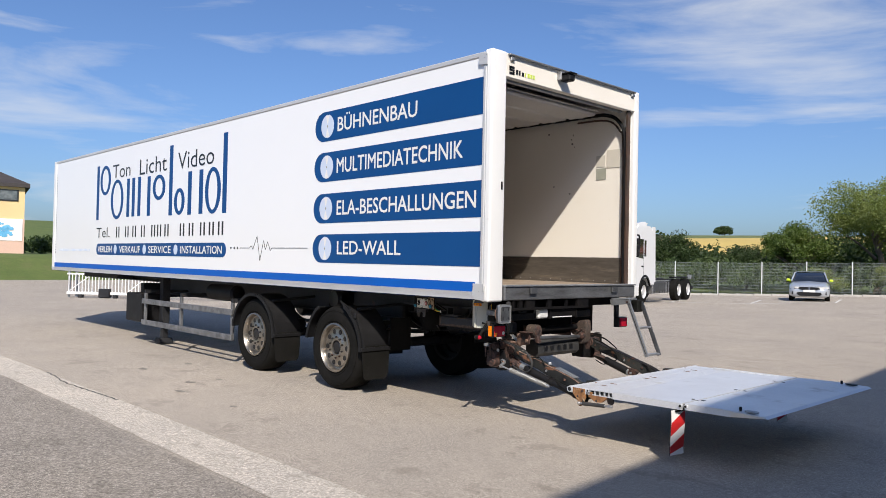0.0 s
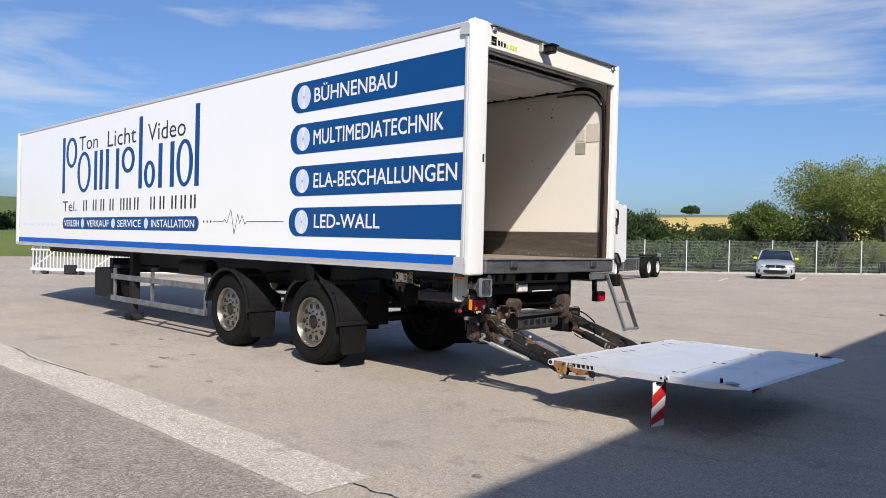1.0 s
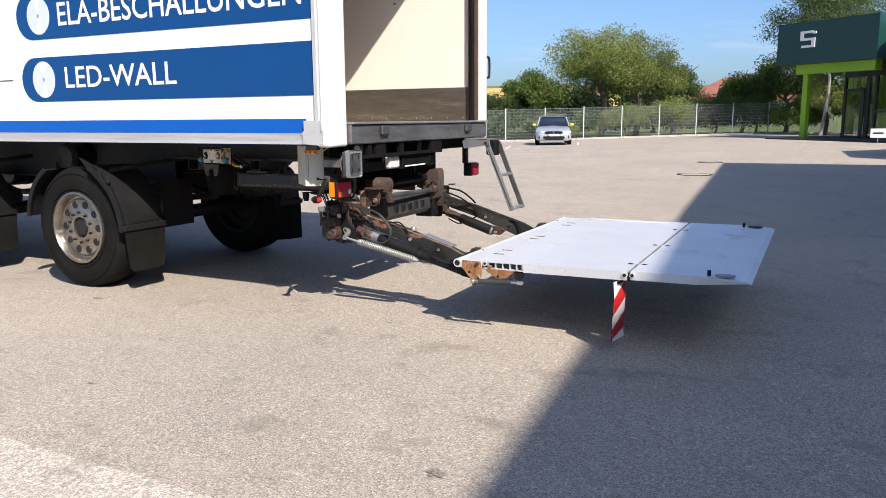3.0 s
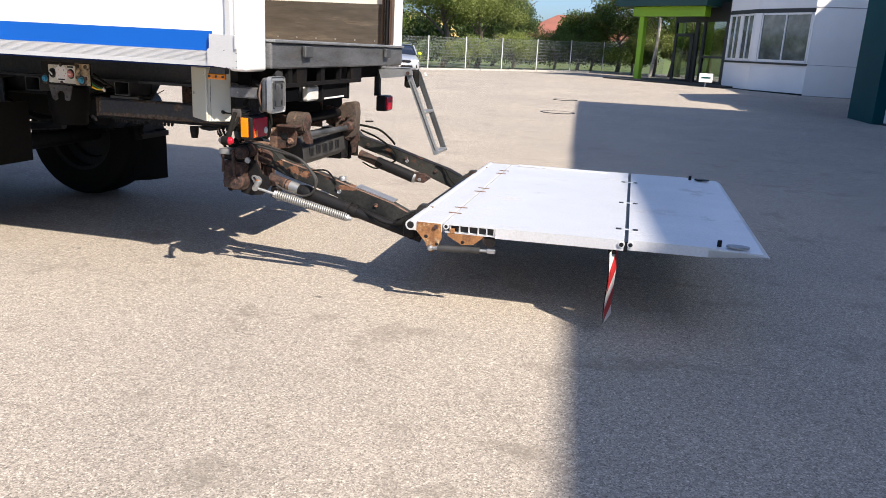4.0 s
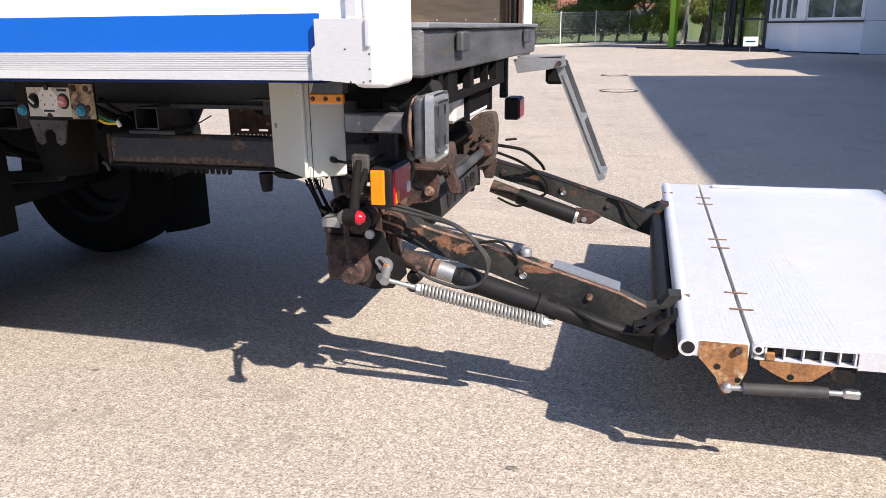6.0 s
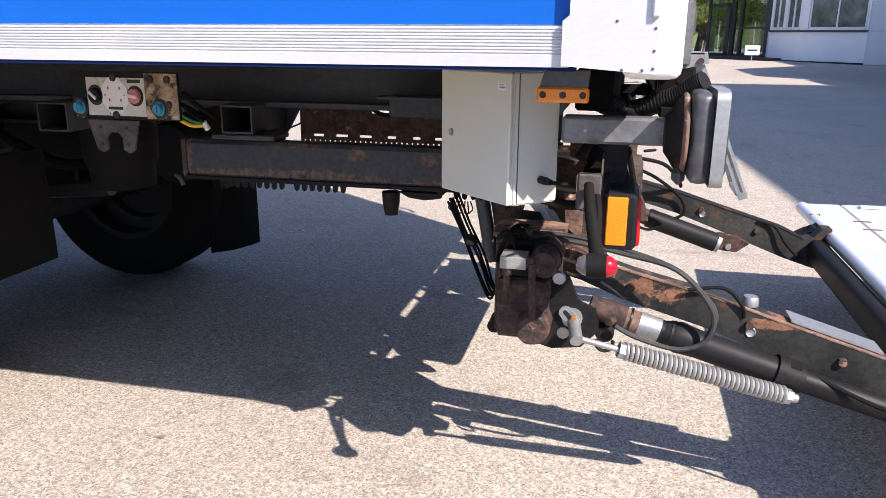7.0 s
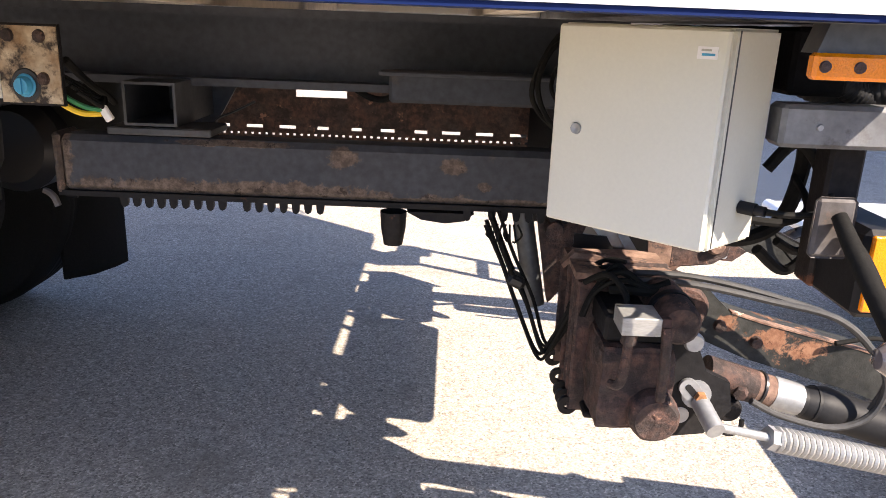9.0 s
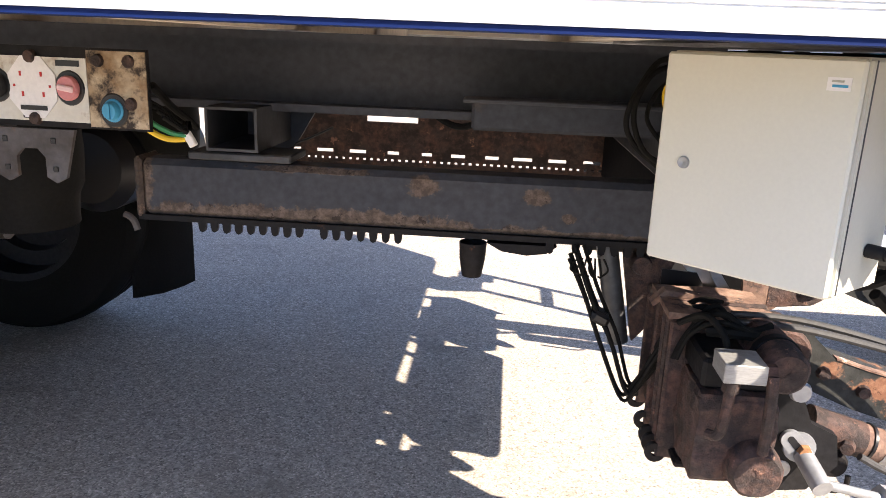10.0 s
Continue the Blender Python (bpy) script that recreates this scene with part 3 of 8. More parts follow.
def prism(bm, outline, axis, a, b):
    """A flat outline pushed along an axis from a to b. Outline: (u, v) in the other two axes in order."""
    def at(u, v, w):
        return {"x": (w, u, v), "y": (u, w, v), "z": (u, v, w)}[axis]
    lo = [bm.verts.new(at(u, v, a)) for u, v in outline]
    hi = [bm.verts.new(at(u, v, b)) for u, v in outline]
    n = len(outline)
    for i in range(n):
        bm.faces.new((lo[i], lo[(i + 1) % n], hi[(i + 1) % n], hi[i]))
    bm.faces.new(lo[::-1])
    bm.faces.new(hi)


def prisms(outline, axis, a, b):
    bm = bmesh.new()
    prism(bm, outline, axis, a, b)
    return bm


def lathe(bm, profile, centre, axis="y", seg=40):
    """A turned shape: profile of (radius, along)."""
    c = Vector(centre)
    rings = []
    for r, h in profile:
        ring = []
        for i in range(seg):
            u, v = r * math.cos(2 * math.pi * i / seg), r * math.sin(2 * math.pi * i / seg)
            ring.append(bm.verts.new(c + Vector({"x": (h, u, v), "y": (u, h, v), "z": (u, v, h)}[axis])))
        rings.append(ring)
    for a, b in zip(rings, rings[1:]):
        for i in range(seg):
            bm.faces.new((a[i], a[(i + 1) % seg], b[(i + 1) % seg], b[i]))
    for (r, h), ring in ((profile[0], rings[0]), (profile[-1], rings[-1])):
        if r < 0.005:
            bm.faces.new(ring)
    return bm


def arc(cx, cy, rx, ry, a0, a1, n):
    return [(cx + rx * math.cos(radians(a0 + (a1 - a0) * i / n)), cy + ry * math.sin(radians(a0 + (a1 - a0) * i / n))) for i in range(n + 1)]


def words(text, x0, x1, z0, z1, material, parent, y=-0.006, fat=0.0, name="lettering", axis="y", at=0.0, flip=1):
    """Lettering fitted into a rectangle on a wall that faces -y (axis 'y') or +x (axis 'x')."""
    cu = bpy.data.curves.new("letters", "FONT")
    cu.body, cu.extrude, cu.offset, cu.resolution_u = text, 0.0, min(fat, 0.0), 3
    tmp = bpy.data.objects.new("letters", cu)
    scene.collection.objects.link(tmp)
    bpy.context.view_layer.update()
    me = bpy.data.meshes.new_from_object(tmp.evaluated_get(bpy.context.evaluated_depsgraph_get()))
    bpy.data.objects.remove(tmp)
    co = np.empty(len(me.vertices) * 3)
    me.vertices.foreach_get("co", co)
    co = co.reshape(-1, 3)
    lo, hi = co.min(0), co.max(0)
    u = (co[:, 0] - lo[0]) / (hi[0] - lo[0]) * (x1 - x0) + x0
    v = (co[:, 1] - lo[1]) / (hi[1] - lo[1]) * (z1 - z0) + z0
    out = np.stack((u, np.full_like(u, y), v) if axis == "y" else (np.full_like(u, at), u, v), 1)
    me.vertices.foreach_set("co", out.ravel())
    if fat > 0:
        # bold letters: the outline laid four times, a hair apart
        bm = bmesh.new()
        du, dv = fat * (x1 - x0) / (hi[0] - lo[0]), fat * (z1 - z0) / (hi[1] - lo[1])
        for k, (su, sv) in enumerate(((-1, -1), (1, -1), (-1, 1), (1, 1))):
            first = len(bm.verts)
            bm.from_mesh(me)
            bm.verts.ensure_lookup_table()
            bmesh.ops.translate(bm, verts=bm.verts[first:], vec=(su * du, -0.0002 * k, sv * dv) if axis == "y" else (0.0002 * k, su * du, sv * dv))
        bm.to_mesh(me)
        bm.free()
    me.materials.clear()
    me.materials.append(M[material])
    ob = new(name, me)
    return attach(ob, parent)


def gz(x, y):
    """Height of the yard: level by the trailer, a slight fall across its far side."""
    k = min(max((y - 15) / 25, 0), 1)
    k = k * k * (3 - 2 * k)
    return k * min(max(0.024 * (x + 12.8), -0.12), 0.26)


def on_ground(outline, z, name, material, parent=None, label=""):
    bm = bmesh.new()
    bm.faces.new([bm.verts.new((x, y, gz(x, y) + z)) for x, y in outline])
    return part(name, bm, material, parent, label, smooth=0)

# ---- ground, yard and fields ----
FENCE_A, FENCE_U = Vector((-16.6, 38.3)), Vector((0.819, 0.574))
FENCE_N = Vector((-FENCE_U.y, FENCE_U.x))


def beyond(x, y):
    return (x - FENCE_A.x) * FENCE_N.x + (y - FENCE_A.y) * FENCE_N.y


def ease(a, b, v):
    k = min(max((v - a) / (b - a), 0), 1)
    return k * k * (3 - 2 * k)


def terrain(x, y):
    r = math.hypot(x, y)
    hill = 11.7 * ease(62, 270, r) + 14 * ease(300, 1400, r)
    bank = 1.55 * ease(-44.5, -50, x)
    low = -0.10 * (1 - max(ease(0.0, 0.5, beyond(x, y)), ease(-44.0, -45.0, x)))
    return gz(x, y) + hill + bank * (1 - ease(70, 140, r)) + low + 0.5 * noise.noise((x * 0.02, y * 0.02, 0)) * ease(70, 160, r)


def spread(n, far, near):
    k = math.asinh(far / near)
    return [near * math.sinh(k * (2 * i / n - 1)) for i in range(n + 1)]


bm = bmesh.new()
xs, ys = spread(150, 1600, 14), spread(150, 1600, 14)
ys = [v + 35 for v in ys]
rows = [[bm.verts.new((x, y, terrain(x, y))) for x in xs] for y in ys]
for j in range(len(ys) - 1):
    for i in range(len(xs) - 1):
        bm.faces.new((rows[j][i], rows[j][i + 1], rows[j + 1][i + 1], rows[j + 1][i]))
tagged(part("ground", bm, "grass", smooth=180), "grassy fields rolling away round the yard", "ground", kind="structure")

bm = bmesh.new()
made = {}


def yard_vert(x, y):
    s = beyond(x, y)
    if s > 0:
        x, y = x - FENCE_N.x * s, y - FENCE_N.y * s
    key = (round(x, 3), round(y, 3))
    if key not in made:
        made[key] = bm.verts.new((x, y, gz(x, y)))
    return made[key]


for i in range(-46, 40):
    for j in range(-45, 75):
        if min(beyond(i, j), beyond(i + 1, j), beyond(i, j + 1), beyond(i + 1, j + 1)) < 0:
            q = [yard_vert(i, j), yard_vert(i + 1, j), yard_vert(i + 1, j + 1), yard_vert(i, j + 1)]
            q = [v for k, v in enumerate(q) if v not in q[:k]]
            if len(q) > 2:
                bm.faces.new(q)
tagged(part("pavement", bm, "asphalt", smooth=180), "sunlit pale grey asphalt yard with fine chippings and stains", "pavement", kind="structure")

# the pale strip let into the asphalt, its ragged edges, and the cracks that follow it
random.seed(4)
top, low = [], []
for i in range(120):
    x = -34 + 35.18 * i / 119
    top.append((x, -2.20 + 0.02 * noise.noise((x * 3, 0, 5)) - 0.012 * (x < -3) * abs(x + 3)))
    low.append((x, -2.71 + 0.02 * noise.noise((x * 3, 9, 5)) - 0.012 * (x < -3) * abs(x + 3)))
bm = bmesh.new()
t_v = [bm.verts.new((x, y, 0.004)) for x, y in top]
l_v = [bm.verts.new((x, y, 0.004)) for x, y in low]
for i in range(119):
    bm.faces.new((l_v[i], l_v[i + 1], t_v[i + 1], t_v[i]))
tagged(part("patch_strip", bm, "strip", smooth=0), "pale coarse repair strip set in the asphalt", "pavement strip", kind="structure")


def crack(pts, w, seed):
    random.seed(seed)
    path = smooth_path([(x, y, 0) for x, y in pts], 14)
    bm = bmesh.new()
    last = None
    for p in path:
        a = 0.03 * noise.noise((p.x * 9, p.y * 9, seed))
        ww = w * random.uniform(0.35, 1.1)
        now = [bm.verts.new((p.x, p.y + a - ww, 0.0065)), bm.verts.new((p.x, p.y + a + ww, 0.0065))]
        if last:
            bm.faces.new((last[0], now[0], now[1], last[1]))
        last = now
    return bm


tagged(part("crack", crack([(1.2, -2.38), (1.45, -2.36), (1.7, -2.33), (2.0, -2.36), (2.4, -2.3)], 0.009, 1), "tar", smooth=0), "thin dark crack running on from the pale strip", "crack", kind="structure")
tagged(part("crack", crack([(-6.0, -2.22), (-5.66, -2.24), (-4.87, -2.30), (-4.24, -2.26), (-3.43, -2.22)], 0.012, 2), "tar", smooth=0), "thin dark crack along the edge of the pale strip", "crack", kind="structure")


def stain(x, y, r, seed, stretch=1.0):
    random.seed(seed)
    bm = bmesh.new()
    ring = []
    for i in range(26):
        a = 2 * math.pi * i / 26
        k = r * (0.75 + 0.5 * noise.noise((math.cos(a) * 1.6, math.sin(a) * 1.6, seed * 3.1)))
        ring.append(bm.verts.new((x + stretch * k * math.cos(a), y + k * math.sin(a), 0.005 + gz(x, y))))
    bm.faces.new(ring)
    return tagged(part("stain", bm, "tar_stain", smooth=0), "dark oil stain on the asphalt", "stain", kind="structure")


M["tar_stain"] = mk("oil_stain", (0.13, 0.118, 0.10), (0.26, 0.235, 0.20), rough=0.9, big=30, small=110, grain=0.5, bump=0.4)
for x, y, r, s, k in ((1.61, -1.67, 0.085, 3, 1.0), (-1.35, 0.2, 0.02, 9, 1.3), (0.30, 0.20, 0.03, 10, 1.6), (-5.59, -1.09, 0.13, 11, 2.6), (-5.74, -0.36, 0.10, 12, 3.0), (-4.13, -1.09, 0.11, 13, 2.0), (-3.58, -1.46, 0.10, 14, 1.8),
                      (-4.14, -0.69, 0.09, 15, 3.2), (-2.38, -1.42, 0.075, 16, 1.8), (-2.18, -0.16, 0.06, 17, 2.2), (-0.54, -1.54, 0.035, 18, 2.0), (-1.51, 0.52, 0.028, 19, 1.3), (-0.86, 1.5, 0.02, 20, 1.2)):
    stain(x, y, 0.55 * r, s, min(k, 1.8))

# manhole covers and parking bay lines
def manhole(x, y, r):
    t = thing("manhole_cover", (x, y, gz(x, y)), "round iron manhole cover in a worn ring in the asphalt", "manhole cover", "covers in the yard")
    bm = bmesh.new()
    lathe(bm, [(0.0005, 0.010), (r * 0.84, 0.010), (r * 0.84, -0.01)], (x, y, gz(x, y)), "z", 36)
    part("cover", bm, "asphalt", t, "cover filled with asphalt")
    bm = bmesh.new()
    lathe(bm, [(r * 0.85, -0.01), (r * 0.85, 0.012), (r, 0.012), (r * 1.01, -0.02)], (x, y, gz(x, y)), "z", 36)
    part("ring", bm, "chassis", t, "thin dark iron ring")


manhole(0.17, 15.2, 0.42)
manhole(-0.1, 20.2, 0.38)
for x, y, x1, y1 in ((-12.27, 24.9, -12.95, 27.0), (-9.64, 27.2, -10.95, 31.2), (-7.52, 31.2, -8.79, 35.7), (-13.2, 24.0, -9.64, 27.2), (-9.64, 27.2, -7.52, 31.2)):
    d = Vector((x1 - x, y1 - y))
    w = Vector((-d.y, d.x)).normalized() * 0.055
    rim_ = [(x - w.x, y - w.y), (x1 - w.x, y1 - w.y), (x1 + w.x, y1 + w.y), (x + w.x, y + w.y)]
    tagged(on_ground(rim_, 0.012, "bay_line", "white_line"), "worn white parking bay line", "road marking", "parking lines", "structure")

# kerb along the fence
k0 = FENCE_A - FENCE_U * 30
for i in range(64):
    a = k0 + FENCE_U * (i * 1.0)
    c = a + FENCE_U * 0.5
    bm = boxed(-0.49, 0.49, 0.0, 0.16, -0.1, 0.11, bevel=0.015, m=pose(c.x, c.y, gz(c.x, c.y), 0, 0, math.degrees(math.atan2(FENCE_U.y, FENCE_U.x))))
    if i == 0:
        kerb = thing("kerb", (k0.x, k0.y, 0), "row of pale concrete kerb stones along the fence", "kerb", kind="structure")
    part("kerb_stone", bm, "kerb", kerb)

# ---- fence: posts and wire mesh panels ----
H_FENCE = 2.05
for i in range(-9, 10):
    p = FENCE_A + FENCE_U * (2.52 * i) + FENCE_N * 0.35
    z = gz(p.x, p.y)
    f_t = thing("fence_panel", (p.x, p.y, z), "grey wire mesh fence panel on a steel post", "fence", "yard fence", rz=math.degrees(math.atan2(FENCE_U.y, FENCE_U.x)), here=False)
    part("post", boxed(-0.03, 0.03, -0.02, 0.02, -0.1, H_FENCE, bevel=0.004), "post_zinc", f_t)
    bm = bmesh.new()
    for k in range(11):
        zz = 0.08 + k * 0.19
        box(bm, 0.03, 2.49, -0.026, -0.02, zz - 0.004, zz + 0.004)
        box(bm, 0.03, 2.49, 0.02, 0.026, zz - 0.004, zz + 0.004)
    for k in range(50):
        xx = 0.04 + k * 0.05
        box(bm, xx - 0.0022, xx + 0.0022, -0.004, 0.004, 0.05, H_FENCE - 0.03)
    part("mesh", bm, "wire", f_t, smooth=0)

# ---- far fields, houses ----
def sheet(outline, name, material, label, lift=0.25, n=14):
    a, b, c, d = [Vector(p) for p in outline]
    bm = bmesh.new()
    g = [[None] * (n + 1) for _ in range(n + 1)]
    for i in range(n + 1):
        for j in range(n + 1):
            u, v = i / n, j / n
            p = (a * (1 - u) + b * u) * (1 - v) + (d * (1 - u) + c * u) * v
            g[i][j] = bm.verts.new((p.x, p.y, terrain(p.x, p.y) + lift))
    for i in range(n):
        for j in range(n):
            bm.faces.new((g[i][j], g[i + 1][j], g[i + 1][j + 1], g[i][j + 1]))
    return tagged(part(name, bm, material, smooth=180), label, "field", kind="structure")


sheet(((-92, 84), (-28, 128), (-56, 232), (-112, 152)), "wheat_field", "wheat", "ripe yellow wheat field on the hillside", 0.5)
sheet(((-112.3, 152.4), (-56.2, 232.5), (-58, 290), (-200, 270)), "green_field", "meadow", "green crop along the hill's crest", 0.5)


def house(x, y, w, d, h, rise, rz, wall, roof, label, windows=(), o=0.6):
    z = terrain(x, y) - 0.3
    t = thing("house", (x, y, z), label, "house", rz=rz, here=False)
    part("wall", boxed(-w / 2, w / 2, -d / 2, d / 2, 0, h), wall, t, smooth=0)
    bm = bmesh.new()
    base = [bm.verts.new(v) for v in ((-w / 2 - o, -d / 2 - o, h - 0.1), (w / 2 + o, -d / 2 - o, h - 0.1), (w / 2 + o, d / 2 + o, h - 0.1), (-w / 2 - o, d / 2 + o, h - 0.1))]
    eave = [bm.verts.new(v.co + Vector((0, 0, 0.25))) for v in base]
    k = max((w - d) / 2, 0.05)
    ridge = [bm.verts.new((-k, 0, h + rise)), bm.verts.new((k, 0, h + rise))]
    for i in range(4):
        bm.faces.new((base[i], base[(i + 1) % 4], eave[(i + 1) % 4], eave[i]))
    bm.faces.new(base[::-1])
    bm.faces.new((eave[0], eave[1], ridge[1], ridge[0]))
    bm.faces.new((eave[2], eave[3], ridge[0], ridge[1]))
    bm.faces.new((eave[1], eave[2], ridge[1]))
    bm.faces.new((eave[3], eave[0], ridge[0]))
    part("roof", bm, roof, t, smooth=0)
    for (wx, wy, wz, ww, wh, face) in windows:
        m = pose(wx, wy, wz, 0, 0, face)
        wf = part("window", boxed(-ww / 2, ww / 2, -0.03, 0.06, -wh / 2, wh / 2, m=m), "black_frame", t, smooth=0)
        part("pane", boxed(-ww / 2 + 0.08, ww / 2 - 0.08, -0.05, -0.03, -wh / 2 + 0.08, wh / 2 - 0.08, m=m), "pane", wf, smooth=0)
    return t


# the yellow house past the end of the yard
hx, hy = -58.8, 7.0
y_house = house(hx, hy, 7.4, 7.4, 5.1, 2.1, 78, "wall_yellow", "roof_dark", "yellow rendered house with a dark hipped roof and a blue mural", [(1.5, -3.72, 4.4, 3.6, 0.8, 0)], o=0.3)
part("wall_band", boxed(-3.72, 3.72, -3.72, 3.72, 0.0, 2.75), "wall_pink", y_house, "pink plaster lower wall", smooth=0)
mural = part("mural", boxed(-1.6, 3.6, -3.76, -3.72, 1.2, 2.75), "white_film", y_house, "white mural board", smooth=0)
bm = bmesh.new()
random.seed(8)
for _ in range(90):
    a, r = random.uniform(0, 6.28), random.uniform(0, 1) ** 0.7
    mx, mz, rr = 1.9 + 1.2 * r * math.cos(a) * 1.1, 1.98 + 0.55 * r * math.sin(a), random.uniform(0.08, 0.2)
    prism(bm, [(mx + rr * math.cos(q * 1.05) * random.uniform(0.7, 1.2), mz + rr * 0.8 * math.sin(q * 1.05)) for q in range(6)], "y", -3.785 - 0.001 * random.random(), -3.765)
part("painted_patch", bm, "pale_blue", mural, "pale blue painted patches", smooth=0)
house(-5.9, 93.2, 13, 9, 2.7, 2.7, 14, "render_white", "roof_red", "white house with a red tiled roof behind the trees")
house(-400, 106.5, 6.5, 6, 2.2, 1.5, 30, "render_white", "roof_dark", "small white farmhouse on the far hill")
house(-402, 110.5, 4.5, 4, 2.2, 1.3, 10, "render_white", "roof_dark", "small white farmhouse on the far hill")

# ---- trees ----
def leaves(points, size, seed, squash=1.0):
    rng = np.random.default_rng(seed)
    n = len(points)
    a = rng.normal(size=(n, 3))
    a /= np.linalg.norm(a, axis=1)[:, None]
    b = np.cross(a, rng.normal(size=(n, 3)))
    b /= np.linalg.norm(b, axis=1)[:, None]
    s = 0.72 * size * rng.uniform(0.55, 1.35, n)[:, None]
    p = np.asarray(points)
    vs = np.stack((p - a * s - b * s * 0.28, p + b * s * 0.55 - a * s * 0.15, p + a * s + b * s * 0.15, p - b * s * 0.6 + a * s * 0.2), 1).reshape(-1, 3)
    fs = np.arange(n * 4).reshape(-1, 4)
    me = bpy.data.meshes.new("crown")
    me.from_pydata(vs.tolist(), [], fs.tolist())
    return me


def lobes(rng, centre, radii, count, per, small):
    pts = []
    c, r = np.array(centre), np.array(radii)
    for _ in range(count):
        d = rng.normal(size=3)
        d /= np.linalg.norm(d)
        d[2] = abs(d[2]) * 1.2 - 0.35
        q = c + r * d * rng.uniform(0.35, 0.92)
        k = small * rng.uniform(0.6, 1.3)
        e = rng.normal(size=(per, 3))
        e /= np.linalg.norm(e, axis=1)[:, None]
        pts.append(q + e * (k * rng.uniform(0.35, 1.05, per)[:, None]) * np.array([1.15, 1.15, 0.85]))
    return np.concatenate(pts)


def tree(x, y, height, radius, seed, material, label, name="tree", bark="bark", leaf=0.16, count=34, per=130, low=0.35, thick=0.03):
    leaf, per = leaf * 0.62, int(per * 2.0)
    rng = np.random.default_rng(seed)
    z = terrain(x, y)
    t = thing(name, (x, y, z), label, "tree" if name == "tree" else "bush", "trees behind the fence", here=False)
    mid = height * (1 + low) / 2
    bm = bmesh.new()
    tube(bm, [(0, 0, -0.3), (0.08 * radius, 0.03, height * 0.25), (-0.05 * radius, 0.05, height * 0.5), (0.02, 0, height * 0.88)], lambda s: (thick * height) * (1 - 0.9 * s) + 0.012, 8, 4)
    for k in range(9):
        a, h0 = rng.uniform(0, 6.28), height * rng.uniform(0.22, 0.7)
        e = radius * rng.uniform(0.5, 0.85)
        tube(bm, [(0, 0, h0), (0.5 * e * math.cos(a), 0.5 * e * math.sin(a), h0 + 0.14 * height), (e * math.cos(a), e * math.sin(a), h0 + 0.24 * height)], lambda s: 0.43 * thick * height * (1 - 0.85 * s) + 0.006, 6, 3)
    part("trunk", bm, bark, t)
    pts = lobes(rng, (0, 0, mid), (radius, radius, height * (1 - low) / 2), count, int(per * 1.9), radius * 0.30)
    me = leaves(pts, leaf, seed)
    me.materials.append(M[material])
    attach(new("crown", me), t)
    return t


tree(-11.6, 50.5, 8.3, 4.4, 1, "leaf_pale", "broad tree with pale yellow-green leaves behind the fence", count=60, per=170, low=0.12, leaf=0.15)
tree(-9.6, 53.0, 7.8, 3.6, 2, "leaf_pale", "broad tree with pale green leaves behind the fence", count=50, per=150, low=0.1, leaf=0.15)
tree(-15.9, 48.6, 5.3, 2.6, 3, "leaf", "green tree behind the fence", count=40, per=120, low=0.08)
tree(-20.8, 51, 3.7, 2.6, 4, "leaf_dark", "dark green tree behind the fence", count=36, per=120, low=0.05)
tree(-25.6, 48.8, 4.7, 2.6, 5, "leaf_dark", "dark green tree behind the fence", count=36, per=120, low=0.05)
tree(-29.5, 46, 5.2, 2.9, 6, "leaf_dark", "dark green tree behind the fence", count=36, per=120, low=0.05)
tree(-8.2, 62, 6.4, 2.2, 7, "leaf_dark", "dark spruce-like tree further off", count=46, per=110, low=0.05)
tree(-10.6, 65, 6.6, 2.8, 8, "leaf_dark", "dark tree further off", count=40, per=110, low=0.05)
tree(-2.3, 54, 4.6, 2.2, 9, "leaf", "green tree behind the fence", count=36, per=110, low=0.05)
tree(0.6, 53, 5.6, 2.9, 10, "leaf", "green tree behind the fence", count=36, per=120, low=0.05)
tree(2.8, 46.6, 13.0, 3.7, 11, "leaf", "slender birch with hanging twigs by the entrance", bark="birch", count=120, per=110, low=0.06, leaf=0.12, thick=0.008)
tree(4.2, 50.5, 7.5, 3.0, 12, "leaf", "green tree behind the entrance canopy", count=36, per=120, low=0.1)
tree(-108, 226, 3.6, 3.0, 13, "leaf_dark", "lone round tree on the hill's crest", count=40, per=90, low=0.0, leaf=0.4)
for k, (x, y, h, r) in enumerate(((-6.2, 48.0, 2.7, 1.9), (-3.6, 50.0, 2.9, 2.0), (-9.0, 46.8, 2.4, 1.7), (-1.2, 51.6, 3.0, 1.9), (-13.0, 44.8, 1.6, 1.3), (1.6, 49.0, 2.6, 1.6), (3.0, 48.6, 4.2, 1.9), (5.2, 47.0, 4.6, 2.0), (7.6, 46.8, 4.8, 2.0), (6.4, 49.4, 5.2, 2.2), (4.2, 46.4, 3.4, 1.5))):
    tree(x, y, h, r, 30 + k, "leaf" if k % 2 else "leaf_pale", "dense green bush along the fence", name="bush", count=26, per=120, low=0.0, leaf=0.11)

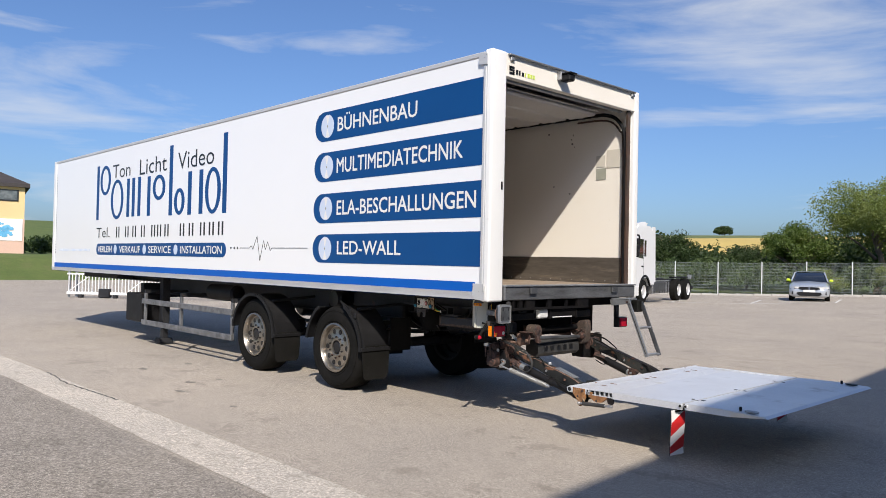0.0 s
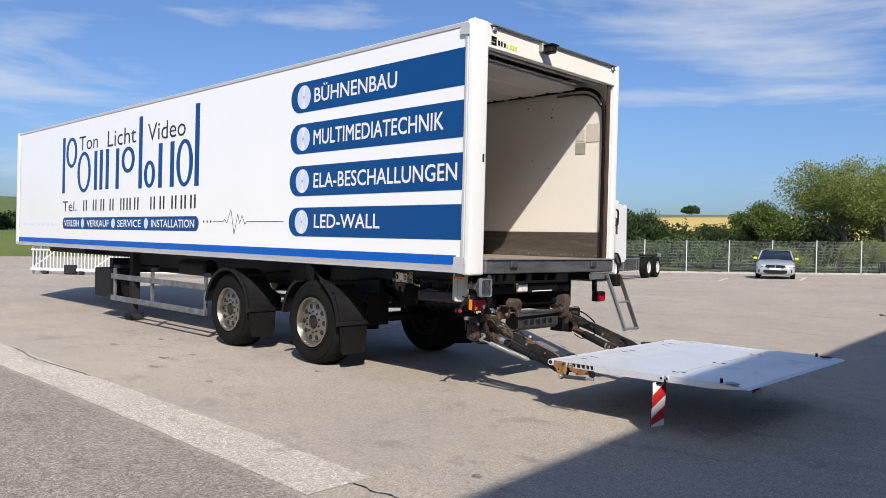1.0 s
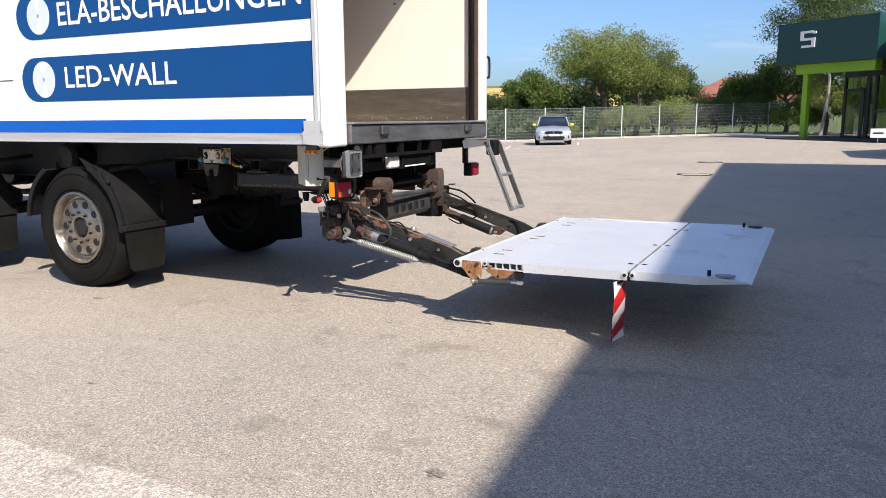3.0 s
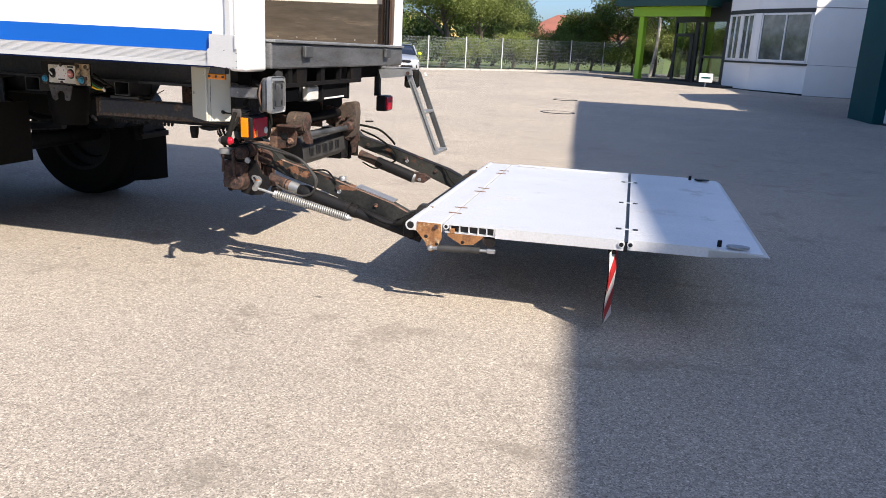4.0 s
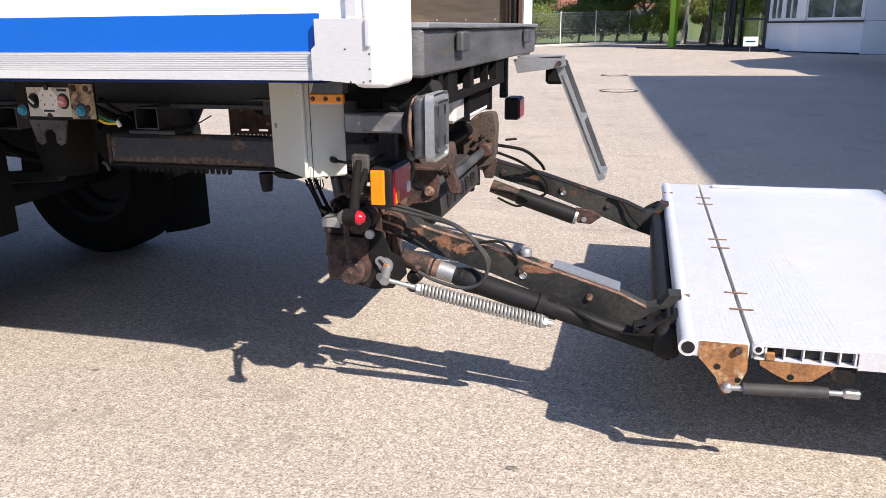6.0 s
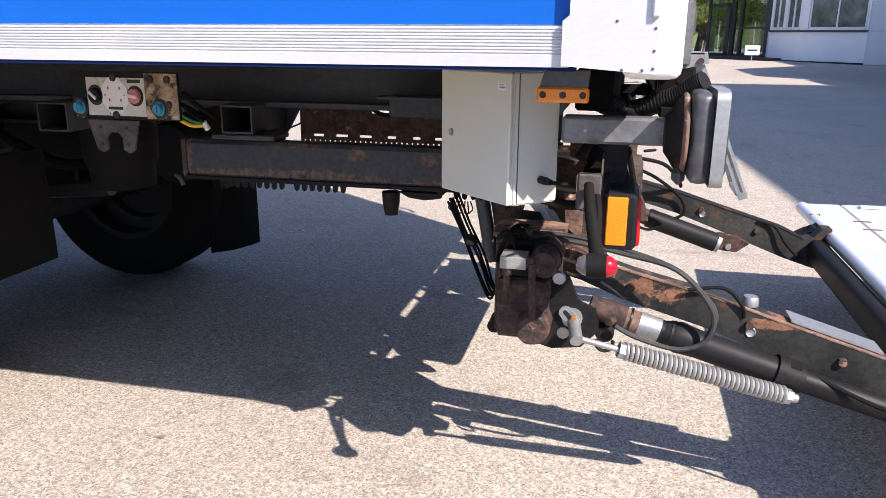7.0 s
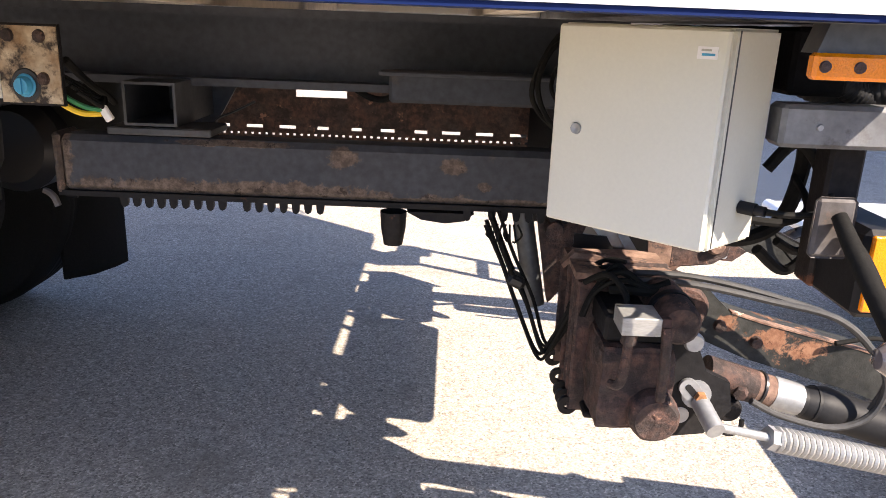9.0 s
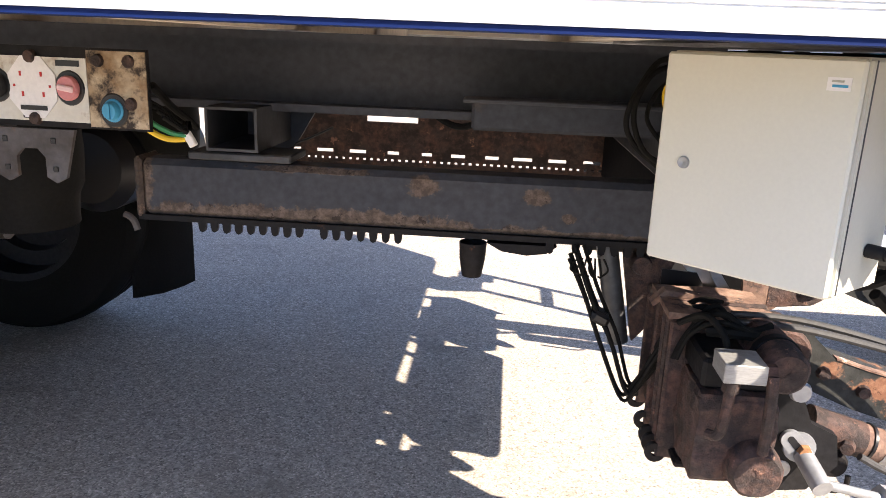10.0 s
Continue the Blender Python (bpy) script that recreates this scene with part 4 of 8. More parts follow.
rng = np.random.default_rng(77)
pts = []
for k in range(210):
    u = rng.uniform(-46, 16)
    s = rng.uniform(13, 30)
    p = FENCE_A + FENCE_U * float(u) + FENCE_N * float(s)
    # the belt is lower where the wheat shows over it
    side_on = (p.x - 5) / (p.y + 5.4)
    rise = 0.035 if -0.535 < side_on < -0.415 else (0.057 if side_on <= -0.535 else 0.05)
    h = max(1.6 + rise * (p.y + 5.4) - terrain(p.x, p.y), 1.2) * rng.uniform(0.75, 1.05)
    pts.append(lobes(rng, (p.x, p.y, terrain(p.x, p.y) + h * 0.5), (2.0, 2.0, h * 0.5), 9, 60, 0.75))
for k in range(60):
    a = rng.uniform(-72, -55) if k % 2 else rng.uniform(-95, -70)
    y0 = rng.uniform(12, 40)
    pts.append(lobes(rng, (a, y0, terrain(a, y0) + 0.5), (3, 3, 1.1), 9, 44, 0.8))
for k in range(14):
    a, y0 = -398 + 3 * k % 7, 97.5 + 0.35 * k
    pts.append(lobes(rng, (a, y0, terrain(a, y0) + 1.6), (2, 1.2, 2.4), 6, 30, 1.1))
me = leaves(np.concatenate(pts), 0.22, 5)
hedge = []
for k in range(280):
    u, s = rng.uniform(-30, 28), rng.uniform(3.6, 9.5)
    p = FENCE_A + FENCE_U * float(u) + FENCE_N * float(s)
    h = rng.uniform(1.6, 2.7)
    hedge.append(lobes(rng, (p.x, p.y, terrain(p.x, p.y) + h * 0.5), (1.1, 1.1, h * 0.5), 7, 60, 0.5))
hm = leaves(np.concatenate(hedge), 0.11, 6)
hm.materials.append(M["leaf_mid"])
tagged(new("hedge", hm), "thick green undergrowth behind the wire fence", "hedge", kind="stuff")
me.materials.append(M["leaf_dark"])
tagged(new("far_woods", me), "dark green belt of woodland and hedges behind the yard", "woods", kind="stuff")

# ---- the workshop hall with its roller gates ----
HALL_RZ = math.degrees(math.atan(0.0655))
hall = thing("workshop_hall", (8.41, 13.5, 0), "white workshop hall with dark teal columns and windowed gates", "building", rz=HALL_RZ, here=False)
# local: y runs along the front, x into the building
part("wall", boxed(0.35, 24, -40, 0.0, 0, 9.1), "render_white", hall, "tall white hall block", smooth=0)
part("wall", boxed(0.35, 22, 0.0, 6.6, 0, 3.3), "render_white", hall, "low white gate block", smooth=0)
part("roof", boxed(0.38, 22.2, 0.02, 6.62, 3.3, 3.42), "teal_dark", hall, "dark roof edge", smooth=0)
part("wall", boxed(6.3, 16, 6.64, 16.5, -0.1, 9.1), "render_white", hall, "tall white rear block", smooth=0)
part("roof", prisms([(-0.1, 7.1), (1.8, 5.2), (6.28, 5.2), (6.28, 16.4), (-0.1, 10.7)], "z", 4.40, 4.67), "teal_dark", hall, "dark flat porch roof", smooth=0)
part("roof", prisms([(0.1, 0.2), (0.1, -11.8), (0.41, -40.2), (24.2, -40.2), (24.2, 0.2)], "z", 9.1, 9.3), "teal_dark", hall, "dark roof edge", smooth=0)
for y0, y1 in ((4.85, 6.75), (-1.4, -0.55), (-8.0, -7.2), (-14.6, -13.8), (-21.2, -20.4)):
    part("column", boxed(-0.1, 0.4, y0, y1, -0.05, 3.4 if y0 > 0 else 8.7, bevel=0.01), "teal", hall, "dark teal column")


def gate(y0, y1):
    g = part("gate", boxed(0.22, 0.34, y0, y1, 0.02, 4.2 if y0 < -1 else 3.2), "black_frame", hall, "white sectional gate with rows of windows", smooth=0)
    part("base_panel", boxed(0.17, 0.22, y0, y1, 0.06, 0.82, bevel=0.008), "door_white", g)
    n = 5
    w = (y1 - y0) / n
    for r in range(4 if y0 < -1 else 3):
        z0 = 0.84 + 0.79 * r
        part("rail", boxed(0.165, 0.225, y0, y1, z0, z0 + 0.07), "door_white", g)
        for c in range(n + 1):
            yy = min(max(y0 + c * w - 0.03, y0), y1 - 0.06)
            if z0 + 0.79 < 4.25:
                part("mullion", boxed(0.165, 0.225, yy, yy + (0.1 if c in (2, 3) else 0.055), z0 + 0.071, z0 + 0.789), "door_white", g)
            if c < n:
                part("pane", boxed(0.195, 0.205, y0 + c * w + 0.02, y0 + (c + 1) * w - 0.02, z0 + 0.06, z0 + 0.79), "pane", g, smooth=0)
    for c in (2, 3):
        part("gap", boxed(0.162, 0.172, y0 + c * w - 0.012, y0 + c * w + 0.012, 0.08, 0.84), "black_frame", g, smooth=0)
    part("sill", boxed(0.10, 0.34, y0, y1, 0.0, 0.05), "chassis", g, smooth=0)
    part("handle", rods(((0.15, y0 + 2.4 * w, 0.98), (0.15, y0 + 2.4 * w, 1.12), 0.015)), "steel", g)


gate(-0.54, 4.84)
gate(-7.19, -1.41)
gate(-13.79, -8.01)

# ---- the office wing and its entrance ----
office = thing("office_wing", (5.9, 33.0, 0.1), "white office wing with corner windows", "building")


def slab(pts, z0, z1):
    return prisms(pts, "z", z0, z1)


o_z = 0.1
C0, CM, C1, C2, C3 = (5.97, 35.5), (6.86, 33.4), (8.78, 31.3), (11.25, 31.2), (11.25, 34.5)
BACK = [(18.0, 34.5), (18.0, 44.0), (6.6, 42.0)]


def inset(p, q, a, b, d=0.0):
    """Points on the way from p to q, at fractions a and b, pushed out by d."""
    p, q = Vector(p), Vector(q)
    n = (q - p).normalized()
    n = Vector((n.y, -n.x)) * d
    return p.lerp(q, a) + n, p.lerp(q, b) + n


def wall_box(bmx, p, q, a, b, z0, z1, d0, d1):
    a0, b0 = inset(p, q, a, b, d0)
    a1, b1 = inset(p, q, a, b, d1)
    prism(bmx, [tuple(a0), tuple(b0), tuple(b1), tuple(a1)], "z", z0, z1)


part("wall", slab([C0, CM, C1, C2, C3, *BACK], o_z - 0.3, 1.45), "render_white", office, smooth=0)
part("wall", slab([C0, CM, C1, C2, C3, *BACK], 3.72, 5.6), "render_white", office, smooth=0)
part("wall", slab([(C1[0] + 0.02, C1[1] + 0.002), C2, C3, *BACK, (7.2, 40), (8.85, 34)], 1.45, 3.72), "render_white", office, smooth=0)
for p, q in ((C0, CM), (CM, C1)):
    bm = bmesh.new()
    wall_box(bm, p, q, 0, 1, o_z - 0.3, o_z + 0.16, -0.02, 0.03)
    part("plinth", bm, "chassis", office, "dark plinth", smooth=0)
    bm = bmesh.new()
    wall_box(bm, p, q, 0, 1, 1.40, 1.48, -0.1, 0.05)
    part("window_sill", bm, "black_frame", office, "black sill band", smooth=0)
    bm = bmesh.new()
    wall_box(bm, p, q, 0, 1, 3.55, 3.715, -0.1, -0.01)
    part("lintel", bm, "black_frame", office, "black lintel band", smooth=0)
bm = bmesh.new()
wall_box(bm, C1, C2, 0, 1, o_z - 0.3, o_z + 0.10, -0.02, 0.02)
part("plinth", bm, "chassis", office, "dark plinth", smooth=0)
for p, q, a, b in ((C0, CM, 0.04, 0.44), (C0, CM, 0.50, 0.92), (CM, C1, 0.10, 0.965)):
    bm = bmesh.new()
    w_ = 0.02 if a < 0.2 and b > 0.9 else 0.035
    for q0, q1 in ((a, a + w_), (b - w_, b), ((a + b) / 2 - w_ / 2, (a + b) / 2 + w_ / 2)):
        wall_box(bm, p, q, q0, q1, 1.5, 3.54, -0.08, 0.0)
    wall_box(bm, p, q, a, b, 1.49, 1.60, -0.08, 0.0)
    wall_box(bm, p, q, a, b, 3.46, 3.54, -0.08, 0.0)
    w = part("window", bm, "gate_white", office, "white framed window", smooth=0)
    bm = bmesh.new()
    wall_box(bm, p, q, a, b, 1.52, 3.52, -0.05, -0.04)
    part("pane", bm, "pane", w, smooth=0)
for p, q, a, b in ((C0, CM, 0.0, 0.035), (C0, CM, 0.445, 0.495), (C0, CM, 0.925, 1.0), (CM, C1, 0.0, 0.09), (CM, C1, 0.97, 1.0)):
    bm = bmesh.new()
    wall_box(bm, p, q, a, b, 1.485, 3.548, -0.15, 0.0)
    part("pier", bm, "render_white", office, smooth=0)
bm = bmesh.new()
wall_box(bm, C1, C2, 0.01, 0.99, 1.44, 1.458, -0.01, 0.003)
part("panel_joint", bm, "joint_grey", office, "thin joint between facade panels", smooth=0)
bm = bmesh.new()
wall_box(bm, C1, C2, 0.0, 1.0, 3.72, 3.76, -0.01, 0.012)
part("ledge", bm, "joint_grey", office, smooth=0)

entry = thing("entrance_canopy", (2.2, 39, 0.3), "dark green canopy with a white sign on lime green posts", "canopy")
part("plinth_step", slab([(0.3, 38.4), (5.8, 33.7), (8.5, 37.5), (3.0, 43.5)], 0.0, 0.32), "tar", entry, "low paved entrance step", smooth=0)
part("fascia", slab([(0.55, 39.3), (4.9, 36.2), (8.0, 40.0), (3.7, 43.2)], 3.98, 6.0), "teal_dark", entry, smooth=0)
part("lime_beam", slab([(1.5, 39.2), (4.9, 36.7), (5.2, 37.1), (1.8, 39.6)], 3.5, 3.975), "lime_paint", entry, smooth=0)
part("lime_post", boxed(-0.15, 0.15, -0.15, 0.15, 0.3, 3.75, bevel=0.02, m=pose(2.05, 39.15, 0, 0, 0, -36)), "lime_paint", entry)
part("lime_post", boxed(-0.15, 0.15, -0.15, 0.15, 0.3, 3.97, bevel=0.02, m=pose(4.2, 42.2, 0, 0, 0, -36)), "lime_paint", entry)
bm = bmesh.new()
for u0, u1, v0, v1 in ((0.0, 0.75, 0.86, 1.0), (0.0, 0.2, 0.55, 0.86), (0.0, 0.9, 0.43, 0.57), (0.7, 0.9, 0.14, 0.43), (0.1, 0.9, 0.0, 0.14), (0.75, 0.95, 0.80, 0.94)):
    p, q = Vector((0.55, 39.3)), Vector((4.9, 36.2))
    a0, b0 = p.lerp(q, 0.25 + 0.17 * u0), p.lerp(q, 0.25 + 0.17 * u1)
    n = Vector((q.y - p.y, p.x - q.x)).normalized()
    n = n if n.y < 0 else -n
    prism(bm, [tuple(a0), tuple(b0), tuple(b0 + n * 0.05), tuple(a0 + n * 0.05)], "z", 4.75 + 0.8 * v0, 4.75 + 0.8 * v1)
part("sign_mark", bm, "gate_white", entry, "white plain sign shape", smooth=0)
# glazed front under the canopy
front = thing("glass_front", (4.6, 37.2, 0.3), "black framed glass entrance with a revolving door", "glass door")
bm = bmesh.new()
P, Q = (3.4, 41.0), (6.2, 36.4)
wall_box(bm, P, Q, 0.15, 1, 3.3, 4.2, -0.05, 0.05)
wall_box(bm, P, Q, 0.62, 1, 0.3, 0.42, -0.05, 0.05)
wall_box(bm, P, Q, 0.62, 0.95, 1.55, 1.65, -0.05, 0.05)
for a, b in ((0.15, 0.17), (0.48, 0.53), (0.60, 0.63), (0.93, 1.0)):
    wall_box(bm, P, Q, a, b, 0.3, 4.2, -0.06, 0.06)
part("frame", bm, "black_frame", front, smooth=0)
bm = bmesh.new()
for a, b, z0, z1 in ((0.17, 0.205, 0.32, 2.75), (0.43, 0.48, 0.32, 2.75), (0.17, 0.48, 2.60, 2.75), (0.17, 0.48, 0.32, 0.42)):
    wall_box(bm, P, Q, a, b, z0, z1, 0.07, 0.13)
leaf_ob = part("door_leaf", bm, "black_frame", front, "black framed glass door leaf", smooth=0)
bm = bmesh.new()
wall_box(bm, P, Q, 0.205, 0.43, 0.42, 2.60, 0.09, 0.10)
part("pane", bm, "door_glass", leaf_ob, smooth=0)
for a, b, z0, z1 in ((0.53, 0.60, 0.3, 3.3), (0.63, 0.93, 0.42, 1.55), (0.63, 0.93, 1.65, 3.3)):
    bm = bmesh.new()
    wall_box(bm, P, Q, a, b, z0, z1, -0.01, 0.01)
    part("pane", bm, "door_glass", front, smooth=0)
sign = thing("lawn_sign", (5.1, 33.9, 0.15), "small white sign on a post by the entrance", "sign")
part("post", rods(((5.1, 33.9, 0.0), (5.1, 33.9, 0.5), 0.02)), "galv", sign)
part("board", boxed(4.8, 5.4, 33.87, 33.9, 0.45, 0.85, bevel=0.01), "gate_white", sign)
part("print", boxed(4.90, 5.30, 33.862, 33.869, 0.62, 0.69), "teal", sign, smooth=0)

# ---- the box trailer ----
L = 13.6
trailer = thing("box_trailer", (-6.8, 1.3, 0), "long white box semi-trailer with navy advertising and an open rear", "trailer")
side = part("side_wall", boxed(-13.5, -0.1, 0.0, 0.1, 1.304, 3.628), "white", trailer, "white smooth side panel", smooth=0)
part("side_wall", boxed(-13.5, -0.06, 2.5, 2.6, 1.24, 3.6), "cream", trailer, "cream lined far wall", smooth=0)
part("front_wall", boxed(-13.6, -13.5, 0.0, 2.6, 1.24, 3.68), "white", trailer, smooth=0)
part("roof", boxed(-13.58, -0.05, 0.03, 2.57, 3.655, 3.694, bevel=0.01), "white", trailer)
part("floor", boxed(-13.5, -0.02, 0.1, 2.5, 1.29, 1.372), "wood", trailer, "scuffed plywood floor", smooth=0)
# top rails and front corner
for y0, y1 in ((-0.010, 0.07), (2.53, 2.61)):
    bm = boxed(-13.59, -0.112, y0, y1, 3.629, 3.684, bevel=0.010)
    part("top_rail", bm, "alu_white", trailer, "pale aluminium roof rail")
part("corner_profile", boxed(-13.61, -13.45, -0.011, 0.08, 1.24, 3.69, bevel=0.012), "white_post", trailer)
# ribbed lower rail
prof = [(0.06, 1.2315), (-0.012, 1.2315)]
for k in range(8):
    z = 1.2535 + k * 0.0060
    prof += [(-0.012, z), (-0.0098, z + 0.0012), (-0.0098, z + 0.0023), (-0.012, z + 0.0035)]
prof += [(-0.012, 1.3035), (0.06, 1.3035)]
part("ribbed_rail", prisms(prof, "x", -13.59, -0.2), "alu_white", trailer, "ribbed white aluminium lower rail", smooth=20)
part("under_rail", boxed(-13.59, -0.19, -0.009, 0.09, 1.2245, 1.231), "edge_navy", trailer, "dark blue lower edge", smooth=0)
part("far_rail", boxed(-13.59, -0.06, 2.601, 2.612, 1.222, 1.32), "alu_white", trailer, smooth=0)
part("stripe", boxed(-13.44, -0.195, -0.0035, 0.0, 1.306, 1.402), "blue", side, "bright blue stripe", smooth=0)

# rear frame
near = boxed(-0.105, 0.0, -0.012, 0.2, 1.212, 3.70, bevel=0.022, seg=3)
post_n = part("rear_post", near, "white_post", trailer, "white rear corner post")
part("post_rib", boxed(-0.118, -0.085, -0.016, -0.006, 1.37, 3.6, bevel=0.003), "alu_white", post_n)
part("post_rib", boxed(-0.07, -0.06, -0.016, -0.009, 1.39, 3.56, bevel=0.002), "alu_white", post_n)
part("post_latch", boxed(-0.002, 0.004, 0.14, 0.165, 2.32, 2.40, bevel=0.002), "plastic", post_n)
post_f = part("rear_post", boxed(-0.105, 0.0, 2.515, 2.612, 1.205, 3.70, bevel=0.018, seg=3), "white_post", trailer, "white rear corner post")
part("grab_handle", hose([(0.0, 2.62, 1.78), (0.0, 2.66, 1.80), (0.0, 2.66, 1.95), (0.0, 2.62, 1.97)], 0.011), "plastic", post_f)
header = part("header", boxed(-0.08, -0.004, 0.19, 2.52, 3.452, 3.693, bevel=0.006), "cream", trailer, "cream rear header")
part("gutter", boxed(-0.004, 0.03, 0.21, 2.50, 3.668, 3.684, bevel=0.004), "galv", header)
for y in (0.24, 2.42):
    part("loop", boxed(-0.004, 0.02, y, y + 0.06, 3.618, 3.663, bevel=0.008), "galv", header)
# plain marks where the maker's sign sits
bm = bmesh.new()
for u0, u1, v0, v1 in ((0, 0.1, 0.08, 0.11), (0, 0.03, 0.05, 0.11), (0, 0.1, 0.045, 0.07), (0.07, 0.1, 0.0, 0.06), (0, 0.1, 0.0, 0.03)):
    box(bm, -0.004, 0.0005, 0.235 + 0.75 * u0, 0.235 + 0.75 * u1, 3.487 + 0.75 * v0, 3.487 + 0.75 * v1)
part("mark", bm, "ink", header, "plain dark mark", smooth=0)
for i, w in enumerate((0.035, 0.025, 0.035)):
    part("mark", boxed(-0.004, 0.0005, 0.335 + i * 0.045, 0.335 + i * 0.045 + w * 0.9, 3.497, 3.545 - 0.010 * (i == 2)), "ink", header, "plain dark bar", smooth=0)
for i, w in enumerate((0.02, 0.035, 0.035, 0.025)):
    part("mark", boxed(-0.004, 0.0005, 0.47 + i * 0.045, 0.47 + i * 0.045 + w * 0.9, 3.497, 3.537), "lime", header, "plain lime bar", smooth=0)
# reversing camera
rc = part("reversing_camera", boxed(0.02, 0.15, 1.02, 1.12, 3.545, 3.615, bevel=0.012), "plastic", header)
part("camera_bracket", boxed(-0.004, 0.05, 1.0, 1.14, 3.56, 3.65, bevel=0.006), "galv", header)
part("camera_hood", boxed(0.03, 0.17, 1.01, 1.13, 3.617, 3.632, bevel=0.004), "plastic", header)

# brackets on the corners
def corner_plate(x0, x1, z0, z1, bolts):
    o = [(x0, z0 + 0.012), (x1, z0), (x1, z1 - 0.02), (x1 - 0.02, z1), (x0, z1 - 0.0), (x0 + 0.0, z0 + 0.10), (x0 - 0.012, z0 + 0.09), (x0 - 0.012, z0 + 0.012)]
    p = part("corner_plate", prisms(o, "y", -0.026, -0.0135), "alu_white", trailer, "grey aluminium corner plate", smooth=20)
    for x, z in bolts:
        bm = bmesh.new()
        lathe(bm, [(0.0005, -0.034), (0.0026, -0.034), (0.003, -0.031)], (x, 0.0068, z), "y", 8)
        part("bolt", bm, "steel", p)
    return p


low_plate = corner_plate(-0.2, -0.046, 1.222, 1.388, [(-0.052, 1.232), (-0.07, 1.229), (-0.105, 1.229), (-0.052, 1.262), (-0.052, 1.300), (-0.118, 1.312)])
part("lip", boxed(-0.060, -0.046, -0.036, -0.0262, 1.318, 1.388, bevel=0.003), "alu_white", low_plate)
corner_plate(-0.165, -0.06, 3.545, 3.665, [(-0.1, 3.615), (-0.075, 3.64)])

# bar on short hangers below the sill, added to cut sunlight into dashes
sun_break = part("wiring_channel", boxed(-0.022, 0.012, 0.235, 1.62, 1.118, 1.144, bevel=0.003), "matt_black", trailer, "black bar below the sill, added to break up the sunlight")
for y0, y1 in ((1.42, 1.62), (1.22, 1.24), (0.90, 0.96), (0.55, 0.69), (0.44, 0.49), (0.34, 0.37)):
    part("hanger", boxed(-0.02, 0.010, y0, y1, 1.1445, 1.2245), "matt_black", sun_break, smooth=0)
# dark steel sill
sill = part("rear_sill", boxed(-0.3, 0.028, 0.2, 2.53, 1.225, 1.36, bevel=0.008), "sill_steel", trailer, "worn dark steel rear sill")
part("sill_plate", boxed(-0.06, 0.045, 0.2, 2.53, 1.361, 1.378, bevel=0.004), "galv", trailer)
for y in (0.56, 2.02):
    part("buffer_block", boxed(0.035, 0.06, y, y + 0.11, 1.285, 1.35, bevel=0.006), "steel", sill)

# advertising on the side: bars with discs
for k, (z0, z1, txt, t0, t1, u0, u1) in enumerate(((3.065, 3.435, "BÜHNENBAU", 3.165, 3.375, -2.575, -1.11), (2.56, 2.925, "MULTIMEDIATECHNIK", 2.655, 2.835, -2.575, -0.40), (2.045, 2.41, "ELA-BESCHALLUNGEN", 2.14, 2.315, -2.555, -0.20), (1.555, 1.905, "LED-WALL", 1.66, 1.82, -2.53, -1.34))):
    zc, r = (z0 + z1) / 2, (z1 - z0) / 2
    o = [(-0.118, z0), (-0.118, z1)] + arc(-3.06 + r, zc, r, r, 90, 270, 14)
    bar = part("sign_bar", prisms(o, "y", -0.003, 0.0), "navy", side, "navy bar with white lettering", smooth=0)
    bm = bmesh.new()
    prism(bm, arc(-2.79, zc, 0.135, 0.145, 0, 360, 28)[:-1], "y", -0.005, -0.003)
    disc = part("disc", bm, "pale", bar, "pale disc", smooth=0)
    for a in (0, 180):
        wedge = [(0.035 * math.sin(radians(a - 16)), 0.037 * math.cos(radians(a - 16))), (0.13 * math.sin(radians(a - 16)), 0.138 * math.cos(radians(a - 16))),
                 (0.13 * math.sin(radians(a + 16)), 0.138 * math.cos(radians(a + 16))), (0.035 * math.sin(radians(a + 16)), 0.037 * math.cos(radians(a + 16)))]
        part("disc_shine", prisms([(-2.79 + u, zc + v) for u, v in wedge], "y", -0.0058, -0.005), "white_film", disc, smooth=0)
    part("disc_hole", prisms(arc(-2.79, zc, 0.013, 0.015, 0, 360, 12)[:-1], "y", -0.0065, -0.005), "grey_label", disc, smooth=0)
    words(txt, u0, u1, t0, t1, "white_film", bar, y=-0.0045, fat=0.010)

# the trade name stands as plain upright strokes and rings
bm = bmesh.new()


def stroke(x0, z0, x1, z1, w):
    a, b = Vector((x0, z0)), Vector((x1, z1))
    n = Vector((-(b - a).y, (b - a).x)).normalized() * w / 2
    prism(bm, [tuple(a - n), tuple(b - n), tuple(b + n), tuple(a + n)], "y", -0.0035, 0.0)


def ring(cx, cz, rx, rz, w, a0=0, a1=360):
    pts = arc(cx, cz, rx, rz, a0, a1, 26)
    ins = arc(cx, cz, rx - w, rz - w * 0.55, a0, a1, 26)
    for i in range(26):
        prism(bm, [pts[i], pts[i + 1], ins[i + 1], ins[i]], "y", -0.0035, 0.0)


